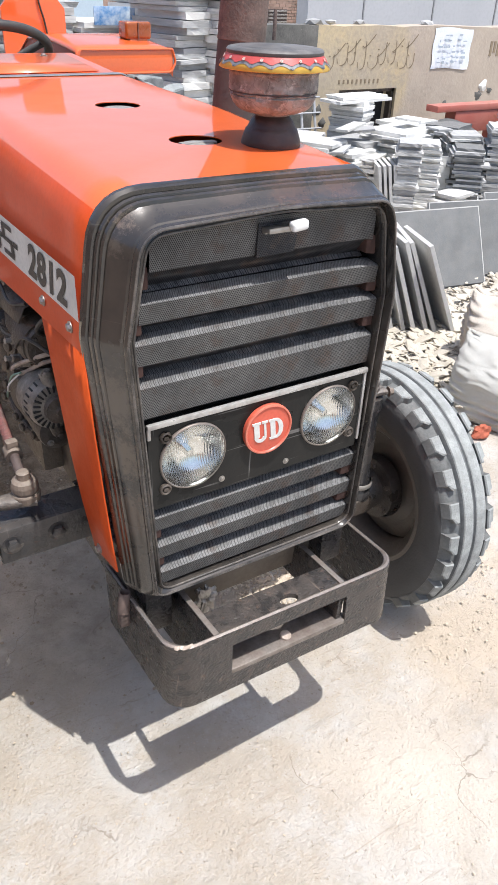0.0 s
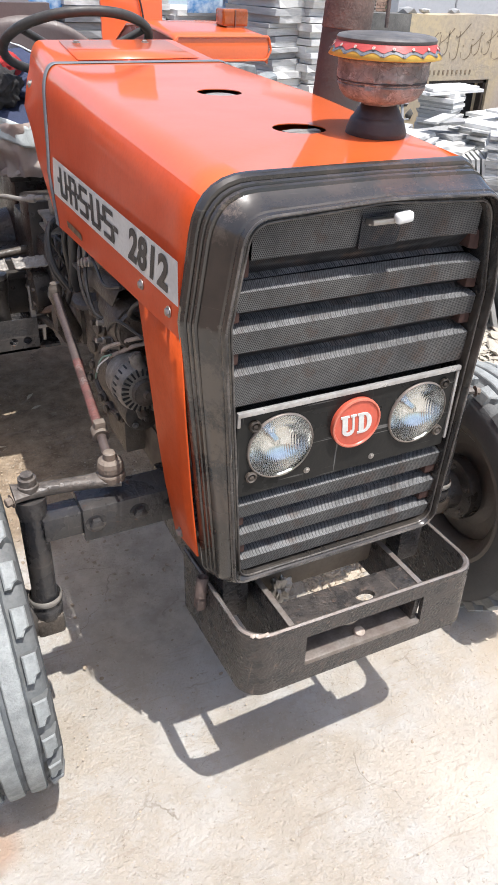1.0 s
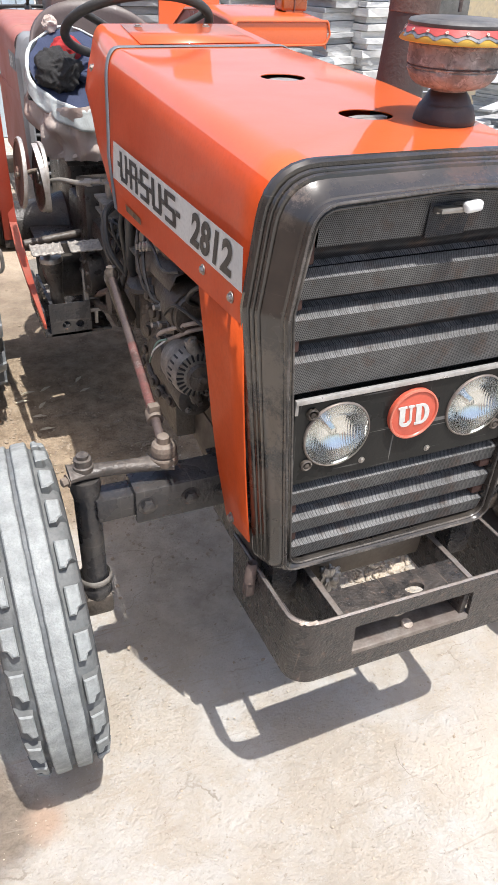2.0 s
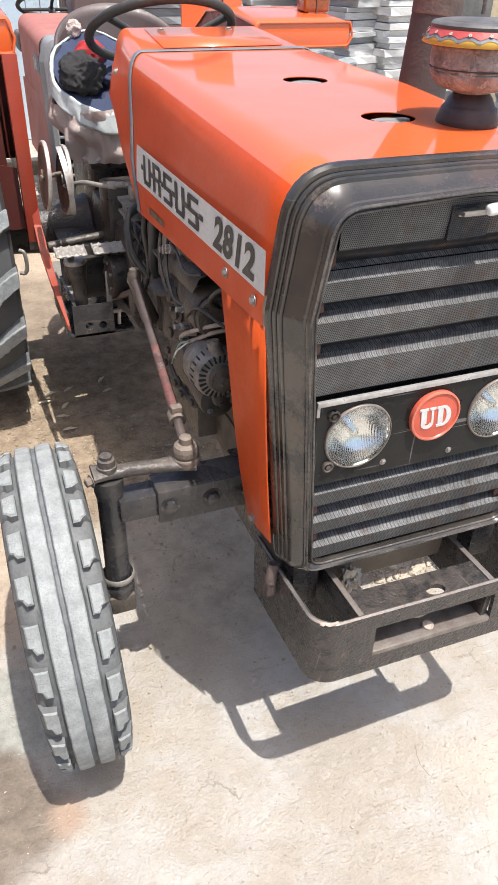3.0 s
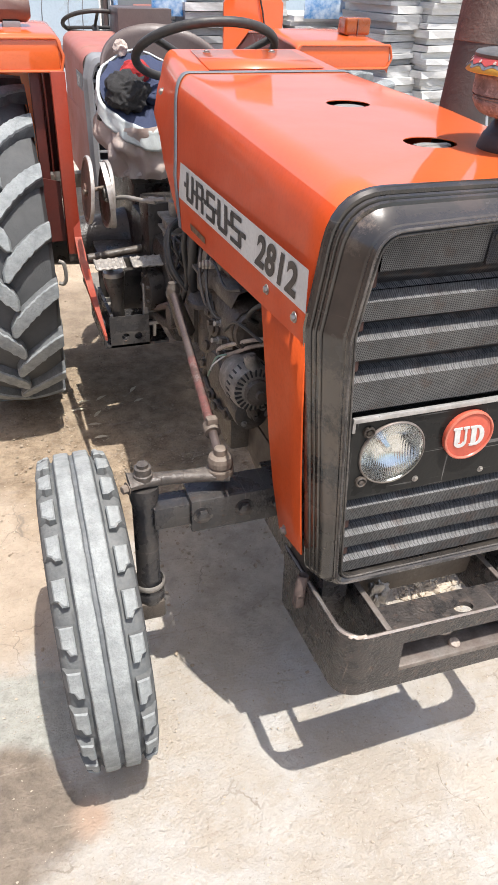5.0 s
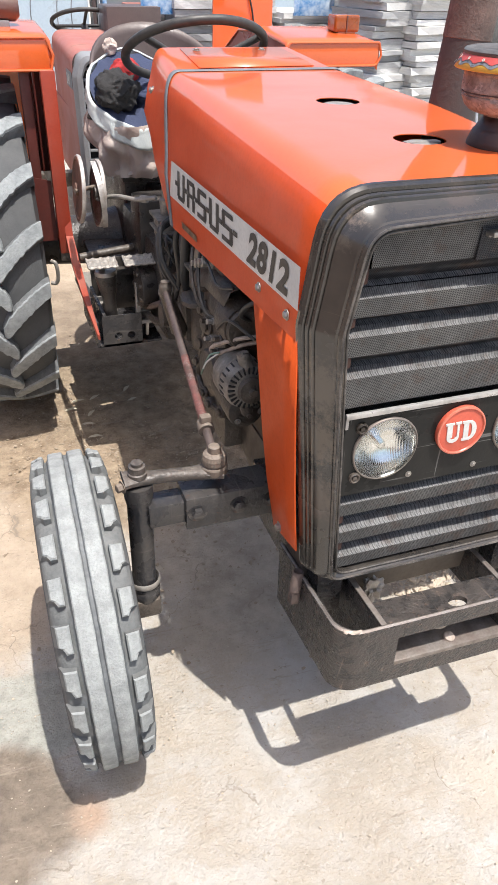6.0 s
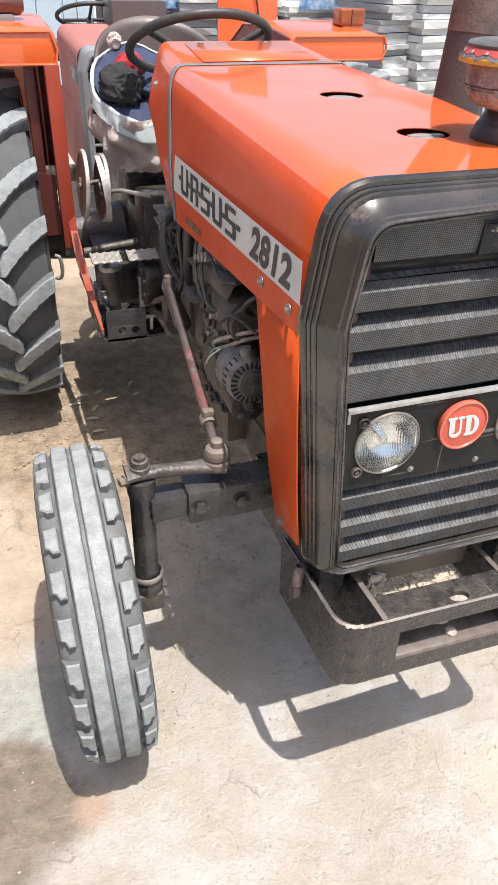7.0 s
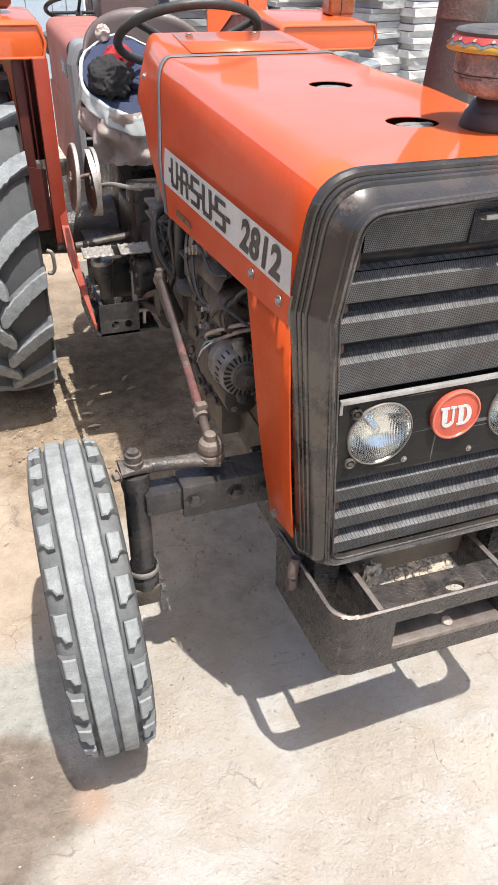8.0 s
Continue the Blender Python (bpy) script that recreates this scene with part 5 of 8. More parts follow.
part("cleaner_neck", scaled(lathe([(0.037, 0.050), (0.0345, 0.056), (0.036, 0.062), (0.042, 0.067), (0.06, 0.070)], AC, (0, 0, 1), 36, whole=False)), WOODY, cleaner)


def cracked_bowl():
    bm = lathe([(0.040, 0.064), (0.058, 0.067), (0.071, 0.072), (0.078, 0.078), (0.0835, 0.085), (0.0875, 0.093), (0.0895, 0.0985), (0.0875, 0.1010), (0.0905, 0.1035), (0.0885, 0.1060), (0.0912, 0.1090), (0.0918, 0.118), (0.0912, 0.128), (0.0905, 0.138), (0.0925, 0.142), (0.092, 0.146), (0.06, 0.146)], AC, (0, 0, 1), 64, whole=False)
    for v in bm.verts:
        d = v.co - AC
        a = math.atan2(d.y, d.x)
        if 0.066 < d.z < 0.137:
            crack = noise.noise(Vector((a * 3.3, d.z * 60, 1)))
            v.co -= Vector((d.x, d.y, 0)).normalized() * (0.0035 if abs(crack) < 0.09 else 0)
    return bm


part("cleaner_bowl", scaled(cracked_bowl()), WOODY, cleaner, "cracked brown bowl of the air cleaner", smooth=30)
part("rope_line", scaled(tube([AC + Vector(((0.0893 + 0.0005 * math.sin(23 * a)) * math.cos(a), (0.0893 + 0.0005 * math.sin(23 * a)) * math.sin(a), 0.1062)) for a in (2 * math.pi * k / 320 for k in range(321))], 0.0013, 6, caps=False)), RUST_DARK, cleaner)
part("mesh_band", scaled(lathe([(0.090, 0.1445), (0.0935, 0.1455), (0.0935, 0.1505), (0.090, 0.152)], AC, (0, 0, 1), 48, whole=False)), HOSE, cleaner)


def skirt(z0, z1, r0, r1, wave=0.0, n=120, count=17, lift=0.0):
    rows = [[], []]
    for k in range(n):
        a = 2 * math.pi * k / n
        w = wave * abs(math.sin(a * count / 2))
        for row, z, r in ((rows[0], z0, r0), (rows[1], z1 + w, r1 + (r0 - r1) * (w / max(1e-6, z0 - z1)))):
            row.append(AC + Vector(((r + lift) * math.cos(a), (r + lift) * math.sin(a), z)))
    return sheet(rows, closed=True)


part("trim_skirt", scaled(skirt(0.176, 0.149, 0.094, 0.1125)), YELLOW, cleaner, "yellow scalloped skirt", thick=0.002)
part("grey_trim", scaled(skirt(0.176, 0.1525, 0.094, 0.1103, 0.008, lift=0.0012)), GREY_TRIM, cleaner, "grey scalloped trim with flowers")
part("red_trim", scaled(skirt(0.176, 0.160, 0.094, 0.1050, 0.006, count=17, lift=0.0024)), RED_TRIM, cleaner, "red scalloped trim with flowers")
for k in range(17):
    a = 2 * math.pi * (k + 0.5) / 17
    for r, z, tone in ((0.1035, 0.1685, PINK_SACK), (0.1110, 0.1575, GREY_TRIM)):
        a2 = a + (math.pi / 17 if tone is GREY_TRIM else 0)
        at = AC + Vector((r * math.cos(a2), r * math.sin(a2), z))
        way = Vector((math.cos(a2), math.sin(a2), 0.7)).normalized()
        s, u = frame_of(way)
        petals = [lathe([(0.0017, 0), (0.0014, 0.0005), (0, 0.0006)], at + 0.0021 * (math.cos(b) * s + math.sin(b) * u), way, 6) for b in (2 * math.pi * i / 5 for i in range(5))]
        part("flower", scaled(join(*petals)), tone, cleaner)
part("cleaner_lid", scaled(lathe([(0.0960, 0.172), (0.0985, 0.175), (0.0985, 0.180), (0.095, 0.184), (0.084, 0.1865), (0.080, 0.185), (0.075, 0.1868), (0.040, 0.189), (0, 0.190)], AC, (0, 0, 1), 56)), CAP_BLACK, cleaner, "dusty dark lid")
part("lid_stud", scaled(lathe([(0.004, 0.196), (0.004, 0.245), (0.0025, 0.25), (0, 0.25)], AC + Vector((0.004, 0.012, 0)), (0, 0, 1), 10)), RUST, cleaner)

# ---- exhaust beside the bonnet ----
EX = Vector((0.204, 0.625, 0.0))
exhaust = part("exhaust_pipe", lathe([(0.030, 0.98), (0.031, 1.06), (0.052, 1.09), (0.0530, 1.20), (0.0515, 1.40), (0.0490, 1.52), (0.0480, 2.02), (0.030, 2.06), (0.028, 2.45), (0.024, 2.45), (0.024, 2.1)], EX, (0.075, 0, 1), 40, whole=False), RUST_DARK, tractor, "tall rusty exhaust muffler beside the bonnet")
part("muffler_sleeve", lathe([(0.0500, 1.432), (0.0520, 1.434), (0.0505, 1.60), (0.0495, 2.0), (0.0485, 2.0)], EX, (0.075, 0, 1), 40, whole=False), RUST, exhaust, "rust-brown upper sleeve")

# ---- front axle and steering ----
ARM = material("forged_arm_grime", (0.030, 0.027, 0.025), (0.085, 0.071, 0.061), rough=0.42, scale=24, fine=100, bump=0.9, amount=0.9, dust=0.40, dust_colour=(0.30, 0.26, 0.215), wear=0.25, wear_colour=(0.22, 0.19, 0.16))
axle = part("axle_beam", join(box(-0.43, 0.43, 0.25, 0.33, 0.555, 0.635, 0.006)), AXLE, tractor, "black square axle beam, dusty on top")
part("axle_centre", box(-0.17, 0.17, 0.235, 0.345, 0.56, 0.66, 0.015), AXLE, axle)
for hand in (-1, 1):
    part("axle_arm", box(min(hand * 0.36, hand * 0.505), max(hand * 0.36, hand * 0.505), 0.262, 0.318, 0.568, 0.622, 0.006), AXLE, axle)
    for x in (0.405, 0.315, 0.24):
        part("axle_bolt", bolt((hand * x, 0.25, 0.598), (0, -1, 0), 0.014, 0.010), AXLE, axle)
    kp = Vector((hand * 0.518, 0.292, 0))
    king = part("kingpin_housing", lathe([(0.030, 0.355), (0.033, 0.36), (0.033, 0.385), (0.029, 0.39), (0.029, 0.41), (0.0255, 0.43), (0.026, 0.62), (0.030, 0.64), (0.030, 0.668), (0, 0.668)], kp, (0, 0, 1), 28), AXLE, tractor, "black kingpin housing")
    part("clamp_band", lathe([(0.0325, 0.398), (0.035, 0.401), (0.035, 0.411), (0.0325, 0.414)], kp, (0, 0, 1), 28, whole=False), PALE_FITTING, king, "pale clamp band")
    part("spindle_nut", join(lathe([(0.020, 0.685), (0.020, 0.697), (0.0175, 0.699), (0.0175, 0.713), (0.012, 0.714), (0.012, 0.721), (0.008, 0.722), (0, 0.722)], kp, (0, 0, 1), 12)), ARM, king)
    part("stub_axle", join(tube([kp + Vector((0, 0, 0.40)), kp + Vector((hand * 0.01, 0, 0.35)), kp + Vector((hand * 0.06, 0.01, 0.345)), kp + Vector((hand * 0.12, 0.013, 0.345))], [0.027, 0.03, 0.026, 0.02], 14), box(kp.x - 0.03, kp.x + 0.03, 0.26, 0.325, 0.315, 0.365, 0.01)), GREASE, king)

    def arm_row(t):
        a, b = kp + Vector((-hand * -0.03, 0, 0.683)), Vector((hand * 0.345, 0.288, 0.668))
        p = a * (1 - t) + b * t
        wide = 0.029 - 0.015 * math.sin(math.pi * min(1, t * 1.05)) ** 0.7 + 0.002 * noise.noise(Vector((t * 14, hand, 3)))
        tall = 0.0095 + 0.003 * math.sin(math.pi * t) + 0.0015 * noise.noise(Vector((t * 17, hand, 8)))
        return [(p.x, p.y + wide * math.copysign(abs(math.cos(a)) ** 0.75, math.cos(a)), p.z + tall * math.copysign(abs(math.sin(a)) ** 0.75, math.sin(a))) for a in (-2 * math.pi * (k + 0.5) / 12 for k in range(12))]

    arm = part("steering_arm", sheet([arm_row(t) for t in [k / 16 for k in range(17)]], closed=True, caps=True), ARM, tractor, "dusty forged steering arm")
    part("arm_nut", bolt((kp.x - hand * 0.0 + hand * 0.035, 0.27, 0.683), (hand, -0.3, 0), 0.009, 0.012), LINK, arm)
    ball = Vector((hand * 0.357, 0.290, 0))
    joint = part("ball_joint", lathe([(0.020, 0.666), (0.0275, 0.668), (0.0285, 0.672), (0.0285, 0.682), (0.0270, 0.685), (0.0235, 0.686), (0.0235, 0.690), (0.0265, 0.692), (0.0262, 0.702), (0.0235, 0.711), (0.0180, 0.715), (0.0135, 0.716), (0.0130, 0.729), (0.0105, 0.731), (0.0070, 0.732), (0, 0.7325)], ball, (0, 0, 1), 24), LINK, tractor, "dusty ball joint", smooth=14)
    rod = [(hand * 0.357, 0.305, 0.712), (hand * 0.352, 0.37, 0.727), (hand * 0.345, 0.45, 0.744), (hand * 0.312, 0.86, 0.838)]
    link = part("drag_link", tube(rod, [0.0100, 0.0102, 0.0100, 0.0104], 14), ROD, tractor, "steering drag link with flaking red paint")
    part("painted_end", tube([Vector(rod[1]).lerp(Vector(rod[2]), 0.3), rod[2], Vector(rod[2]).lerp(Vector(rod[3]), 0.36)], 0.0107, 14), RED_ROD, link, "flaking dull red paint")
    part("link_clamp", join(lathe([(0.017, -0.014), (0.018, -0.012), (0.018, 0.012), (0.017, 0.014)], rod[1], Vector(rod[2]) - Vector(rod[1]), 14), box(rod[1][0] - 0.012, rod[1][0] + 0.012, 0.36, 0.38, 0.735, 0.755, 0.004)), LINK, tractor)
    part("drop_arm", join(tube([(hand * 0.312, 0.86, 0.838), (hand * 0.30, 0.885, 0.80), (hand * 0.265, 0.91, 0.70)], [0.02, 0.018, 0.024], 12), lathe([(0.0, -0.022), (0.013, -0.021), (0.017, -0.014), (0.017, 0.010), (0.012, 0.016), (0.012, 0.022), (0.0, 0.023)], (hand * 0.312, 0.86, 0.842), (0, 0, 1), 16)), GREASE, tractor)

# ---- engine ----
BOLSTER = material("dusty_brown_casting", (0.155, 0.125, 0.092), (0.100, 0.080, 0.060), rough=0.75, scale=9, fine=110, bump=0.25, amount=0.9)
engine = part("engine_block", join(box(-0.15, 0.15, 0.36, 1.02, 0.60, 0.93, 0.015), box(-0.17, 0.17, 0.42, 0.98, 0.86, 0.92, 0.01)), GREASE, tractor, "dark greasy engine block")
part("sump", prism([(0.38, 0.60), (0.38, 0.52), (0.44, 0.485), (0.96, 0.485), (1.02, 0.54), (1.02, 0.60)], "x", -0.185, 0.185, 0.008), OILY, tractor)
part("rocker_cover", box(-0.10, 0.10, 0.42, 0.98, 1.03, 1.10, 0.02), GREASE, tractor)
part("cylinder_head", box(-0.14, 0.14, 0.40, 1.0, 0.935, 1.028, 0.008), GREASE, tractor)
part("radiator", box(-0.20, 0.20, 0.10, 0.16, 0.66, 1.24, 0.012), DARK, tractor, "dark radiator core")
part("front_casting", prism([(0.06, 0.46), (0.46, 0.43), (0.58, 0.46), (0.755, 0.536), (0.70, 0.62), (0.46, 0.66), (0.06, 0.64)], "x", -0.179, 0.179, 0.01), BOLSTER, tractor, "dusty brown front support casting")
part("fan", join(*[moved(box(-0.025, 0.025, -0.003, 0.003, 0.03, 0.17, 0.001), Matrix.Translation((0, 0.27, 0.90)) @ Matrix.Rotation(a, 4, "Y") @ Matrix.Rotation(0.4, 4, "Z")) for a in (0.3, 1.35, 2.39, 3.44, 4.49, 5.53)], lathe([(0.04, -0.01), (0.04, 0.06)], (0, 0.27, 0.90), (0, 1, 0), 20)), GREASE, tractor)
for k in range(4):
    part("block_plug", lathe([(0.022, 0), (0.022, 0.008), (0.017, 0.011), (0.012, 0.006), (0, 0.006)], (-0.15, 0.50 + 0.13 * k, 0.70), (-1, 0, 0), 18), GREASE, engine)
    part("block_rib", box(-0.162, -0.148, 0.49 + 0.13 * k, 0.515 + 0.13 * k, 0.62, 0.86, 0.004), GREASE, engine)
# fuel injection pump and filter
pump = part("injection_pump", join(lathe([(0.05, 0), (0.055, 0.01), (0.055, 0.06), (0.046, 0.065), (0.046, 0.13), (0.035, 0.14), (0, 0.14)], (-0.232, 0.462, 0.900), (0, 1, 0.05), 28), box(-0.268, -0.19, 0.50, 0.61, 0.915, 0.955, 0.01)), GREASE, tractor, "dark injection pump")
part("pump_cap", lathe([(0.046, 0), (0.048, 0.008), (0.044, 0.014), (0, 0.016)], (-0.232, 0.462, 0.900), (0, -1, -0.05), 28), GREASE, pump)
for k in range(5):
    a = 2 * math.pi * k / 5
    part("pump_bolt", bolt((-0.232 + 0.034 * math.cos(a), 0.450, 0.900 + 0.034 * math.sin(a)), (0, -1, 0), 0.0055, 0.006), GREASE, pump)
for k in range(3):
    part("fuel_pipe", tube(curve([(-0.19 - 0.01 * k, 0.61, 0.96), (-0.24, 0.66 + 0.03 * k, 1.02 - 0.01 * k), (-0.20, 0.70 + 0.06 * k, 1.05), (-0.14, 0.60 + 0.15 * k, 1.04)]), 0.0045, 8), GREASE, pump)
part("heat_guard", sheet([[(-0.26, 0.55, 0.985), (-0.26, 0.70, 0.985)], [(-0.235, 0.55, 1.005), (-0.235, 0.70, 1.01)], [(-0.15, 0.56, 1.01), (-0.15, 0.70, 1.015)]]), GREASE, tractor, thick=0.003)
fuel = part("fuel_filter", join(lathe([(0.03, 0), (0.036, 0.01), (0.036, 0.10), (0.03, 0.11), (0.045, 0.112), (0.045, 0.145), (0.02, 0.15), (0, 0.15)], (-0.215, 0.80, 0.90), (0, 0, 1), 24)), ALU, tractor, "dusty fuel filter")
part("filter_bracket", box(-0.25, -0.16, 0.77, 0.83, 1.03, 1.06, 0.006), ALU, fuel)
part("oil_filter", lathe([(0.03, 0), (0.042, 0.008), (0.044, 0.02), (0.044, 0.12), (0.036, 0.13), (0, 0.13)], (-0.20, 0.86, 0.66), (0, 0, 1), 24), GREASE, tractor)

# alternator
WIRE = material("faded_green_wire", (0.22, 0.34, 0.27), (0.14, 0.22, 0.18), rough=0.6, scale=20, fine=90, bump=0.0)
AL = Vector((-0.252, 0.40, 0.797))
AW = Vector((0.05, -1.0, 0.05)).normalized()
alternator = part("alternator", join(lathe([(0.030, -0.10), (0.066, -0.092), (0.073, -0.075), (0.074, -0.04), (0.0765, -0.038), (0.0765, -0.022), (0.074, -0.020), (0.073, 0.012), (0.066, 0.026), (0.045, 0.032), (0.03, 0.032), (0, 0.032)], AL, AW, 44)), ALU, tractor, "dusty cast alternator with cooling slots")
alternator.scale = (0.72, 0.80, 0.72)
s, u = frame_of(AW)
for k in range(24):
    a = 2 * math.pi * k / 24
    for r, d, lo, hi in ((0.058, 0.0285, 0.045, 0.066), (0.0742, -0.005, 0, 0)):
        side = math.cos(a) * s + math.sin(a) * u
        if hi:
            slot = moved(box(-0.0028, 0.0028, lo, hi, -0.004, 0.004, 0.001), Matrix.Translation(AL + AW * d) @ Matrix([[*x] for x in zip((side.cross(AW)), side, AW)]).to_4x4())
        else:
            slot = moved(box(-0.0028, 0.0028, r - 0.004, r + 0.001, -0.012, 0.012, 0.001), Matrix.Translation(AL + AW * d) @ Matrix([[*x] for x in zip((side.cross(AW)), side, AW)]).to_4x4())
        part("cooling_slot", slot, DARK, alternator)
part("pulley", lathe([(0.012, 0.032), (0.038, 0.036), (0.040, 0.039), (0.032, 0.045), (0.040, 0.052), (0.038, 0.055), (0.022, 0.057), (0.014, 0.060), (0.012, 0.070), (0, 0.071)], AL, AW, 32), GREASE, alternator, "dark belt pulley")
part("mounting_ear", join(tube([AL + u * 0.06 * (1 if u.z > 0 else -1) + AW * 0.01, AL + Vector((-0.01, 0, 0.102))], [0.022, 0.018], 14), bolt(AL + Vector((-0.01, -0.012, 0.100)), AW, 0.010, 0.010)), ALU, alternator)
part("mounting_ear", join(tube([AL - Vector((0, 0, 0.06)), AL - Vector((-0.01, 0, 0.104))], [0.02, 0.018], 14), bolt(AL + Vector((0.01, -0.012, -0.104)), AW, 0.009, 0.010)), GREASE, alternator)
part("slotted_strap", tube(curve([(-0.20, 0.405, 0.902), (-0.245, 0.430, 0.892), (-0.275, 0.470, 0.868), (-0.290, 0.510, 0.842), (-0.292, 0.525, 0.826), (-0.284, 0.520, 0.818), (-0.272, 0.485, 0.838), (-0.250, 0.445, 0.868), (-0.215, 0.420, 0.884)]), 0.0048, 8), SAND_PLUG, tractor, "pale slotted adjusting strap")
part("fan_belt", tube(curve([(-0.236, 0.352, 0.835), (-0.12, 0.352, 0.93), (0.0, 0.352, 0.95), (0.05, 0.352, 0.75), (-0.03, 0.352, 0.62), (-0.14, 0.352, 0.69), (-0.236, 0.352, 0.757)]), 0.008, 8), HOSE, tractor)
part("crank_pulley", lathe([(0.03, 0.0), (0.075, 0.005), (0.068, 0.016), (0.075, 0.028), (0.03, 0.03), (0, 0.03)], (0.0, 0.366, 0.66), (0, -1, 0), 28), GREASE, tractor)
for pts, r, m in (
        ([(-0.290, 0.470, 0.845), (-0.303, 0.500, 0.825), (-0.302, 0.555, 0.765), (-0.298, 0.585, 0.735)], 0.0022, WIRE),
        ([(-0.16, 0.30, 0.98), (-0.24, 0.36, 1.0), (-0.26, 0.42, 0.95), (-0.20, 0.47, 0.90)], 0.005, HOSE),
        ([(-0.25, 0.30, 1.05), (-0.265, 0.40, 1.03), (-0.26, 0.50, 1.045), (-0.25, 0.62, 1.0)], 0.004, HOSE),
        ([(-0.22, 0.83, 1.03), (-0.26, 0.86, 0.98), (-0.25, 0.90, 0.85), (-0.20, 0.92, 0.70)], 0.006, HOSE),
        ([(-0.18, 0.95, 1.05), (-0.25, 0.97, 0.95), (-0.24, 1.0, 0.80), (-0.28, 1.05, 0.66)], 0.008, HOSE),
        ([(-0.10, 0.20, 1.20), (-0.13, 0.28, 1.17), (-0.12, 0.38, 1.06)], 0.022, HOSE)):
    part("hose", tube(curve(pts), r, 10), m, tractor)
part("radiator_hose", tube(curve([(0.0, 0.15, 0.68), (0.05, 0.24, 0.66), (0.06, 0.36, 0.70)]), 0.024, 12), HOSE, tractor)

# castings, pipes and fittings along the engine's side
flange = part("timing_cover", prism([(0.60, 0.50), (0.60, 0.80), (0.64, 0.88), (0.70, 0.90), (0.78, 0.86), (0.80, 0.56), (0.74, 0.50)], "x", -0.235, -0.15, 0.010), GREASE, tractor, "dark ribbed casting with a row of bolts")
rim = [(0.757, 0.845), (0.735, 0.800), (0.752, 0.760), (0.775, 0.720), (0.790, 0.680), (0.806, 0.650), (0.822, 0.605), (0.790, 0.585), (0.745, 0.580), (0.695, 0.580), (0.640, 0.592), (0.600, 0.612)]
part("casting_rib", tube(curve([(-0.238, y, z) for y, z in rim], 4), 0.009, 8), GREASE, flange, "raised flange round the casting")
for k, (y, z) in enumerate(((0.757, 0.822), (0.718, 0.794), (0.769, 0.723), (0.802, 0.656), (0.832, 0.605), (0.745, 0.589), (0.695, 0.583), (0.600, 0.612))):
    size = 1.15 if k in (2, 1) else 0.85
    part("boss", lathe([(0.020 * size, -0.012), (0.020 * size, 0.008), (0.016 * size, 0.011), (0.012 * size, 0.011), (0.012 * size, 0.018), (0.007 * size, 0.020), (0, 0.020)], (-0.238, y, z), (-1, -0.25, 0.1), 14), GREASE, flange)
part("gear_bulge", lathe([(0.075, -0.01), (0.072, 0.006), (0.060, 0.012), (0.052, 0.012), (0.046, 0.020), (0.020, 0.024), (0, 0.024)], (-0.235, 0.690, 0.690), (-1, -0.1, 0.05), 30), GREASE, flange)
starter = part("starter_motor", join(lathe([(0.030, 0), (0.040, 0.006), (0.042, 0.015), (0.042, 0.15), (0.034, 0.158), (0.02, 0.16), (0, 0.16)], (-0.235, 0.44, 0.70), (0.02, 1, 0), 26), lathe([(0.014, 0), (0.020, 0.004), (0.020, 0.08), (0.012, 0.084), (0, 0.084)], (-0.25, 0.47, 0.752), (0.02, 1, 0), 18)), GREASE, tractor, "dark starter motor")
for a in (0.6, 2.1, 3.9):
    part("starter_bolt", bolt((-0.235 + 0.028 * math.cos(a), 0.44, 0.70 + 0.028 * math.sin(a)), (0, -1, 0), 0.005, 0.006), PALE_FITTING, starter)
pump_top = part("pump_cover", sheet([[(-0.285, 0.46, 0.955), (-0.285, 0.60, 0.945), (-0.285, 0.72, 0.905)], [(-0.270, 0.46, 0.985), (-0.270, 0.60, 0.978), (-0.270, 0.72, 0.94)], [(-0.23, 0.46, 0.998), (-0.23, 0.60, 0.992), (-0.23, 0.72, 0.955)], [(-0.17, 0.47, 1.0), (-0.17, 0.60, 0.995), (-0.17, 0.72, 0.965)]]), GREASE, tractor, "bent dark cover plate over the pump", smooth=60, thick=0.003)
for k, (y, z) in enumerate(((0.50, 0.86), (0.55, 0.88), (0.60, 0.86), (0.57, 0.83), (0.52, 0.82))):
    part("pump_union", join(lathe([(0.009, 0), (0.009, 0.02), (0.006, 0.022), (0.006, 0.035), (0, 0.036)], (-0.262, y, z), (-1, -0.2, 0.2), 8)), PALE_FITTING if k % 2 else GREASE, pump)
fittings = part("filter_head", join(box(-0.275, -0.20, 0.60, 0.68, 1.005, 1.022, 0.004), box(-0.265, -0.215, 0.61, 0.67, 0.975, 1.008, 0.006), lathe([(0.018, 0), (0.020, 0.004), (0.020, 0.03), (0.012, 0.034), (0, 0.034)], (-0.235, 0.64, 1.02), (0, 0, 1), 14)), PALE_FITTING, tractor, "pale dusty filter head")
for k in range(3):
    part("banjo", lathe([(0.011, 0), (0.011, 0.010), (0.007, 0.012), (0.007, 0.018), (0, 0.018)], (-0.276, 0.615 + 0.027 * k, 0.995 - 0.01 * k), (-1, 0, 0.1), 8), STEEL, fittings)
for k in range(2):
    y = 0.52 + 0.055 * k
    part("injector_pipe", tube(curve([(-0.262, y + 0.02, 0.885 - 0.01 * (k % 2)), (-0.292, y + 0.05, 0.90), (-0.290, y + 0.11, 0.955), (-0.262, y + 0.16, 1.01), (-0.20, y + 0.18, 1.045), (-0.14, y + 0.16, 1.055)]), 0.0042, 7), GREASE if k % 2 else HOSE, pump)
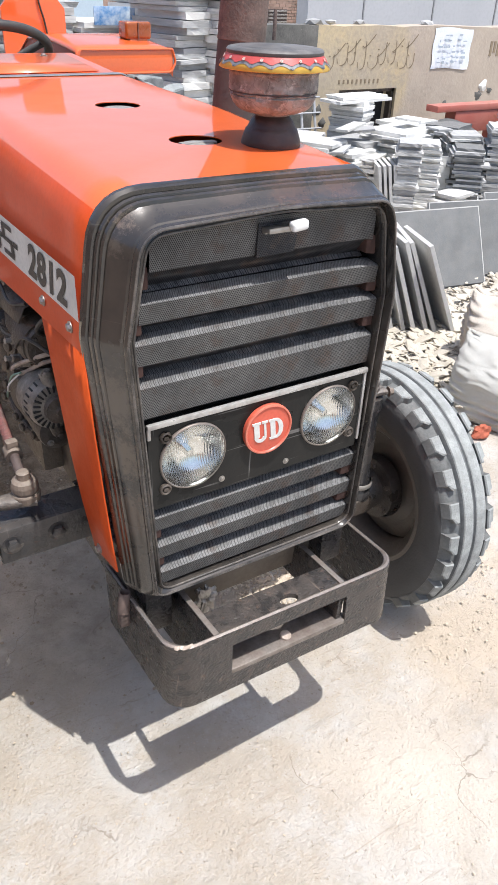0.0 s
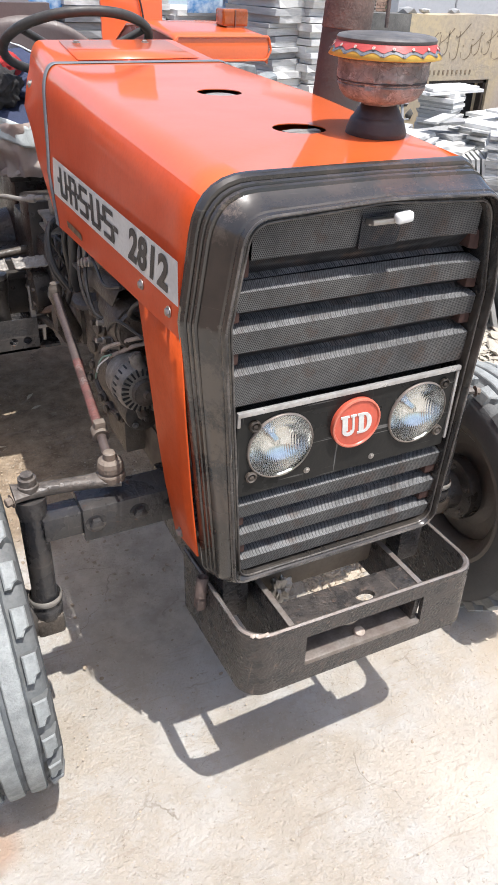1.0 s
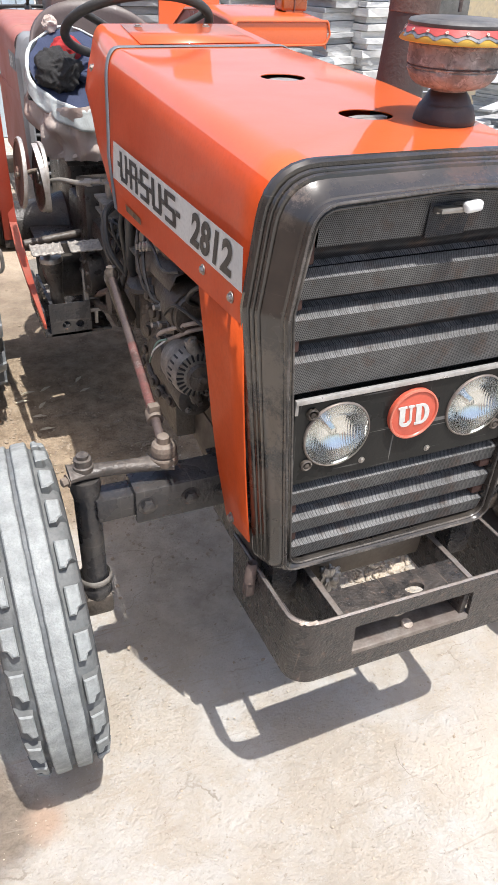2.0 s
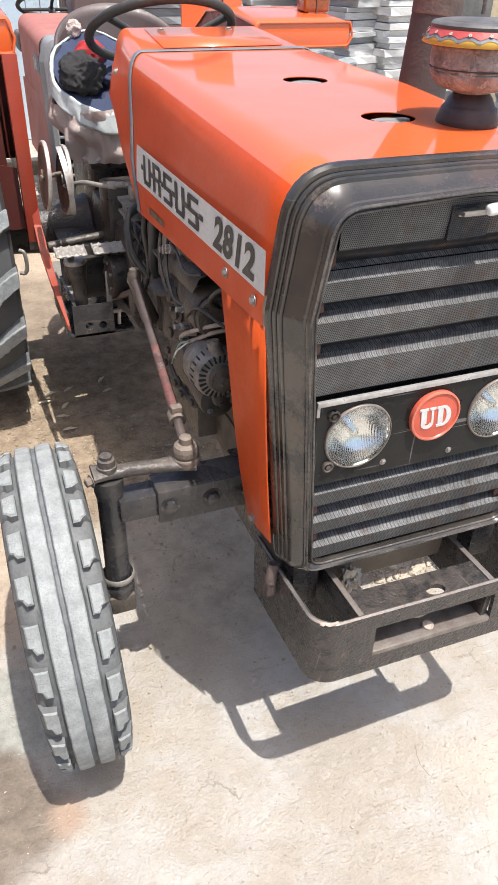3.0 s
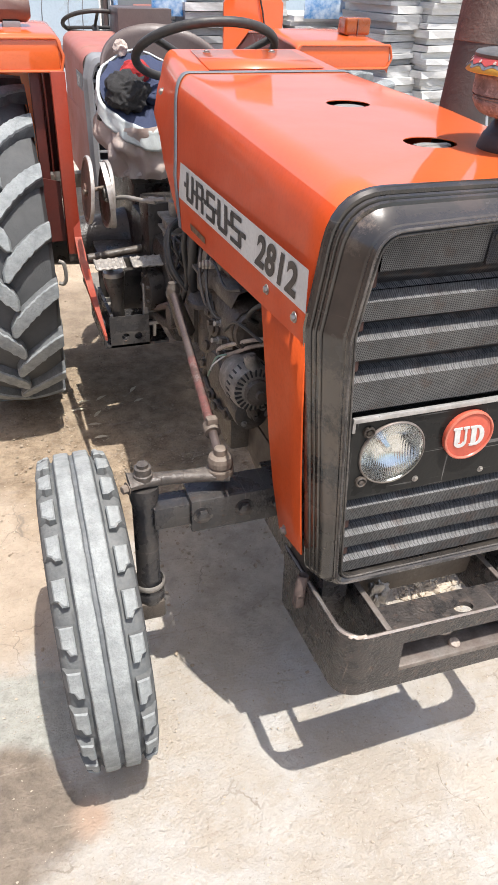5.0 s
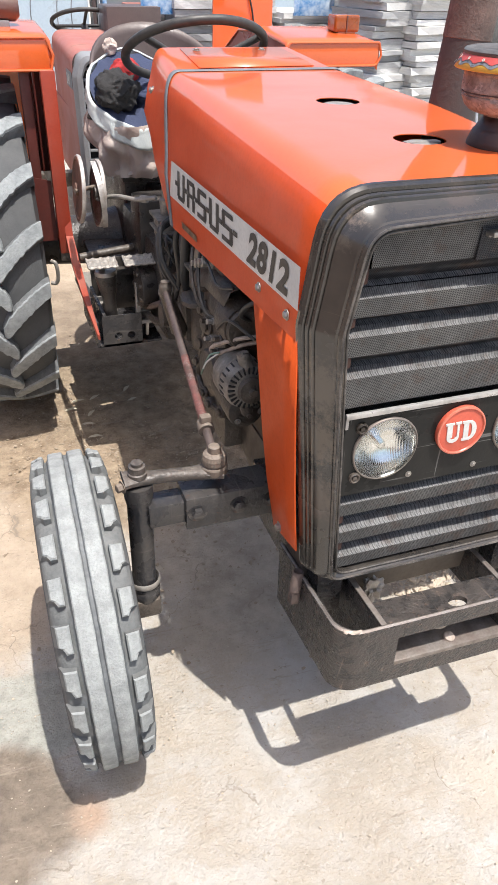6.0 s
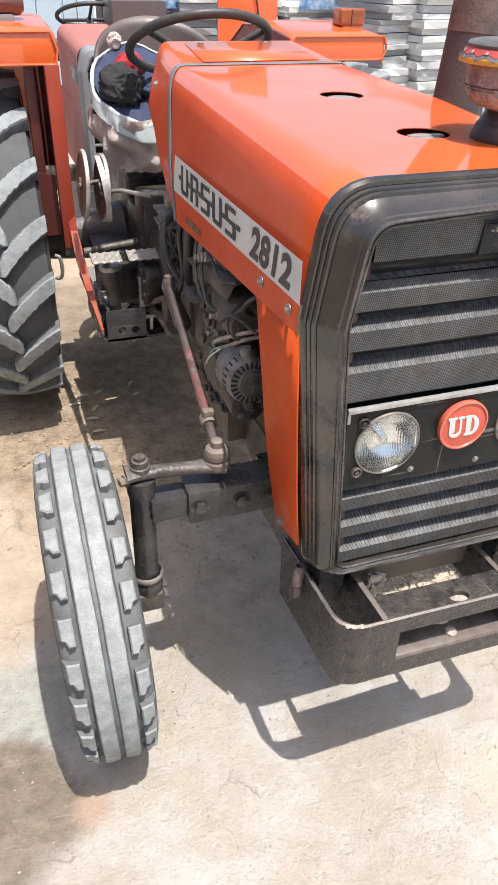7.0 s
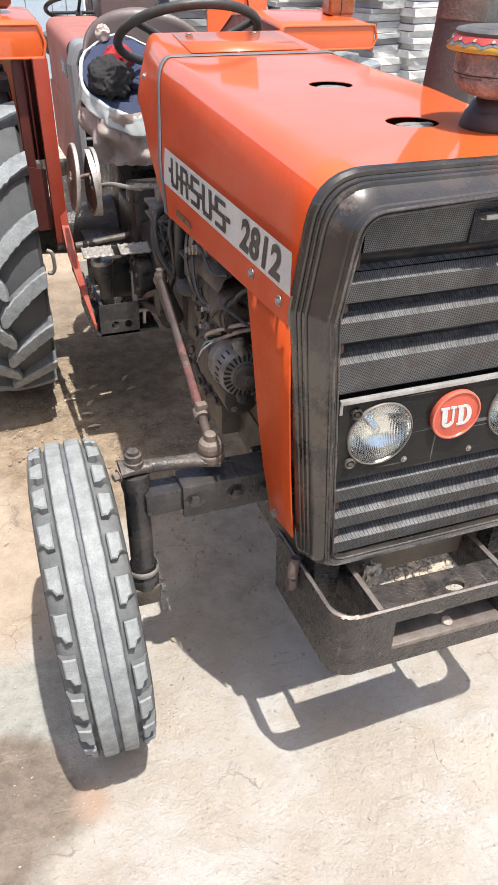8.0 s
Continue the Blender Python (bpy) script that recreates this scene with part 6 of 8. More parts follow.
part("dip_pipe", tube(curve([(-0.255, 0.845, 1.03), (-0.258, 0.855, 0.95), (-0.258, 0.87, 0.86), (-0.235, 0.89, 0.80)]), 0.012, 10), HOSE, tractor, "thick upright black pipe")
part("pipe_flange", lathe([(0.050, 0), (0.054, 0.006), (0.050, 0.014), (0.030, 0.018), (0, 0.018)], (-0.225, 0.84, 0.815), (-0.2, -0.1, 1), 22), GREASE, tractor)
part("flat_cap", join(lathe([(0.03, 0), (0.034, 0.004), (0.034, 0.05), (0.028, 0.055), (0, 0.055)], (-0.235, 0.78, 0.87), (0, 0, 1), 18), box(-0.275, -0.195, 0.75, 0.81, 0.92, 0.928, 0.002)), GREASE, tractor)
steer = part("steering_box", join(lathe([(0.045, 0), (0.050, 0.008), (0.050, 0.05), (0.035, 0.06), (0.035, 0.10), (0, 0.10)], (-0.19, 1.02, 0.70), (-1, 0, 0), 22), box(-0.24, -0.14, 0.94, 1.10, 0.64, 0.80, 0.02), lathe([(0.03, 0), (0.03, 0.12), (0.022, 0.13), (0, 0.13)], (-0.20, 1.03, 0.79), (0, 0.25, 1), 16)), GREASE, tractor, "grimy steering box")
for k in range(4):
    part("box_bolt", bolt((-0.242, 0.965 + 0.10 * (k % 2), 0.665 + 0.10 * (k // 2)), (-1, 0, 0), 0.009, 0.009), GREASE, steer)
for pts, r, m in (
        ([(-0.24, 1.08, 0.64), (-0.26, 1.20, 0.60), (-0.26, 1.34, 0.565), (-0.27, 1.43, 0.53)], 0.012, GREASE),
        ([(-0.24, 1.06, 0.69), (-0.25, 1.16, 0.675), (-0.26, 1.30, 0.61), (-0.27, 1.42, 0.565)], 0.010, RUST),
        ([(-0.22, 1.12, 0.95), (-0.27, 1.07, 0.93), (-0.275, 1.03, 0.85), (-0.24, 1.0, 0.78)], 0.008, HOSE),
        ([(-0.20, 1.16, 0.93), (-0.265, 1.12, 0.90), (-0.27, 1.07, 0.82), (-0.22, 1.06, 0.74)], 0.007, HOSE),
        ([(-0.19, 1.20, 0.88), (-0.25, 1.18, 0.84), (-0.25, 1.14, 0.76), (-0.20, 1.13, 0.70)], 0.006, GREASE),
        ([(-0.292, 0.475, 0.840), (-0.306, 0.510, 0.805), (-0.305, 0.540, 0.775), (-0.29, 0.590, 0.745)], 0.0020, WHITE),
        ([(-0.27, 0.44, 1.0), (-0.285, 0.50, 0.985), (-0.28, 0.58, 1.0), (-0.27, 0.70, 1.01), (-0.25, 0.84, 1.02)], 0.0032, HOSE),
        ([(-0.25, 0.36, 0.92), (-0.285, 0.42, 0.94), (-0.29, 0.48, 0.90), (-0.27, 0.53, 0.87)], 0.0035, HOSE)):
    part("hose", tube(curve(pts), r, 8), m, tractor)
part("cable_coil", tube([(-0.235 + 0.02 * math.sin(0.7 * k), 1.10 + 0.045 * math.cos(0.55 * k), 0.855 + 0.045 * math.sin(0.55 * k)) for k in range(30)], 0.005, 7), HOSE, tractor)
part("feed_pipe", tube(curve([(-0.37, 1.50, 0.905), (-0.32, 1.45, 0.925), (-0.27, 1.38, 0.93), (-0.22, 1.33, 0.945)]), 0.0068, 10), PALE_FITTING, tractor, "pale pipe with end fittings")
part("pipe_nut", lathe([(0.011, -0.012), (0.012, -0.008), (0.012, 0.008), (0.011, 0.012)], (-0.25, 1.36, 0.935), (1, -0.9, 0.1), 8), PALE_FITTING, tractor)
for k in range(3):
    part("step_scrap", box(-0.33 + 0.045 * k, -0.295 + 0.045 * k, 1.345, 1.375 + 0.01 * k, 0.545 + 0.03 * k, 0.552 + 0.03 * k, 0.002), PALE_FITTING, tractor)
part("step_rail", join(box(-0.335, -0.19, 1.335, 1.345, 0.536, 0.548, 0.002), box(-0.30, -0.285, 1.335, 1.345, 0.54, 0.68, 0.002)), PALE_FITTING, tractor)

# ---- gearbox and driver's place ----
part("bell_housing", prism([(1.02, 0.52), (1.02, 0.96), (1.16, 0.93), (1.24, 0.88), (1.24, 0.50)], "x", -0.16, 0.16, 0.015), OIL_BLACK, tractor, "dark greasy bell housing")
part("gearbox", box(-0.14, 0.14, 1.22, 2.0, 0.50, 0.86, 0.02), OIL_BLACK, tractor)
part("rear_housing", box(-0.22, 0.22, 1.85, 2.3, 0.44, 0.92, 0.03), OIL_BLACK, tractor)
for k in range(5):
    part("housing_bolt", bolt((-0.16, 1.06 + 0.035 * (k % 2), 0.58 + 0.08 * k), (-1, 0, 0), 0.010, 0.010), GREASE, tractor)
for hand in (-1, 1):
    part("axle_trumpet", lathe([(0.12, 0), (0.10, 0.08), (0.085, 0.30), (0.10, 0.38), (0, 0.38)], (hand * 0.22, 2.06, 0.60), (hand, 0, 0), 24), OIL_BLACK, tractor)
part("tank", box(-0.19, 0.19, 0.72, 1.03, 1.12, 1.28, 0.03), GREASE, tractor, "dark fuel tank under the bonnet")
part("dash_back", prism([(1.10, 1.0), (1.02, 0.98), (1.25, 1.26), (1.27, 1.30)], "x", -0.20, 0.20), DARK, tractor)
part("column", tube([(0, 1.24, 1.17), (-0.028, 1.53, 1.29)], [0.028, 0.02], 14), HOSE, tractor, "steering column")
SW = Vector((-0.030, 1.545, 1.318))
SWM = Matrix.Translation(SW) @ Matrix.Rotation(radians(-27), 4, "X")
ring = [SWM @ Vector((0.213 * math.cos(a), 0.213 * math.sin(a), 0)) for a in (2 * math.pi * k / 64 for k in range(65))]
steering = part("steering_wheel", tube(ring, 0.0135, 12, caps=False), HOSE, tractor, "thin black steering wheel")
for a in (1.57, 3.67, 5.76):
    part("spoke", tube([SWM @ Vector((0, 0, -0.035)), SWM @ Vector((0.1 * math.cos(a), 0.1 * math.sin(a), -0.028)), SWM @ Vector((0.205 * math.cos(a), 0.205 * math.sin(a), 0))], [0.012, 0.010, 0.011], 10), HOSE, steering)
part("wheel_hub", lathe([(0.03, -0.05), (0.036, -0.03), (0.03, -0.015), (0, -0.012)], SW, SWM.to_3x3() @ Vector((0, 0, 1)), 20), HOSE, steering)

# brake pedals
for x0, x1 in ((-0.446, -0.350), (-0.332, -0.232)):
    def tread_plate(x0=x0, x1=x1):
        rows = []
        for j in range(11):
            row = []
            for i in range(21):
                u, v = i / 20, j / 10
                rib = 0.0045 * max(0.0, math.cos(u * 25) * math.cos(v * 12.5)) + (0.003 if i in (0, 20) or j in (0, 10) else 0)
                row.append((x0 + (x1 - x0) * u, 1.308 + 0.060 * v, 0.742 + 0.012 * v + rib))
            rows.append(row)
        return sheet(rows)
    pedal = part("brake_pedal", tread_plate(), PALE_FITTING, tractor, "worn steel brake pedal with studded tread", smooth=20, thick=0.006)
    xm = (x0 + x1) / 2
    part("pedal_arm", tube(curve([(xm, 1.37, 0.74), (xm + 0.015, 1.45, 0.68), (xm + 0.03, 1.55, 0.58), (xm + 0.05, 1.62, 0.50)]), 0.011, 8), GREASE, pedal)
step = part("footstep", join(box(-0.43, -0.22, 1.33, 1.62, 0.47, 0.478), box(-0.435, -0.428, 1.33, 1.62, 0.47, 0.56), box(-0.41, -0.40, 1.335, 1.60, 0.478, 0.58)), AXLE, tractor, "dark footstep bracket with two holes")
part("step_front", holed_plate([(-0.415, 0.47), (-0.285, 0.47), (-0.285, 0.578), (-0.415, 0.578)], [(-0.365, 0.505, 0.013), (-0.322, 0.504, 0.013)], 1.33), AXLE, step, "front plate with two round holes", smooth=0, thick=0.005)
# added dark plate that hides the bright ground seen between the pedals
part("riser_plate", box(-0.395, -0.13, 1.645, 1.66, 0.44, 0.66, 0.004), OIL_BLACK, tractor)
part("floor_plate", box(-0.37, -0.13, 1.62, 2.2, 0.60, 0.625, 0.004), OIL_BLACK, tractor, "dark floor plate beside the gearbox")
part("side_casting", join(box(-0.235, -0.12, 1.20, 1.85, 0.52, 0.80, 0.03), box(-0.25, -0.12, 1.46, 1.60, 0.56, 0.90, 0.02), lathe([(0.06, 0), (0.066, 0.01), (0.066, 0.05), (0.04, 0.06), (0, 0.06)], (-0.235, 1.34, 0.66), (-1, 0, 0), 24)), OIL_BLACK, tractor, "dark oily gearbox casting")
for k in range(7):
    a = 2 * math.pi * k / 7
    part("casting_bolt", bolt((-0.287, 1.34 + 0.05 * math.cos(a), 0.66 + 0.05 * math.sin(a)), (-1, 0, 0), 0.007, 0.008), GREASE, tractor)
part("lever", join(lathe([(0.020, 0), (0.021, 0.10), (0.028, 0.13), (0.034, 0.165), (0.034, 0.18), (0, 0.184)], (-0.375, 1.37, 0.525), (-0.05, 0, 1), 18)), OIL_BLACK, tractor, "black cylinder with a worn cap")
part("lever_cap", lathe([(0.035, 0), (0.036, 0.006), (0.033, 0.014), (0, 0.016)], (-0.384, 1.37, 0.705), (-0.05, 0, 1), 18), STEEL, tractor)
part("step_bar", join(*[tube([(x, 1.35, 0.49), (x + 0.01, 1.36, 0.66)], 0.006, 8) for x in (-0.30, -0.265)]), STEEL, tractor)
part("platform_strut", box(-0.415, -0.37, 1.40, 2.0, 0.455, 0.468, 0.002), ALU, tractor, "bare metal strip under the platform")
part("foot_plate", sheet([[(-0.432, 1.82, 0.552), (-0.335, 1.82, 0.552)], [(-0.425, 1.70, 0.535), (-0.345, 1.70, 0.535)], [(-0.405, 1.56, 0.50), (-0.375, 1.56, 0.50)]]), PALE_FITTING, tractor, "bare dusty foot plate", smooth=0, thick=0.004)
part("cross_rod", tube([(-0.44, 1.56, 0.70), (-0.12, 1.60, 0.72)], 0.014, 10), GREASE, tractor)
part("valve_body", join(box(-0.23, -0.15, 1.24, 1.34, 0.83, 0.90, 0.01), lathe([(0.022, 0), (0.024, 0.05), (0.016, 0.055), (0.016, 0.10), (0, 0.10)], (-0.195, 1.29, 0.90), (0, 0, 1), 16), box(-0.24, -0.14, 1.23, 1.35, 0.895, 0.905, 0.003), box(-0.24, -0.14, 1.23, 1.35, 0.86, 0.868, 0.003)), ALU, tractor, "grimy hydraulic valve")
# lever quadrant discs
RUST_RED = material("rusty_orange_disc", (0.19, 0.080, 0.048), (0.09, 0.050, 0.038), rough=0.7, scale=14, fine=90, bump=0.4, amount=0.9, dust=0.2)
RIM_PALE = material("rubbed_pale_rim", (0.58, 0.55, 0.51), (0.24, 0.20, 0.165), rough=0.45, metal=0.4, scale=16, fine=90, bump=0.3, amount=0.9)
for x, tilt, m in ((-0.424, 0.16, RUST_RED), (-0.366, 0.12, ARM)):
    disc = part("quadrant", lathe([(0.098, -0.006), (0.101, 0), (0.098, 0.006), (0.090, 0.007), (0.086, 0.003), (0.02, 0.003), (0.02, 0.012), (0, 0.012), (0, -0.006)], (x, 1.52, 0.935 - (0.016 if m is ARM else 0)), (-1, tilt - 0.17, 0.08), 40), m, tractor, "round lever quadrant with rubbed pale rim")
    part("quadrant_rim", lathe([(0.0965, -0.007), (0.1025, -0.006), (0.104, 0.0), (0.1025, 0.005), (0.0965, 0.006)], (x, 1.52, 0.934 - (0.016 if m is ARM else 0)), (-1, tilt - 0.17, 0.08), 40, whole=False), RIM_PALE, disc, "pale rubbed rim")
part("quadrant_bolt", tube([(-0.440, 1.50, 0.935), (-0.35, 1.55, 0.935)], 0.007, 12), LINK, tractor)
part("quadrant_band", sheet([[(-0.366 + w - 0.010 * math.sin(a), 1.52 - r * math.cos(a), 0.919 + r * math.sin(a)) for w, r in ((-0.009, 0.104), (-0.009, 0.107), (0.007, 0.107), (0.007, 0.104))] for a in (-1.15 + 2.5 * k / 24 for k in range(25))], closed=True, caps=True), RIM_PALE, tractor, "wide pale rubbed band of the quadrant")


# fenders
def fender(hand):
    def arc(a, r=0.73):
        return 2.06 - r * math.cos(a), 0.60 + r * math.sin(a)
    xi, xo = (0.44, 0.72) if hand < 0 else (0.345, 0.705)
    path = [(1.735, 1.247), (1.730, 1.278), (1.731, 1.305), (1.741, 1.315), (1.80, 1.320), (1.90, 1.328), (2.05, 1.335), (2.25, 1.32), (2.45, 1.24), (2.62, 1.10), (2.74, 0.92), (2.80, 0.75)]
    if hand < 0:
        path = [(y, z + (0.030 if z > 1.29 and y < 2.4 else 0.015 if z > 1.2 and y > 2.4 else 0)) for y, z in path]
    else:
        path = [(y, z + (0.012 if z > 1.29 and y < 2.4 else 0)) for y, z in path]
    rows = []
    for y, z in path:
        rows.append([(hand * x, y, z - dz) for x, dz in ((xi, 0.014), (xi + 0.008, 0.004), (xi + 0.02, 0), (xi + 0.09, -0.002), (xo - 0.10, -0.002), (xo - 0.03, 0), (xo - 0.012, 0.004), (xo, 0.014))])
    return sheet(rows), path


for hand in (-1, 1):
    bm, path = fender(hand)
    wing = part("fender", bm, ORANGE, tractor, "orange flat-topped rear fender", smooth=50, thick=0.004)
    inner = 0.44 if hand < 0 else 0.345
    up = 0.030 if hand < 0 else 0.012
    x = hand * (inner + 0.007)
    side = [(y, z - 0.012) for y, z in path[3:]] + [(2.60, 0.78), (2.2, 0.78), (1.90, 0.70), (1.80, 0.66), (1.72, 0.665), (1.728, 1.24)]
    part("fender_side", prism(side, "x", min(x, x + hand * 0.004), max(x, x + hand * 0.004)), ORANGE_SHADED, wing, "fender side panel")
    part("front_lip", box(min(hand * (inner + 0.01), hand * 0.70), max(hand * (inner + 0.01), hand * 0.70), 1.727, 1.733, 1.249, 1.308 + up * 0.87, 0.002), ORANGE, wing)
    edge = [(hand * a, 1.7255, b) for a, b in rounded([(inner + 0.006, 1.249, 0.008), (0.695, 1.249, 0.02), (0.712, 1.280, 0.02), (0.700, 1.310 + up, 0.01), (inner + 0.014, 1.310 + up, 0.010), (inner - 0.004, 1.275 + up * 0.5, 0.008)], 4)]
    part("rolled_edge", tube(edge + edge[:1], 0.0042, 8), ORANGE, wing)
    part("fender_post", join(box(min(hand * 0.438, hand * 0.484), max(hand * 0.438, hand * 0.484), 1.715, 1.75, 0.665, 1.25, 0.005)), ORANGE_SHADED, wing)
    part("recess_panel", box(min(hand * 0.512, hand * 0.545), max(hand * 0.512, hand * 0.545), 1.775, 1.803, 0.72, 1.25, 0.004), RECESS_RED, wing, "inner fender panel, its red darkened as shade")
    part("recess_panel", prism([(hand * 0.484, 0.70), (hand * 0.536, 0.70), (hand * 0.548, 0.92), (hand * 0.484, 0.905)], "y", 1.762, 1.768), RECESS_RED, wing, "inner fender panel, its red darkened as shade")
    part("recess_back", box(min(hand * 0.46, hand * 0.515), max(hand * 0.46, hand * 0.515), 1.93, 1.936, 0.90, 1.28), RECESS_RED, wing)
    part("post_foot", box(min(hand * 0.44, hand * 0.485), max(hand * 0.44, hand * 0.485), 1.72, 1.76, 0.635, 0.67, 0.006), GREASE, wing)
    part("fender_rib", box(min(hand * 0.496, hand * 0.501), max(hand * 0.496, hand * 0.501), 1.80, 1.83, 0.93, 1.25, 0.001), ORANGE_SHADED, wing)
    part("fender_brace", sheet([[(hand * (0.449 - w), y - 0.003, z - 0.004), (hand * (0.449 + w), y + 0.004, z - 0.004), (hand * (0.449 + w), y + 0.006, z + 0.010), (hand * (0.449 - w), y - 0.001, z + 0.010)] for w, y, z in ((0.012, 1.735, 0.83), (0.012, 1.70, 0.72), (0.014, 1.60, 0.665), (0.010, 1.42, 0.615), (0.003, 1.18, 0.575))], closed=True, caps=True), ORANGE_SHADED, wing, "tapering orange brace")
    if hand < 0:
        part("hook", tube(curve([(-0.520, 1.74, 0.635), (-0.505, 1.73, 0.625), (-0.502, 1.73, 0.575), (-0.512, 1.735, 0.552), (-0.528, 1.74, 0.553)]), 0.007, 8), PALE_FITTING, wing)
# marker lamps on the fenders
lamp = part("marker_lamp", join(box(0.585, 0.685, 1.86, 1.93, 1.342, 1.398, 0.010, 3), box(0.600, 0.670, 1.862, 1.93, 1.332, 1.345, 0.004)), AMBER, tractor, "amber box-shaped marker lamp on the fender")
part("lamp_base", box(0.592, 0.665, 1.865, 1.925, 1.322, 1.339, 0.005), BROWN_LAMP, lamp)
part("lamp_divider", box(0.630, 0.634, 1.856, 1.861, 1.342, 1.394), BROWN_LAMP, lamp)
lamp = part("marker_lamp", join(lathe([(0.026, 0), (0.038, 0.012), (0.038, 0.10), (0.026, 0.115), (0, 0.115)], (-0.625, 1.90, 1.408), (1, 0, 0), 8)), BROWN_LAMP, tractor, "brown marker lamp on the fender")
part("lamp_base", box(-0.60, -0.545, 1.87, 1.93, 1.350, 1.376, 0.005), GREY_PAINT, lamp)
# rear panel with chamfered corners
panel_r = part("rear_panel", prism([(0.385, 1.20), (0.665, 1.20), (0.665, 1.40), (0.63, 1.44), (0.62, 1.75), (0.43, 1.75), (0.42, 1.44), (0.385, 1.40)], "y", 2.70, 2.715), ORANGE, tractor, "upright orange panel behind the fender")
part("panel_cable", tube(curve([(0.54, 2.69, 1.5), (0.55, 2.69, 1.42), (0.565, 2.69, 1.36), (0.575, 2.69, 1.30)]), 0.004, 6), HOSE, panel_r)
part("panel_foot", box(0.40, 0.65, 2.45, 2.715, 1.16, 1.20, 0.005), ORANGE, panel_r)

# seat
def seat_shell():
    rows = []
    for j in range(9):
        v = j / 8
        row = []
        for i in range(25):
            a = math.pi * i / 24
            r = 0.235 + 0.01 * v
            h = 1.06 + (0.10 + 0.185 * math.sin(a) ** 0.7) * v
            row.append((-0.035 - r * math.cos(a), 2.02 + (0.20 + 0.05 * v) * math.sin(a), h))
        rows.append(row)
    return sheet(rows)


seat = part("seat", seat_shell(), SEAT, tractor, "brown moulded seat shell", smooth=60, thick=0.012)
part("seat_cushion", lathe([(0.0, 0), (0.21, 0.0), (0.225, 0.03), (0.21, 0.06), (0.12, 0.075), (0, 0.075)], (-0.035, 1.98, 1.0), (0, 0, 1), 32), SEAT, seat)
part("seat_post", box(-0.10, 0.03, 1.92, 2.05, 0.88, 1.01, 0.02), GREASE, seat)

# ---- bag of clothes on the platform ----
BAG = Vector((-0.182, 1.75, 0))
bag = thing("bag", (BAG.x, BAG.y, 0.93), "open cloth-lined sack full of dark clothes beside the seat", "bag")


def sack_wall(z0, z1, r0, r1, folds, seed, n=110, rows_n=18, flare=0.0):
    rows = []
    for j in range(rows_n):
        v = j / (rows_n - 1)
        row = []
        for k in range(n):
            a = 2 * math.pi * k / n
            r = r0 + (r1 - r0) * math.sin(v * math.pi / 2) + folds * noise.noise(Vector((math.cos(a) * 3, math.sin(a) * 3, v * 2.5 + seed)))
            r += flare * max(0, v - 0.8) * 5 * 0.2 + 0.011 * (1 - 2.5 * abs(noise.noise(Vector((math.cos(a) * 3.3, math.sin(a) * 3.3, v * 3 + 9))))) + 0.004 * (1 - 3 * abs(noise.noise(Vector((math.cos(a) * 7, math.sin(a) * 7, v * 6 + 4)))))
            z = z0 + (z1 - z0) * v + (0.03 * noise.noise(Vector((math.cos(a) * 2, math.sin(a) * 2, seed))) - 0.055 * math.sin(a + 0.3) * -1) * v
            row.append((BAG.x + r * math.cos(a) * 1.0, BAG.y + r * math.sin(a) * 0.85, z))
        rows.append(row)
    return sheet(rows, closed=True)


part("sack_body", sack_wall(0.925, 1.15, 0.105, 0.152, 0.045, 1.0), PINK_SACK, bag, "dirty pink printed sack", smooth=80)
part("sack_foot", blob((BAG.x, BAG.y, 0.94), (0.105, 0.09, 0.03), 0.2, 3, 3), PINK_SACK, bag)


def cloth_roll():
    """White cloth turned out over the sack's mouth: a thin hem, then a skirt in soft folds, longest towards the front."""
    rows = []
    for j, (dr, dz) in enumerate(((-0.010, -0.008), (-0.008, 0.001), (-0.003, 0.004), (0.002, 0.001), (0.002, -0.008), (0.001, -0.018), (0.004, -0.028), (0.002, -0.040), (0.006, -0.052), (0.003, -0.060))):
        row = []
        for k in range(96):
            a = 2 * math.pi * k / 96
            ca, sa = math.cos(a), math.sin(a)
            front = 0.5 - 0.5 * sa
            rr = 0.150 + dr * (0.7 + 0.4 * front) + 0.010 * noise.noise(Vector((ca * 2.5, sa * 2.5, 4))) + (0.002 + 0.0006 * j) * (1 - 2 * abs(noise.noise(Vector((ca * 4 + sa * 2, sa * 4, j * 0.15)))))
            z = 1.190 + 0.100 * sa + 0.005 * math.sin(5 * a) + dz * (0.30 + 0.75 * front) + 0.003 * noise.noise(Vector((ca * 5, sa * 5, j * 0.3)))
            row.append((BAG.x + rr * ca, BAG.y + 0.9 * rr * sa, z))
        rows.append(row)
    return sheet(rows, closed=True)


def mouth_fill():
    """Cloth lying in the sack's mouth in broad folds."""
    rows = []
    for j in range(13):
        r = 0.145 * (1 - j / 12) + 0.0005
        row = []
        for k in range(72):
            a = 2 * math.pi * k / 72
            x, y = r * math.cos(a), 0.9 * r * math.sin(a)
            fold = 0.016 * (1 - 2 * abs(noise.noise(Vector((x * 13, y * 13, 3))))) + 0.006 * (1 - 2 * abs(noise.noise(Vector((x * 34, y * 30, 8)))))
            row.append((BAG.x + x, BAG.y + y, 1.172 + 0.74 * y + fold - 0.012 * (j / 12)))
        rows.append(row)
    return sheet(rows, closed=True)


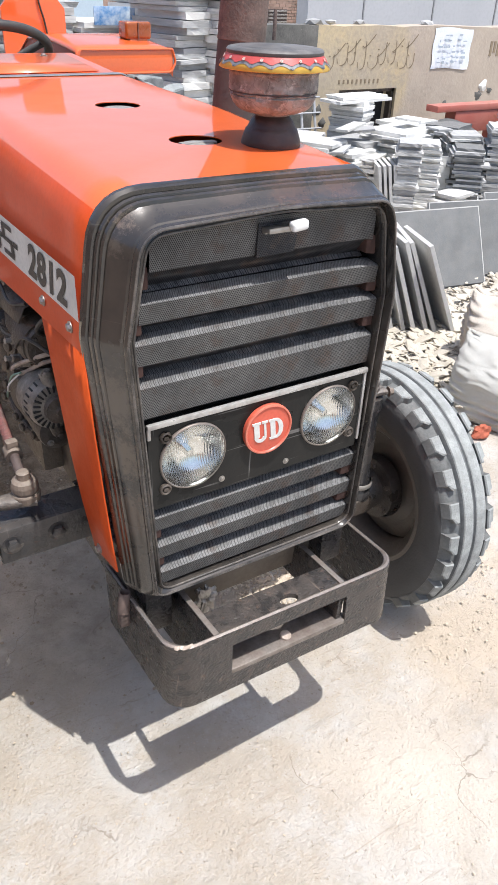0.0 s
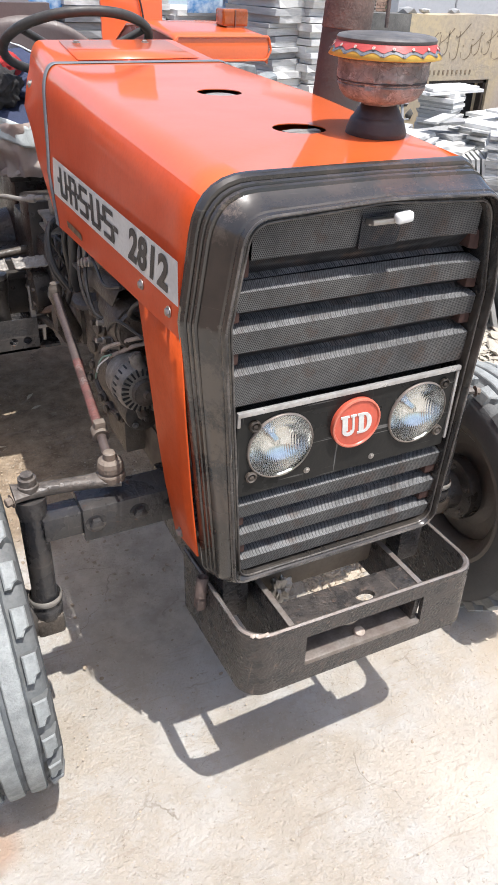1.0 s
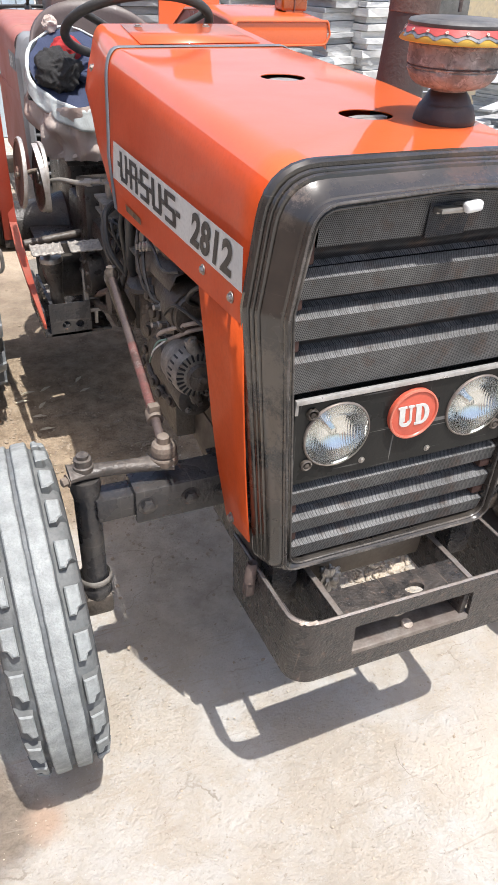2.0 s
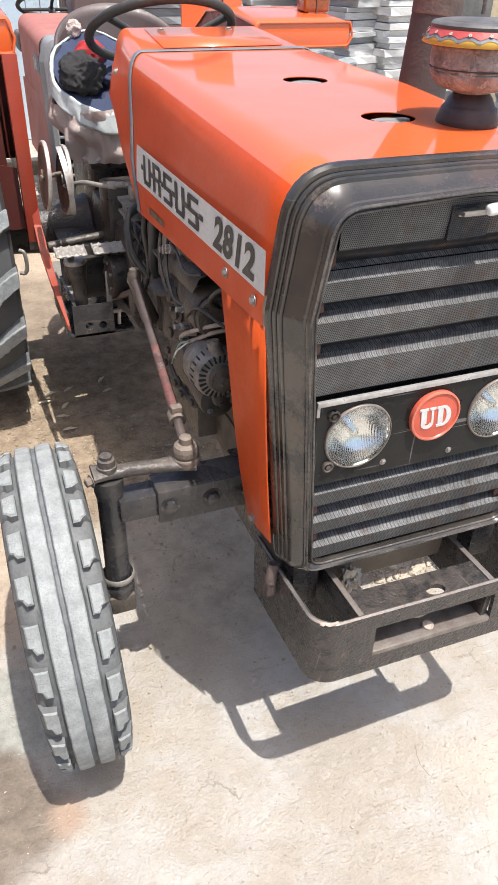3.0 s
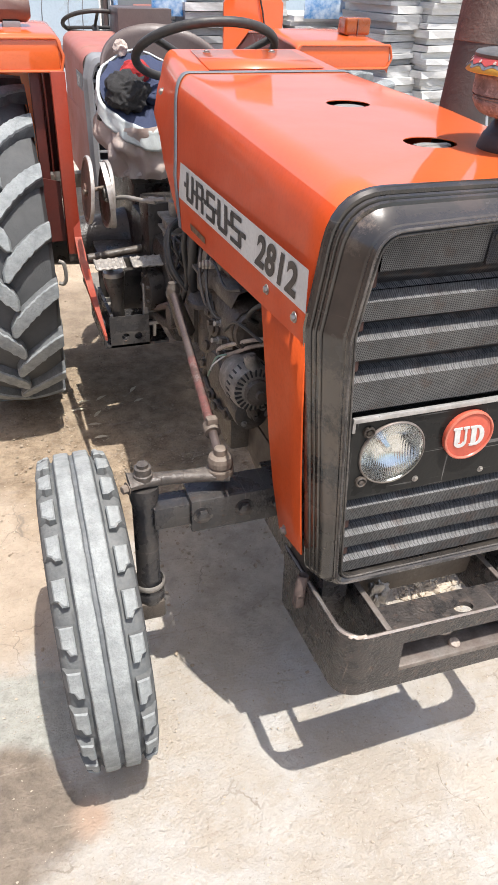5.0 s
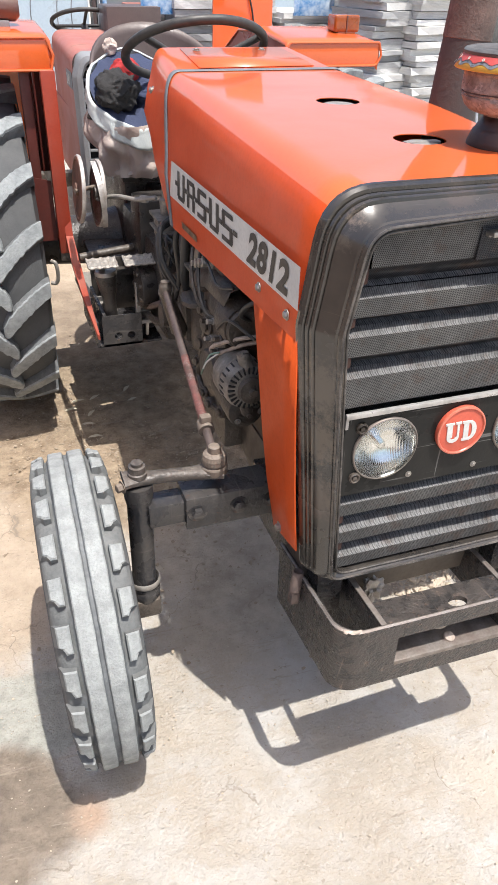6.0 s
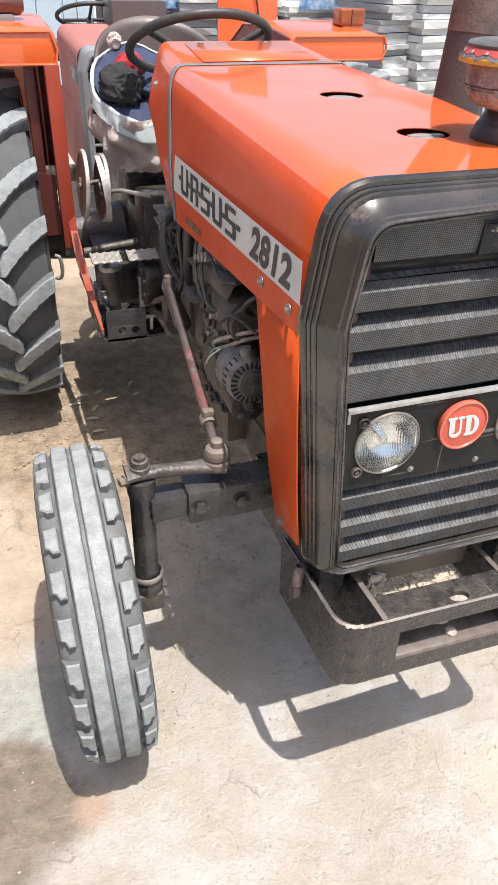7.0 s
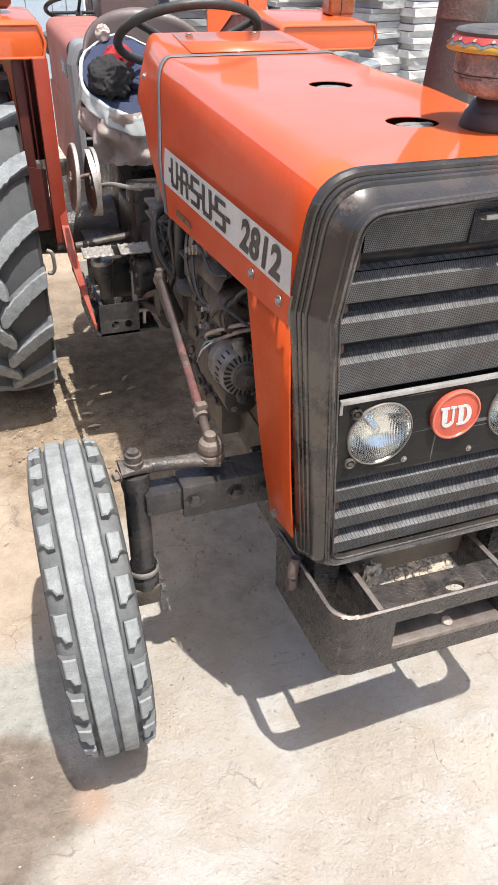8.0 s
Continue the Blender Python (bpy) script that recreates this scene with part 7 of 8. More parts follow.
def crumpled(at, size, seed, depth=0.35, sub=5):
    """A heap of cloth with sharp folds."""
    bm = bmesh.new()
    bmesh.ops.create_icosphere(bm, subdivisions=sub, radius=1)
    for v in bm.verts:
        q = v.co * 1.25 + Vector((seed * 3.1, seed, -seed))
        fold = 1 - 2 * abs(noise.noise(q)) + 0.6 * (1 - 2 * abs(noise.noise(q * 2.3)))
        v.co *= 0.82 + depth * 0.5 * fold
    bmesh.ops.scale(bm, vec=size, verts=bm.verts)
    bmesh.ops.translate(bm, vec=at, verts=bm.verts)
    return bm


part("cloth_rim", cloth_roll(), WHITE_CLOTH, bag, "white cloth turned out over the rim", smooth=80, thick=0.002)
part("clothes", mouth_fill(), NAVY, bag, "folded navy clothes filling the mouth", smooth=80)
part("clothes", crumpled((BAG.x - 0.066, BAG.y - 0.035, 1.185), (0.070, 0.066, 0.058), 9, 0.55), BLACK_CLOTH, bag, "crumpled black cloth", smooth=80)
part("clothes", crumpled((BAG.x + 0.05, BAG.y - 0.01, 1.175), (0.07, 0.075, 0.035), 4, 0.25), NAVY, bag, "blue cloth", smooth=80)
part("clothes", crumpled((BAG.x - 0.012, BAG.y + 0.06, 1.235), (0.055, 0.035, 0.042), 7, 0.25), RED_CLOTH, bag, "red cloth", smooth=80)
part("cloth_tuft", crumpled((BAG.x - 0.050, BAG.y + 0.125, 1.300), (0.022, 0.016, 0.024), 12, 0.5, 4), PINK_SACK, bag)
part("bag_stand", box(BAG.x - 0.07, BAG.x + 0.07, BAG.y - 0.06, BAG.y + 0.06, 0.90, 0.945, 0.01), OIL_BLACK, tractor)

# ---- second tractor behind ----
T2 = Vector((0.115, 3.35, 0))
red = thing("tractor", (T2.x, T2.y + 0.9, 0), "faded red farm tractor with grey grille shell, parked behind", "tractor")


def red_section(y, w, top, low):
    pts = [(-w, low), (-w, top - 0.07)] + [(-w + 0.06 - 0.06 * math.cos(a), top - 0.06 + 0.06 * math.sin(a)) for a in (math.pi / 2 * k / 6 for k in range(7))]
    pts += [(-x, z) for x, z in pts[::-1]]
    return [(T2.x + x, T2.y + y, z) for x, z in pts]


part("bonnet", sheet([red_section(0.05, 0.275, 1.135, 0.80), red_section(0.5, 0.27, 1.15, 0.80), red_section(1.0, 0.26, 1.16, 0.82), red_section(1.02, 0.2, 1.10, 0.82)]), FADED_RED, red, "faded red bonnet", smooth=50)
for hand in (-1, 1):
    part("bonnet_skirt", box(T2.x + hand * 0.267 - 0.005, T2.x + hand * 0.267 + 0.005, T2.y + 0.05, T2.y + 1.0, 0.42, 0.82), FADED_RED, red)


def ring2(y, o):
    return [(T2.x + a, T2.y + y, b) for a, b in rounded([(-0.235 - o, 0.40, 0.03), (-0.245 - o, 1.02, 0.03), (-0.215 - o, 1.10 + o, 0.05), (0.215 + o, 1.10 + o, 0.05), (0.245 + o, 1.02, 0.03), (0.235 + o, 0.40, 0.03)], 5)]


part("grille_shell", sheet([ring2(0.08, -0.012), ring2(-0.01, -0.01), ring2(-0.02, 0.0), ring2(-0.012, 0.02), ring2(0.02, 0.034), ring2(0.06, 0.036)], closed=True), GREY_PAINT, red, "grey grille shell")
part("grille_backing", box(T2.x - 0.23, T2.x + 0.23, T2.y + 0.05, T2.y + 0.07, 0.41, 1.09), DARK, red)
for k in range(13):
    part("grille_bar", box(T2.x - 0.232, T2.x + 0.232, T2.y + 0.01, T2.y + 0.05, 0.45 + 0.05 * k, 0.462 + 0.05 * k, 0.003), GREY_PAINT, red)
plate2 = part("number_plate_decal", box(T2.x - 0.2795, T2.x - 0.2775, T2.y + 0.09, T2.y + 0.30, 0.95, 1.03), GREY_PAINT, red, "grey decal with number 240")
text = bpy.data.curves.new("digits", "FONT")
text.body, text.size, text.offset = "240", 0.075, 0.002
text_ob = bpy.data.objects.new("digits", text)
scene.collection.objects.link(text_ob)
bpy.context.view_layer.update()
data = bpy.data.meshes.new_from_object(text_ob.evaluated_get(bpy.context.evaluated_depsgraph_get()))
bpy.data.objects.remove(text_ob)
bm = bmesh.new()
bm.from_mesh(data)
for v in bm.verts:
    v.co = Vector((T2.x - 0.281, T2.y + 0.27 - v.co.x, 0.962 + v.co.y))
part("digits", bm, DECAL, plate2, "pale number 240")
part("engine_block", box(T2.x - 0.15, T2.x + 0.15, T2.y + 0.3, T2.y + 1.9, 0.45, 0.85, 0.03), GREASE, red)
part("axle_beam", box(T2.x - 0.55, T2.x + 0.55, T2.y + 0.22, T2.y + 0.30, 0.42, 0.50, 0.008), GREASE, red)
for hand in (-1, 1):
    c = (T2.x + hand * 0.62, T2.y + 0.26, 0.345)
    w2 = part("front_wheel", tyre_front(c), [RUBBER, TREAD, LUG_SIDE, SHOULDER], red, "ribbed front tyre")
    add_front_tread(w2, c)
    steel_wheel(w2, c, hand, 0.200, 0.125, 0.02)
    c = (T2.x + hand * 0.72, T2.y + 1.95, 0.60)
    w2 = part("rear_wheel", tyre_rear(c), RUBBER, red, "large lugged rear tyre")
    add_rear_tread(w2, c)
    steel_wheel(w2, c, hand, 0.345, 0.22, 0.03)
    part("fender", box(T2.x + hand * 0.70 - 0.22, T2.x + hand * 0.70 + 0.22, T2.y + 1.4, T2.y + 2.5, 1.215, 1.235, 0.008), FADED_RED, red)
    part("fender_side", prism([(T2.y + 1.4, 0.9), (T2.y + 1.4, 1.22), (T2.y + 2.5, 1.22), (T2.y + 2.5, 0.9)], "x", T2.x + hand * 0.48 - 0.004, T2.x + hand * 0.48 + 0.004), FADED_RED, red)
SW2 = Matrix.Translation((T2.x - 0.02, T2.y + 1.25, 1.19)) @ Matrix.Rotation(radians(-22), 4, "X")
wheel2 = part("steering_wheel", tube([SW2 @ Vector((0.2 * math.cos(a), 0.2 * math.sin(a), 0)) for a in (2 * math.pi * k / 48 for k in range(49))], 0.013, 10, caps=False), HOSE, red, "black steering wheel")
for a in (0.5, 2.6, 4.71):
    part("spoke", tube([SW2 @ Vector((0, 0, -0.03)), SW2 @ Vector((0.19 * math.cos(a), 0.19 * math.sin(a), 0))], 0.010, 8), HOSE, wheel2)
part("column", tube([SW2 @ Vector((0, 0, -0.03)), (T2.x, T2.y + 1.0, 1.05)], 0.022, 10), HOSE, red)
part("seat", box(T2.x - 0.2, T2.x + 0.2, T2.y + 1.7, T2.y + 2.0, 0.86, 1.0, 0.05), SEAT, red)


# ---- slabs ----
def slab_mesh(name, mat):
    bm = box(-0.5, 0.5, -0.5, 0.5, -0.5, 0.5)
    # sawn faces with broken, uneven edges
    bmesh.ops.subdivide_edges(bm, edges=[e for e in bm.edges if abs(e.verts[0].co.z - e.verts[1].co.z) < 1e-6], cuts=3)
    for v in bm.verts:
        bite = 0.03 if random.random() < 0.12 else 0.0
        v.co.x -= math.copysign(bite, v.co.x) * (abs(v.co.x) > 0.49)
        v.co.y -= math.copysign(bite, v.co.y) * (abs(v.co.y) > 0.49)
        v.co += Vector((random.uniform(-1, 1) * 0.010, random.uniform(-1, 1) * 0.010, random.uniform(-1, 1) * 0.022))
    return link_mesh(name, bm, mat, 0)


SLABS = {key: [slab_mesh("slab", m) for _ in range(6)] for key, m in (("grey", SLAB_GREY), ("pale", SLAB_PALE), ("dark", SLAB_DARK), ("edge", SLAB_EDGE))}


def slab_stack(x, y, wide, deep, top, thick, tones, label, turn=0.0, loose=0.02, base=0.0, lean=0.0):
    st = thing("slab_stack", (x, y, base), label, "slab stack", "stacks of stone slabs")
    z, k = base, 0
    while z < top:
        t = thick * random.uniform(0.7, 1.3)
        odd = random.random() < 0.18
        tone = tones[k % len(tones)] if random.random() < 0.7 else random.choice(tones)
        ob = new("slab", random.choice(SLABS[tone]))
        ob.parent = st
        ob.location = (random.uniform(-1, 1) * loose + lean * (z - base), random.uniform(-1, 1) * loose, z + t / 2 - base)
        ob.rotation_euler = (random.uniform(-1, 1) * 0.010, random.uniform(-1, 1) * 0.010, turn + random.uniform(-1, 1) * loose * 1.2)
        ob.scale = (wide * random.uniform(0.92, 1.05) * (1.18 if odd else 1.0), deep * random.uniform(0.94, 1.04), t * 0.93)
        z += t
        k += 1
    return st


GREY_LABEL, PALE_LABEL = "uneven stack of grey stone slabs by the wall", "uneven stack of pale cut stone slabs by the wall"
slab_stack(1.70, 3.70, 0.26, 0.45, 1.72, 0.034, ["pale", "pale", "grey", "edge"], PALE_LABEL, 0.25, 0.025)
slab_stack(1.97, 3.66, 0.30, 0.45, 1.66, 0.036, ["edge", "pale", "pale"], PALE_LABEL, 0.2, 0.03)
slab_stack(1.80, 4.30, 0.34, 0.5, 1.62, 0.036, ["pale", "edge"], PALE_LABEL, 0.1, 0.03)
slab_stack(1.46, 4.35, 0.36, 0.45, 1.255, 0.036, ["pale", "pale", "edge"], PALE_LABEL, 0.05, 0.02)
slab_stack(1.08, 4.45, 0.40, 0.45, 1.36, 0.036, ["pale", "pale", "grey"], PALE_LABEL, 0.0, 0.02)
slab_stack(0.72, 4.45, 0.30, 0.45, 1.45, 0.05, ["grey", "grey", "pale"], GREY_LABEL, 0.05, 0.025)
slab_stack(3.70, 4.35, 0.26, 0.30, 0.70, 0.030, ["pale", "grey", "pale"], PALE_LABEL, 0.5, 0.015)
slab_stack(3.72, 4.33, 0.55, 0.22, 0.735, 0.03, ["pale"], "long pale slab lying across a stack", 0.12, 0.0, base=0.705)
slab_stack(3.02, 3.95, 0.30, 0.40, 0.50, 0.028, ["grey", "pale"], GREY_LABEL, 0.5, 0.04)
slab_stack(3.30, 3.85, 0.42, 0.36, 0.42, 0.028, ["pale", "grey", "edge"], GREY_LABEL, 0.35, 0.04)
slab_stack(3.55, 4.02, 0.50, 0.35, 0.48, 0.026, ["grey", "pale", "edge"], GREY_LABEL, 0.3, 0.05)
slab_stack(3.80, 3.85, 0.45, 0.38, 0.545, 0.024, ["pale", "edge", "pale"], PALE_LABEL, 0.3, 0.05)
slab_stack(4.15, 4.15, 0.45, 0.35, 0.55, 0.024, ["pale", "grey"], PALE_LABEL, 0.2, 0.05)
slab_stack(3.53, 3.42, 0.175, 0.26, 0.555, 0.022, ["grey", "grey", "pale"], GREY_LABEL, -0.72, 0.012)
slab_stack(3.76, 3.44, 0.17, 0.26, 0.53, 0.019, ["pale", "edge"], PALE_LABEL, -0.70, 0.016)
slab_stack(4.14, 3.38, 0.23, 0.26, 0.47, 0.020, ["grey", "grey", "dark"], GREY_LABEL, -0.70, 0.03)
slab_stack(4.33, 3.66, 0.26, 0.30, 0.52, 0.022, ["grey", "grey", "pale"], GREY_LABEL, -0.6, 0.03)
slab_stack(4.48, 3.34, 0.26, 0.30, 0.62, 0.021, ["grey"], GREY_LABEL, -0.72, 0.016)
slab_stack(4.98, 3.50, 0.34, 0.32, 0.64, 0.026, ["grey", "pale"], GREY_LABEL, 0.1, 0.02)
slab_stack(3.42, 3.78, 0.36, 0.30, 0.40, 0.03, ["pale", "grey", "edge"], PALE_LABEL, 0.6, 0.05)
slab_stack(3.95, 4.05, 0.42, 0.30, 0.50, 0.028, ["pale", "edge", "pale"], PALE_LABEL, -0.15, 0.06)
slab_stack(3.15, 4.25, 0.40, 0.30, 0.46, 0.028, ["grey", "pale"], GREY_LABEL, 0.7, 0.05)
slab_stack(4.45, 3.95, 0.34, 0.30, 0.52, 0.030, ["grey", "pale", "dark"], GREY_LABEL, 0.4, 0.04)
slab_stack(3.92, 3.28, 0.26, 0.20, 0.16, 0.028, ["pale", "edge"], PALE_LABEL, 0.2, 0.04)
slab_stack(5.4, 3.9, 0.4, 0.35, 0.6, 0.030, ["pale", "grey"], PALE_LABEL, 0.1, 0.02)


def leaning(name, foot, wide, high, thick, yaw, back, tone, label, group):
    """A slab on its edge: foot is the middle of its lower edge, back the lean in degrees."""
    m = Matrix.Translation(foot) @ Matrix.Rotation(radians(yaw), 4, "Z") @ Matrix.Rotation(radians(-back), 4, "X")
    bm = moved(box(-wide / 2, wide / 2, -thick / 2, thick / 2, 0.0, high, 0.003, 1), m)
    rim = moved(join(box(-wide / 2 - 0.001, -wide / 2 + 0.004, -thick / 2 - 0.001, thick / 2 + 0.001, 0.002, high + 0.001), box(wide / 2 - 0.004, wide / 2 + 0.001, -thick / 2 - 0.001, thick / 2 + 0.001, 0.002, high + 0.001),
                     box(-wide / 2, wide / 2, -thick / 2 - 0.001, thick / 2 + 0.001, high - 0.004, high + 0.002)), m)
    low = min(v.co.z for v in bm.verts)
    base = thing(name, (foot[0], foot[1], 0.0), label, "stone slab", group)
    part("face", bm, SLABS[tone][0].materials[0], base)
    part("cut_edge", rim, SLAB_EDGE_DULL, base, "pale cut edge")
    return base


for k in range(9):
    x = 1.80 + 0.052 * k
    leaning("leaning_slab", (x, 1.90 - 0.035 * k + random.uniform(-0.02, 0.02), 0.004), 0.34, 0.51 + random.uniform(-0.04, 0.05), 0.018, 66 + random.uniform(-4, 4), 14 + 1.2 * k, "pale" if k % 3 else "grey", "thin grey slab leaning in a row with others", "leaning slabs")
for k in range(3):
    leaning("large_slab", (2.58 + 0.52 * k, 2.08 + 0.03 * k, 0.004), 0.78, 0.46, 0.02, -10 - 3 * k, 26, "dark", "large dark grey slab leaning back", "large leaning slabs")
for k in range(5):
    leaning("leaning_slab", (3.36 + 0.05 * k, 3.48, 0.004), 0.3, 0.40, 0.02, 60, 10, "grey" if k % 2 else "pale", "thin slab leaning against a stack", "leaning slabs")


leaning("leaning_slab", (3.93, 3.46, 0.004), 0.16, 0.40, 0.02, -42, 6, "pale", "white slab on edge between stacks", "leaning slabs")
for k in range(7):
    solo("loose_slab", moved(box(-0.12, 0.12, -0.06, 0.06, -0.009, 0.009, 0.002, 1), Matrix.Translation((3.10 + 0.17 * k, 3.72 + 0.10 * (k % 3), 0.47 + 0.045 * ((k * 7) % 4))) @ Euler((random.uniform(-0.15, 0.15), random.uniform(-0.2, 0.2), random.uniform(-0.6, 0.9))).to_matrix().to_4x4()), SLAB_PALE if k % 2 else SLAB_GREY, "broken flat slab piece lying on the stacks", "stone slab", "loose slab pieces", smooth=0)


# ---- white sacks ----
def filled_sack(at, wide, deep, high, seed, label, ears=True):
    n, m = 90, 84
    rows = []
    for j in range(m + 1):
        v = j / m
        row = []
        for k in range(n):
            a = 2 * math.pi * k / n
            ca, sa = math.cos(a), math.sin(a)
            sq = (abs(ca) ** 4 + abs(sa) ** 4) ** (-1 / 4)
            r = 0.95 + 0.08 * math.sin(v * math.pi)
            squeeze = 1 - 0.86 * (max(0, v - 0.55) / 0.45) ** 1.6
            if v < 0.08:
                r *= 0.9 + 0.1 * v / 0.08
            wr = 0.075 * math.sin(v * 62 + 3 * noise.noise(Vector((ca * 1.5, sa * 1.5, seed)))) * max(0.0, noise.noise(Vector((ca * 2, sa * 2, v * 3 + seed))) + 0.2)
            wr += 0.045 * (1 - 2.6 * abs(noise.noise(Vector((ca * 2.2, sa * 2.2, v * 5 + seed * 3))))) * (0.35 + 0.65 * v) + 0.02 * (1 - 2.6 * abs(noise.noise(Vector((ca * 6, sa * 6, v * 9 + seed)))))
            wr += 0.016 * math.sin(v * 118 + 9 * noise.noise(Vector((ca * 2.2, sa * 2.2, v * 2 + seed)))) * max(0.0, 0.2 + 1.4 * noise.noise(Vector((ca * 3, sa * 3, v * 4 + seed * 2)))) * (v < 0.8)
            z = high * v + (0.035 * abs(ca) ** 5 * max(0, v - 0.62) / 0.38 if ears else 0)
            row.append((at[0] + wide / 2 * (r * sq + wr) * ca, at[1] + deep / 2 * (r * sq * squeeze + wr) * sa, at[2] + z + 0.01 * noise.noise(Vector((ca * 3, sa * 3, v * 6 + seed)))))
        rows.append(row)
    return sheet(rows, closed=True, caps=True)


def standing_sack(at, wide, deep, high, seed, label, turn=0.0, cloth=SACK):
    sack = thing("sack", at, label, "sack", "white sacks")
    m = Matrix.Translation(at) @ Matrix.Rotation(radians(turn), 4, "Z") @ Matrix.Translation(-Vector(at))
    part("cloth", moved(filled_sack(at, wide, deep, high, seed, ""), m), cloth, sack, smooth=80)
    seam = tube([(at[0] + wide * 0.47 * u, at[1], at[2] + high * 0.995 + 0.032 * abs(u) ** 4 + 0.006 * math.sin(u * 9 + seed)) for u in (k / 10 - 1 for k in range(21))], 0.006, 6)
    part("seam", moved(seam, m), cloth, sack, "rolled top seam")
    return sack


TAN_SACK = material("dusty_tan_sack", (0.58, 0.525, 0.455), (0.42, 0.365, 0.30), rough=0.85, scale=7, fine=260, bump=0.4, amount=0.9)
standing_sack((1.735, 0.82, 0.0), 0.36, 0.25, 0.32, 2.0, "full white woven sack standing on the ground", -72)
standing_sack((2.10, 1.14, 0.0), 0.34, 0.26, 0.36, 5.0, "dusty pinkish woven sack slumped behind another", -40, TAN_SACK)
standing_sack((2.25, 0.75, 0.0), 0.36, 0.28, 0.40, 8.0, "full white woven sack beside the others", -60)
solo("clod", blob((1.575, 0.735, 0.018), (0.04, 0.03, 0.028), 0.6, 3, 3), TERRACOTTA, "crumbled red earth clod at the foot of a sack", "clod", smooth=0)

# ---- the ochre wall ----
WALL_Y, WALL_TOP, WALL_LEFT = 4.86, 1.225, 3.665
wall = thing("wall_yard", (6, WALL_Y, 0), "low ochre plastered yard wall with faded writing and a hatch", "wall", kind="structure")


def wall_face(x0, x1, z_top, holes, mat, name):
    """A thick wall with real openings."""
    cuts_x = sorted({x0, x1, *[h[0] for h in holes], *[h[1] for h in holes]} | {x0 + i * 0.35 for i in range(int((x1 - x0) / 0.35))})
    cuts_z = sorted({0.0, z_top, *[h[2] for h in holes], *[h[3] for h in holes], 0.3, 0.9})
    bm = bmesh.new()
    inside = lambda x, z: any(h[0] < x < h[1] and h[2] < z < h[3] for h in holes)
    grid = {}

    def at(i, j, k):
        if (i, j, k) not in grid:
            x, z = cuts_x[i], cuts_z[j]
            top = 0.018 * noise.noise(Vector((x * 2.3, 0, 1))) + 0.01 * noise.noise(Vector((x * 9, 0, 1))) if j == len(cuts_z) - 1 else 0
            grid[i, j, k] = bm.verts.new((x, WALL_Y + (0.22 if k else 0), z + top))
        return grid[i, j, k]

    nx, nz = len(cuts_x) - 1, len(cuts_z) - 1
    solid = lambda i, j: 0 <= i < nx and 0 <= j < nz and not inside((cuts_x[i] + cuts_x[i + 1]) / 2, (cuts_z[j] + cuts_z[j + 1]) / 2)
    for i in range(nx):
        for j in range(nz):
            if not solid(i, j):
                continue
            for k in (0, 1):
                bm.faces.new((at(i, j, k), at(i + 1, j, k), at(i + 1, j + 1, k), at(i, j + 1, k)))
            if not solid(i - 1, j):
                bm.faces.new((at(i, j, 0), at(i, j + 1, 0), at(i, j + 1, 1), at(i, j, 1)))
            if not solid(i + 1, j):
                bm.faces.new((at(i + 1, j, 0), at(i + 1, j + 1, 0), at(i + 1, j + 1, 1), at(i + 1, j, 1)))
            if not solid(i, j + 1):
                bm.faces.new((at(i, j + 1, 0), at(i + 1, j + 1, 0), at(i + 1, j + 1, 1), at(i, j + 1, 1)))
            if not solid(i, j - 1):
                bm.faces.new((at(i, j, 0), at(i + 1, j, 0), at(i + 1, j, 1), at(i, j, 1)))
    return part(name, bm, mat, wall, smooth=0)


HATCH = (3.95, 4.63, 0.15, 0.715)
def bare_beyond(m, edge, colour, second):
    """Paint that ends in a ragged line at x = edge, with bare stained plaster past it."""
    nodes, links = m.node_tree.nodes, m.node_tree.links
    bsdf = nodes["Principled BSDF"]
    geo, cut, rag, add, r, stain, under, x = (nodes.new("ShaderNode" + kind) for kind in ("NewGeometry", "SeparateXYZ", "TexNoise", "Math", "MapRange", "TexNoise", "Mix", "Mix"))
    links.new(geo.outputs["Position"], cut.inputs[0])
    for n, size in ((rag, 2.2), (stain, 4.5)):
        links.new(geo.outputs["Position"], n.inputs["Vector"])
        n.inputs["Scale"].default_value, n.inputs["Detail"].default_value, n.inputs["Roughness"].default_value = size, 8.0, 0.7
    add.operation = "MULTIPLY_ADD"
    links.new(rag.outputs["Fac"], add.inputs[0])
    add.inputs[1].default_value = 0.5
    links.new(cut.outputs["X"], add.inputs[2])
    r.inputs["From Min"].default_value, r.inputs["From Max"].default_value, r.inputs["To Max"].default_value = edge + 0.2, edge + 0.32, 0.85
    links.new(add.outputs[0], r.inputs["Value"])
    under.data_type = x.data_type = "RGBA"
    links.new(stain.outputs["Fac"], under.inputs["Factor"])
    under.inputs["A"].default_value, under.inputs["B"].default_value = (*colour, 1), (*second, 1)
    links.new(r.outputs["Result"], x.inputs["Factor"])
    links.new(bsdf.inputs["Base Color"].links[0].from_socket, x.inputs["A"])
    links.new(under.outputs["Result"], x.inputs["B"])
    links.new(x.outputs["Result"], bsdf.inputs["Base Color"])


bare_beyond(OCHRE, 4.70, (0.30, 0.25, 0.205), (0.52, 0.45, 0.375))
wall_face(WALL_LEFT, 14.0, WALL_TOP, [HATCH], OCHRE, "plaster")
wall_face(2.2, WALL_LEFT, WALL_TOP - 0.005, [], CEMENT, "dark_plaster")
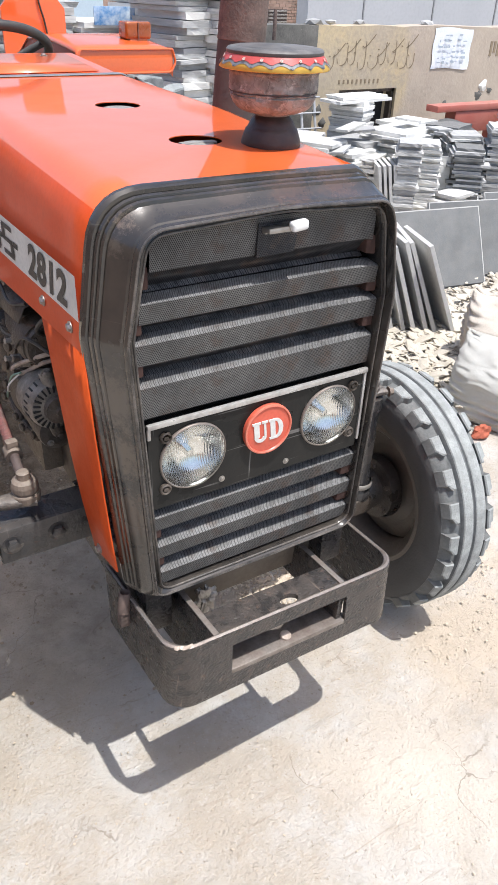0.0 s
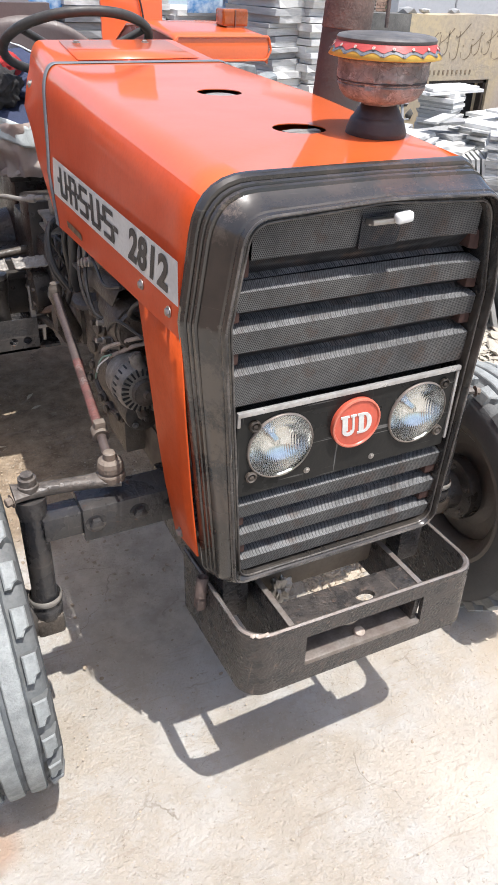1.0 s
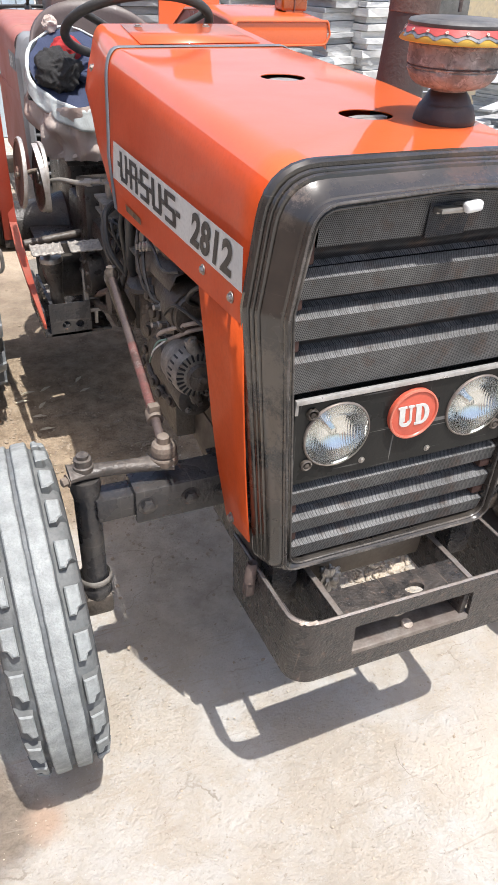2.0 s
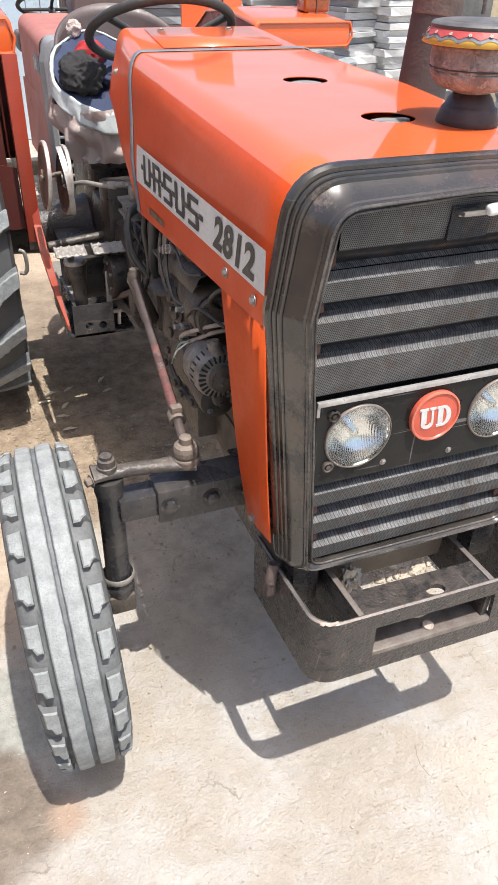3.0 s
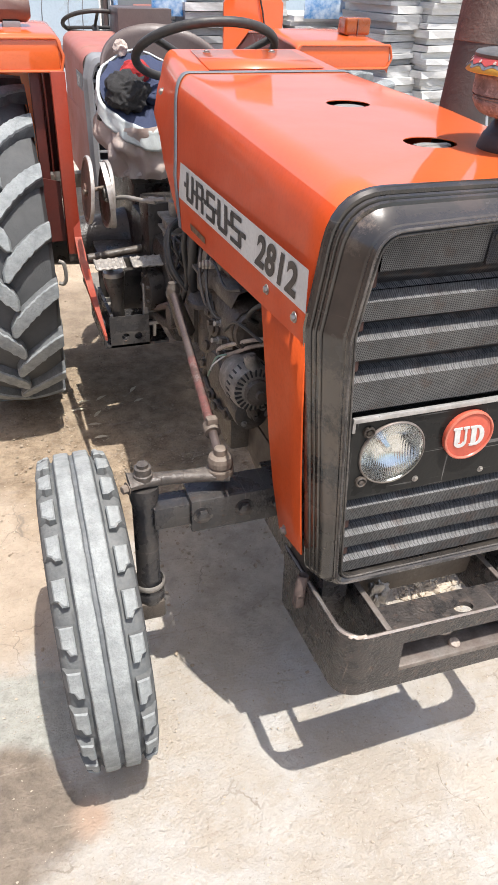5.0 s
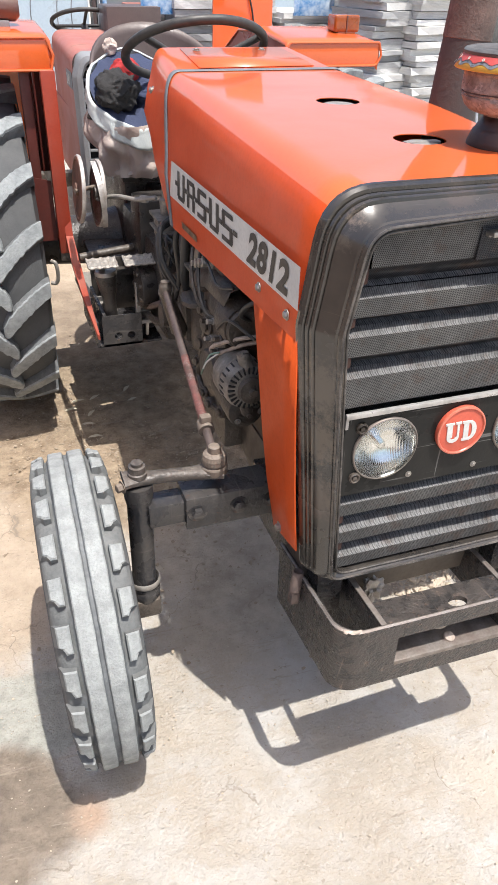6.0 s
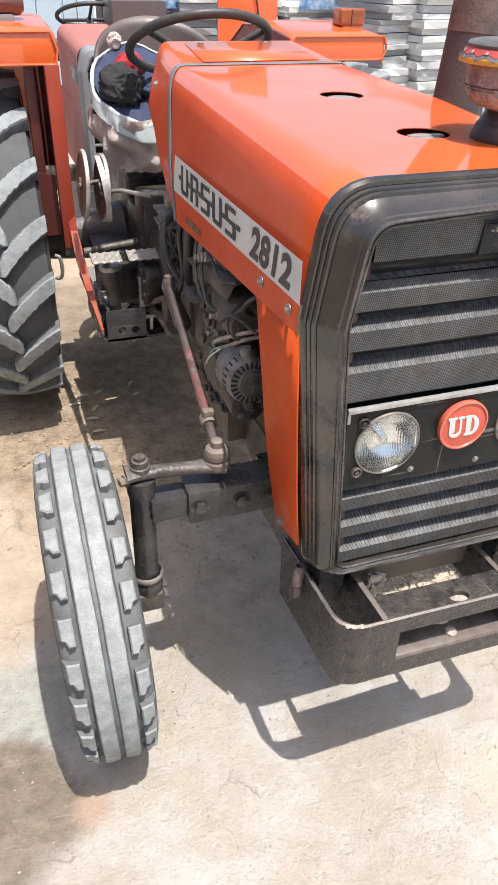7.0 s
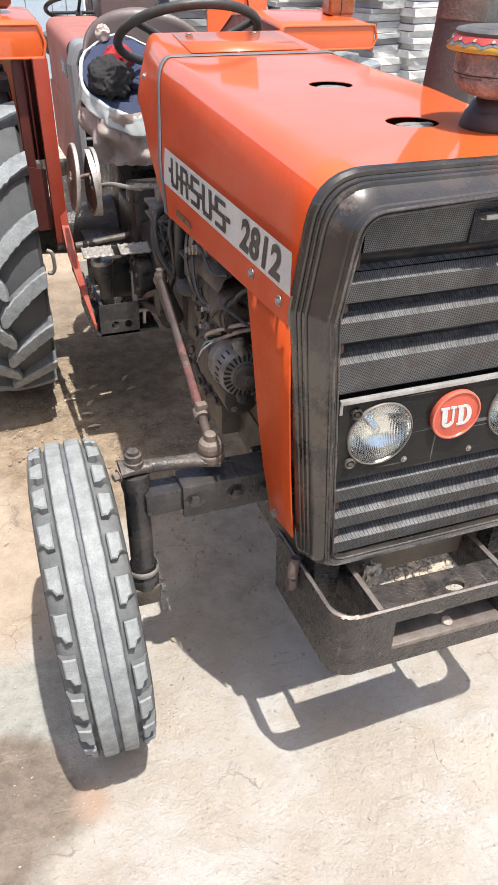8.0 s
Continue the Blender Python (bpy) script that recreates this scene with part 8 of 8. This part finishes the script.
hatch_frame = part("hatch_frame", join(box(HATCH[0], HATCH[0] + 0.03, WALL_Y + 0.03, WALL_Y + 0.10, HATCH[2], HATCH[3]), box(HATCH[1] - 0.03, HATCH[1], WALL_Y + 0.03, WALL_Y + 0.10, HATCH[2], HATCH[3]), box(HATCH[0], HATCH[1], WALL_Y + 0.03, WALL_Y + 0.10, HATCH[3] - 0.03, HATCH[3])), GREASE, wall)
part("hatch_door", box(HATCH[0] + 0.03, HATCH[1] - 0.03, WALL_Y + 0.14, WALL_Y + 0.16, HATCH[2], HATCH[3] - 0.03), DARK, wall)
# painted writing, as bars and sweeps
INKWALL = material("faded_brown_wall_paint", (0.215, 0.165, 0.112), (0.34, 0.275, 0.18), rough=0.9, scale=12, fine=60, bump=0.1)


def sweep(points, wide):
    pts = curve([(x, WALL_Y - 0.003, z) for x, z in points], 6)
    rows = [[p + Vector((-wide * 0.5, 0, wide * 0.35)), p + Vector((wide * 0.5, 0, -wide * 0.35))] for p in pts]
    return sheet(rows)


strokes = []
for k in range(9):
    # hooked bowls on the line, each with an upright or a slanting rise
    x, wide, tall = 3.77 + 0.118 * k, 0.085 + 0.03 * (k % 3 == 1), 0.10 + 0.10 * ((k * 5) % 4) / 3
    base = 0.905 + 0.018 * ((k * 3) % 4) - 0.02 * (k % 2)
    strokes.append(sweep([(x, base + 0.035), (x + wide * 0.15, base - 0.012), (x + wide * 0.55, base - 0.022), (x + wide * 0.95, base + 0.02), (x + wide * 1.0, base + tall)], 0.009))
for k in range(6):
    x, z = 3.84 + 0.17 * k, 1.00 + 0.035 * (k % 3)
    strokes.append(sweep([(x, z - 0.02), (x + 0.05, z + 0.01), (x + 0.13, z + 0.09)], 0.008))
for k in range(11):
    x, z = 3.80 + 0.092 * k, 0.985 + 0.05 * ((k * 7) % 5) / 2
    strokes.append(sweep([(x, z), (x + 0.010, z + 0.006), (x + 0.020, z + 0.002)], 0.012))
part("wall_writing", join(*strokes), INKWALL, wall, "faded brown brush strokes on the wall")
part("wall_writing", join(*[box(3.93 + 0.05 * k, 3.948 + 0.05 * k, WALL_Y - 0.004, WALL_Y - 0.001, 0.765, 0.80) for k in range(10)]), INKWALL, wall, "row of small faded painted bars")
part("wall_writing", join(*[box(5.80 + 0.05 * k, 5.83 + 0.05 * k, WALL_Y - 0.004, WALL_Y - 0.001, 0.97 + 0.03 * (k % 2), 1.10) for k in range(5)]), INKWALL, wall, "faded painted bars")


def poster_sheet():
    rows = []
    for j in range(9):
        v = j / 8
        rows.append([(5.02 + 0.50 * u + 0.008 * math.sin(9 * v), WALL_Y - 0.006 - 0.012 * abs(noise.noise(Vector((u * 3, v * 3, 2)))), 0.865 + 0.345 * v + 0.01 * math.sin(5 * u)) for u in (i / 10 for i in range(11))])
    return sheet(rows)


poster = part("poster", poster_sheet(), PAPER, wall, "torn white paper notice stuck on the wall", smooth=60)
GREYINK = material("pale_grey_ink", (0.34, 0.40, 0.46), (0.45, 0.50, 0.55), rough=0.8, scale=20, fine=90, bump=0.0)
part("poster_print", join(*[box(x, x + random.uniform(0.012, 0.055), WALL_Y - 0.0215, WALL_Y - 0.0205, z, z + random.uniform(0.008, 0.022)) for x, z in ((5.08 + 0.062 * i + random.uniform(0, 0.006), z + random.uniform(-0.008, 0.008)) for i in range(6) for z in (0.91, 0.95, 1.0, 1.05, 1.10, 1.15)) if random.random() < 0.7]), GREYINK, poster, "pale printed bars")
part("plaster_loss", join(*[blob((x, WALL_Y + 0.012, z), (s, 0.02, s * 0.8), 0.6, i, 2) for i, (x, z, s) in enumerate(((5.75, 0.62, 0.06), (5.9, 0.66, 0.045), (5.3, 0.55, 0.05), (3.72, 0.55, 0.07), (3.78, 0.45, 0.06), (6.2, 0.8, 0.05)))]), CEMENT, wall, "patches of lost plaster")
part("pale_patch", blob((5.80, WALL_Y + 0.004, 0.70), (0.05, 0.02, 0.05), 0.7, 8, 2), SLAB_EDGE, wall, "pale lump of mortar")
for x, s in ((3.68, 0.07), (3.86, 0.05), (4.18, 0.05), (5.0, 0.06), (6.3, 0.06)):
    solo("loose_stone", moved(stone(int(x * 10)), Matrix.Translation((x, WALL_Y + 0.10, WALL_TOP + 0.02)) @ Matrix.Diagonal((s * 1.3, s * 0.9, s * 0.5, 1))), SLAB_GREY, "pale loose stone lying on the wall top", "stone", "stones on the wall", smooth=0)
# welded grid in front of the dark part
grid_frame = thing("metal_grid", (3.3, 4.55, 0), "grey welded metal grid leaning on the wall", "metal grid")
for k in range(4):
    part("upright", tube([(3.10 + 0.14 * k, 4.50, 0.0), (3.12 + 0.14 * k, 4.70, 0.76)], 0.012, 8), SHEET_GREY, grid_frame)
for k in range(6):
    part("crossbar", tube([(3.08, 4.51 + 0.03 * k, 0.10 + 0.12 * k), (3.58, 4.51 + 0.03 * k, 0.10 + 0.12 * k)], 0.007, 6), SHEET_GREY, grid_frame)
# red implement and dark car-like hump beyond the stacks
imp = thing("implement", (4.85, 4.25, 0), "red farm implement standing behind the slab stacks", "implement")
part("beam", box(4.50, 5.4, 4.15, 4.30, 0.60, 0.655, 0.01), FADED_RED, imp, "red top beam")
part("leg", box(4.78, 4.86, 4.18, 4.27, 0.0, 0.61, 0.01), FADED_RED, imp)
part("leg", box(5.25, 5.33, 4.18, 4.27, 0.0, 0.61, 0.01), FADED_RED, imp)
part("body", box(4.74, 5.4, 4.16, 4.29, 0.42, 0.60, 0.01), FADED_RED, imp)
solo("tyre_heap", lathe([(0.16, 0.0), (0.30, 0.05), (0.31, 0.14), (0.26, 0.22), (0.16, 0.24)], (4.62, 4.02, 0.24), (0.1, -0.5, 1), 32), RUBBER, "dark tyre leaning among the slab stacks", "tyre")
solo("tyre_block", box(4.4, 4.85, 3.85, 4.2, 0.0, 0.25, 0.02), SLAB_GREY, "grey stone block under a tyre", "stone block")

# ---- blue printed sheets and boxes among the stacks ----
for x0, x1, y, z0, z1 in ((1.36, 1.64, 4.12, 1.255, 1.36), (0.40, 0.62, 4.25, 1.25, 1.42)):
    solo("printed_sheet", moved(box(x0, x1, y - 0.004, y + 0.004, z0, z1, 0.001), Matrix.Identity(4)), BLUE, "blue and white printed sheet propped on slabs", "sheet", "printed sheets")
solo("brown_box", box(0.17, 0.50, 4.15, 4.45, 0.0, 1.295, 0.006), SEAT, "brown crate standing by the stacks", "crate")
slab_stack(0.50, 4.55, 0.24, 0.3, 1.25, 0.05, ["grey", "pale"], GREY_LABEL)

# ---- far buildings ----
# height is made up: kept low so the bonnet reflects sky above it
blue_house = thing("low_blue_wall", (-2, 6.6, 0), "pale blue painted wall with door posts, cut low", "wall", kind="structure")
part("wall", box(-7, 0.43, 6.5, 6.7, 0, 1.75), BLUE_WALL, blue_house)
for x, w, m in ((0.46, 0.03, SEAT), (0.50, 0.02, GREY_PAINT), (0.55, 0.035, BLUE)):
    part("door_post", box(x, x + w, 6.45, 6.6, 0, 1.8), m, blue_house)
part("door", box(0.60, 1.7, 6.58, 6.64, 0, 1.7), GREY_PAINT, blue_house)
part("wall", box(1.7, 2.4, 6.5, 6.7, 0, 1.75), BLUE_WALL, blue_house)
part("coping", box(-7.05, 2.45, 6.46, 6.74, 1.75, 1.80), SHEET_GREY, blue_house)
for x in (-0.05, 0.17, 0.29):
    part("crack", tube(curve([(x, 6.498, 1.6), (x + 0.01, 6.498, 1.3), (x - 0.008, 6.498, 1.1), (x + 0.006, 6.498, 0.7)]), 0.004, 5), GREY_PAINT, blue_house)

PALM = material("palm_green", (0.050, 0.085, 0.045), (0.085, 0.11, 0.06), rough=0.6, scale=8, fine=60, bump=0.1)
brick_house = thing("brick_building", (11, 23, 0), "weathered brick building with raw courses", "building")
part("core", box(6.4, 16.5, 22.0, 26.0, 0, 3.3), MORTAR, brick_house)
course, brick_w = 0.075, 0.23
some = []
for j in range(16):
    for i in range(41):
        some.append((6.42 + i * (brick_w + 0.012) + (0.12 if j % 2 else 0), 0.0 + j * (course + 0.012)))
brick_data = link_mesh("brick", box(-brick_w / 2, brick_w / 2, -0.02, 0.02, -course / 2, course / 2), BRICK, 0)
near = [p for p in some if 0.15 < p[1] and 11.2 < p[0]][:290]
for x, z in near:
    ob = new("brick", brick_data)
    ob.parent = brick_house
    ob.location = Vector((x + brick_w / 2, 21.995 + random.uniform(-0.006, 0.006), z + course / 2)) - ORIGIN[brick_house]
rest = part("brick_courses", join(*[box(x, x + brick_w, 21.975, 22.015, z, z + course) for x, z in some if (x, z) not in set(near)]), BRICK, brick_house, "the other brick courses", smooth=0)
rest["kind"] = "stuff"
part("roof", box(6.2, 16.7, 21.7, 26.2, 3.3, 3.45), CEMENT, brick_house)
shutter = part("shutter", box(14.30, 15.05, 21.93, 21.97, 0.10, 0.72, 0.01), SEAT, brick_house, "brown slatted shutter")
for k in range(6):
    part("slat", box(14.32, 15.03, 21.90, 21.93, 0.14 + 0.1 * k, 0.19 + 0.1 * k, 0.005), WOODY, shutter)
# a small palm by the brick building
palm = thing("palm", (15.75, 21.6, 0), "small dusty dark green palm by the building", "palm")
part("trunk", tube([(15.75, 21.6, 0.0), (15.74, 21.6, 0.4), (15.76, 21.6, 0.78)], 0.05, 8), WOODY, palm)
fronds = []
for k in range(16):
    a, up = k * 2.4, 0.25 + 0.5 * (k % 3) / 2
    way = Vector((math.cos(a), math.sin(a), 0))
    side = Vector((-math.sin(a), math.cos(a), 0))
    spine = [Vector((15.76, 21.6, 0.78)) + way * 0.40 * s + Vector((0, 0, up * s - 0.55 * s * s)) for s in (0.0, 0.25, 0.5, 0.75, 1.0)]
    for s in (-1, 1):
        for p, q in zip(spine[:-1], spine[1:]):
            fronds.append(sheet([[p, q], [p + side * s * 0.06 + way * 0.10 - Vector((0, 0, 0.04)), q + side * s * 0.05 + way * 0.08 - Vector((0, 0, 0.05))]]))
part("fronds", join(*fronds), PALM, palm, smooth=0)

sheds = thing("warehouse", (12, 10.2, 0), "grey sheet-metal warehouse wall with vertical seams", "building")
part("wall", box(7.25, 24, 10.0, 10.3, 0, 3.4), SHEET_GREY, sheds)
for k in range(10):
    part("seam", box(8.36 + 1.55 * k, 8.385 + 1.55 * k, 9.985, 10.0, 0, 3.4), GREY_PAINT, sheds)
part("roof", box(7.1, 24.1, 9.8, 14, 3.4, 3.55), SHEET_GREY, sheds)


# ---- rubble, grit and straw ----
SAND_CLOD = material("sandy_clod", (0.54, 0.46, 0.36), (0.44, 0.365, 0.275), rough=0.95, scale=30, fine=140, bump=0.8)
FLECK = material("pale_sun_fleck", (0.62, 0.56, 0.42), (0.50, 0.43, 0.30), rough=0.8, scale=40, fine=200, bump=0.2)
def scatter(name, mat, count, where, sizes, label, category, flat=0.6, long=1.6, seed=1, sub=1):
    rng = random.Random(seed)
    protos = []
    for i in range(6):
        bm = stone(i + seed * 11, sub)
        protos.append(([v.co.copy() for v in bm.verts], [[v.index for v in f.verts] for f in bm.faces]))
        bm.free()
    verts, faces = [], []
    for _ in range(count):
        x, y, z = where(rng)
        s = sizes[0] + (sizes[1] - sizes[0]) * rng.random() ** 2.5
        m = Matrix.Translation((x, y, z)) @ Euler((rng.uniform(-0.5, 0.5), rng.uniform(-0.5, 0.5), rng.uniform(0, 6.3))).to_matrix().to_4x4() @ Matrix.Diagonal((s * rng.uniform(1, long), s, s * flat, 1))
        pv, pf = rng.choice(protos)
        n = len(verts)
        verts += [m @ v for v in pv]
        faces += [[n + i for i in f] for f in pf]
    data = bpy.data.meshes.new(name)
    data.from_pydata([tuple(v) for v in verts], [], faces)
    data.materials.append(mat)
    return tagged(new(name, data), label, category, kind="stuff")


scatter("rubble", STONE, 4200, lambda r: (1.95 + r.gauss(0, 0.32), 1.45 + r.gauss(0, 0.28), 0.006 + 0.05 * max(0, 1 - 2 * abs(r.random() - 0.3))), (0.006, 0.036), "heap of pale broken stone chips beside the slabs", "rubble", 0.32, 3.0, 2)
scatter("rubble", STONE, 500, lambda r: (2.5 + r.uniform(-0.3, 0.9), 1.75 + r.gauss(0, 0.2), 0.006), (0.010, 0.04), "pale broken stone chips along the slabs", "rubble", 0.45, 2.6, 3)
scatter("grit", SAND_CLOD, 3600, lambda r: (r.uniform(-1.3, 1.5), r.uniform(-0.6, 2.0), -0.003), (0.0008, 0.0030), "loose grit scattered on the ground", "grit", 0.7, 1.5, 4)
scatter("clods", SOIL, 3200, lambda r: (r.gauss(-0.25, 0.34), 1.45 + r.gauss(0, 0.45), -0.003), (0.0010, 0.0065), "soil crumbs under the tractor", "soil", 0.6, 1.5, 5)
scatter("clods", SAND_CLOD, 420, lambda r: (0.34 + r.gauss(0, 0.08), 0.45 + r.gauss(0, 0.09), 0.001), (0.002, 0.013), "crumbled pale soil lumps below the front frame", "soil", 0.7, 1.8, 9)
scatter("clods", SAND_CLOD, 220, lambda r: (-0.98 + r.gauss(0, 0.14), 0.66 + r.gauss(0, 0.2), -0.003), (0.001, 0.0045), "soil crumbs beside the wheel", "soil", 0.6, 1.5, 10)
scatter("clods", SAND_CLOD, 600, lambda r: (0.85 + r.gauss(0, 0.16), 0.14 + r.gauss(0, 0.16), -0.002), (0.0008, 0.0048), "soil crumbs beside the wheel track", "soil", 0.6, 1.5, 11)
scatter("pebbles", SAND_CLOD, 260, lambda r: (r.uniform(-1.2, 1.5), r.uniform(-0.6, 0.9), -0.001), (0.0008, 0.0024), "pale pebbles on the ground", "pebbles", 0.6, 1.5, 12)
scatter("straw", STRAW, 90, lambda r: (r.gauss(-0.38, 0.25), 1.75 + r.gauss(0, 0.35), 0.004), (0.0015, 0.004), "dry leaves and straw bits on the ground", "straw", 0.2, 5.0, 7)
# pale leaf-shaped sheets stand in for flecks of sunlight on the soil
for x, y, turn in ((-0.264, 1.861, 0.9), (-0.261, 1.761, 0.5), (-0.479, 1.813, 0.1), (-0.464, 1.622, -0.2), (-0.452, 1.524, -0.1), (-0.407, 1.823, 0.6), (-0.511, 1.752, 0.0), (-0.44, 1.70, 0.9)):
    leaf = sheet([[(-0.028, 0.0, 0.0), (-0.015, 0.006, 0.003), (0.004, 0.009, 0.004), (0.03, 0.0, 0.001)], [(-0.028, 0.0, 0.0), (-0.015, -0.006, 0.001), (0.004, -0.007, 0.003), (0.03, 0.0, 0.001)]])
    solo("dry_leaf", moved(leaf, Matrix.Translation((x, y, 0.006)) @ Matrix.Rotation(turn, 4, "Z")), FLECK, "pale leaf-shaped sheet standing in for a fleck of sun", "leaf", "fallen leaves", smooth=0)

# ---- unseen plain wall on one side, added to darken the bonnet's reflections ----
yard_side = thing("wall_unseen", (-3.9, 1, 0), "unseen plain wall added beside the yard to darken reflections", "wall", kind="structure")
part("plaster", box(-4.0, -3.8, -9, 9, 0, 2.6), BRICK, yard_side)
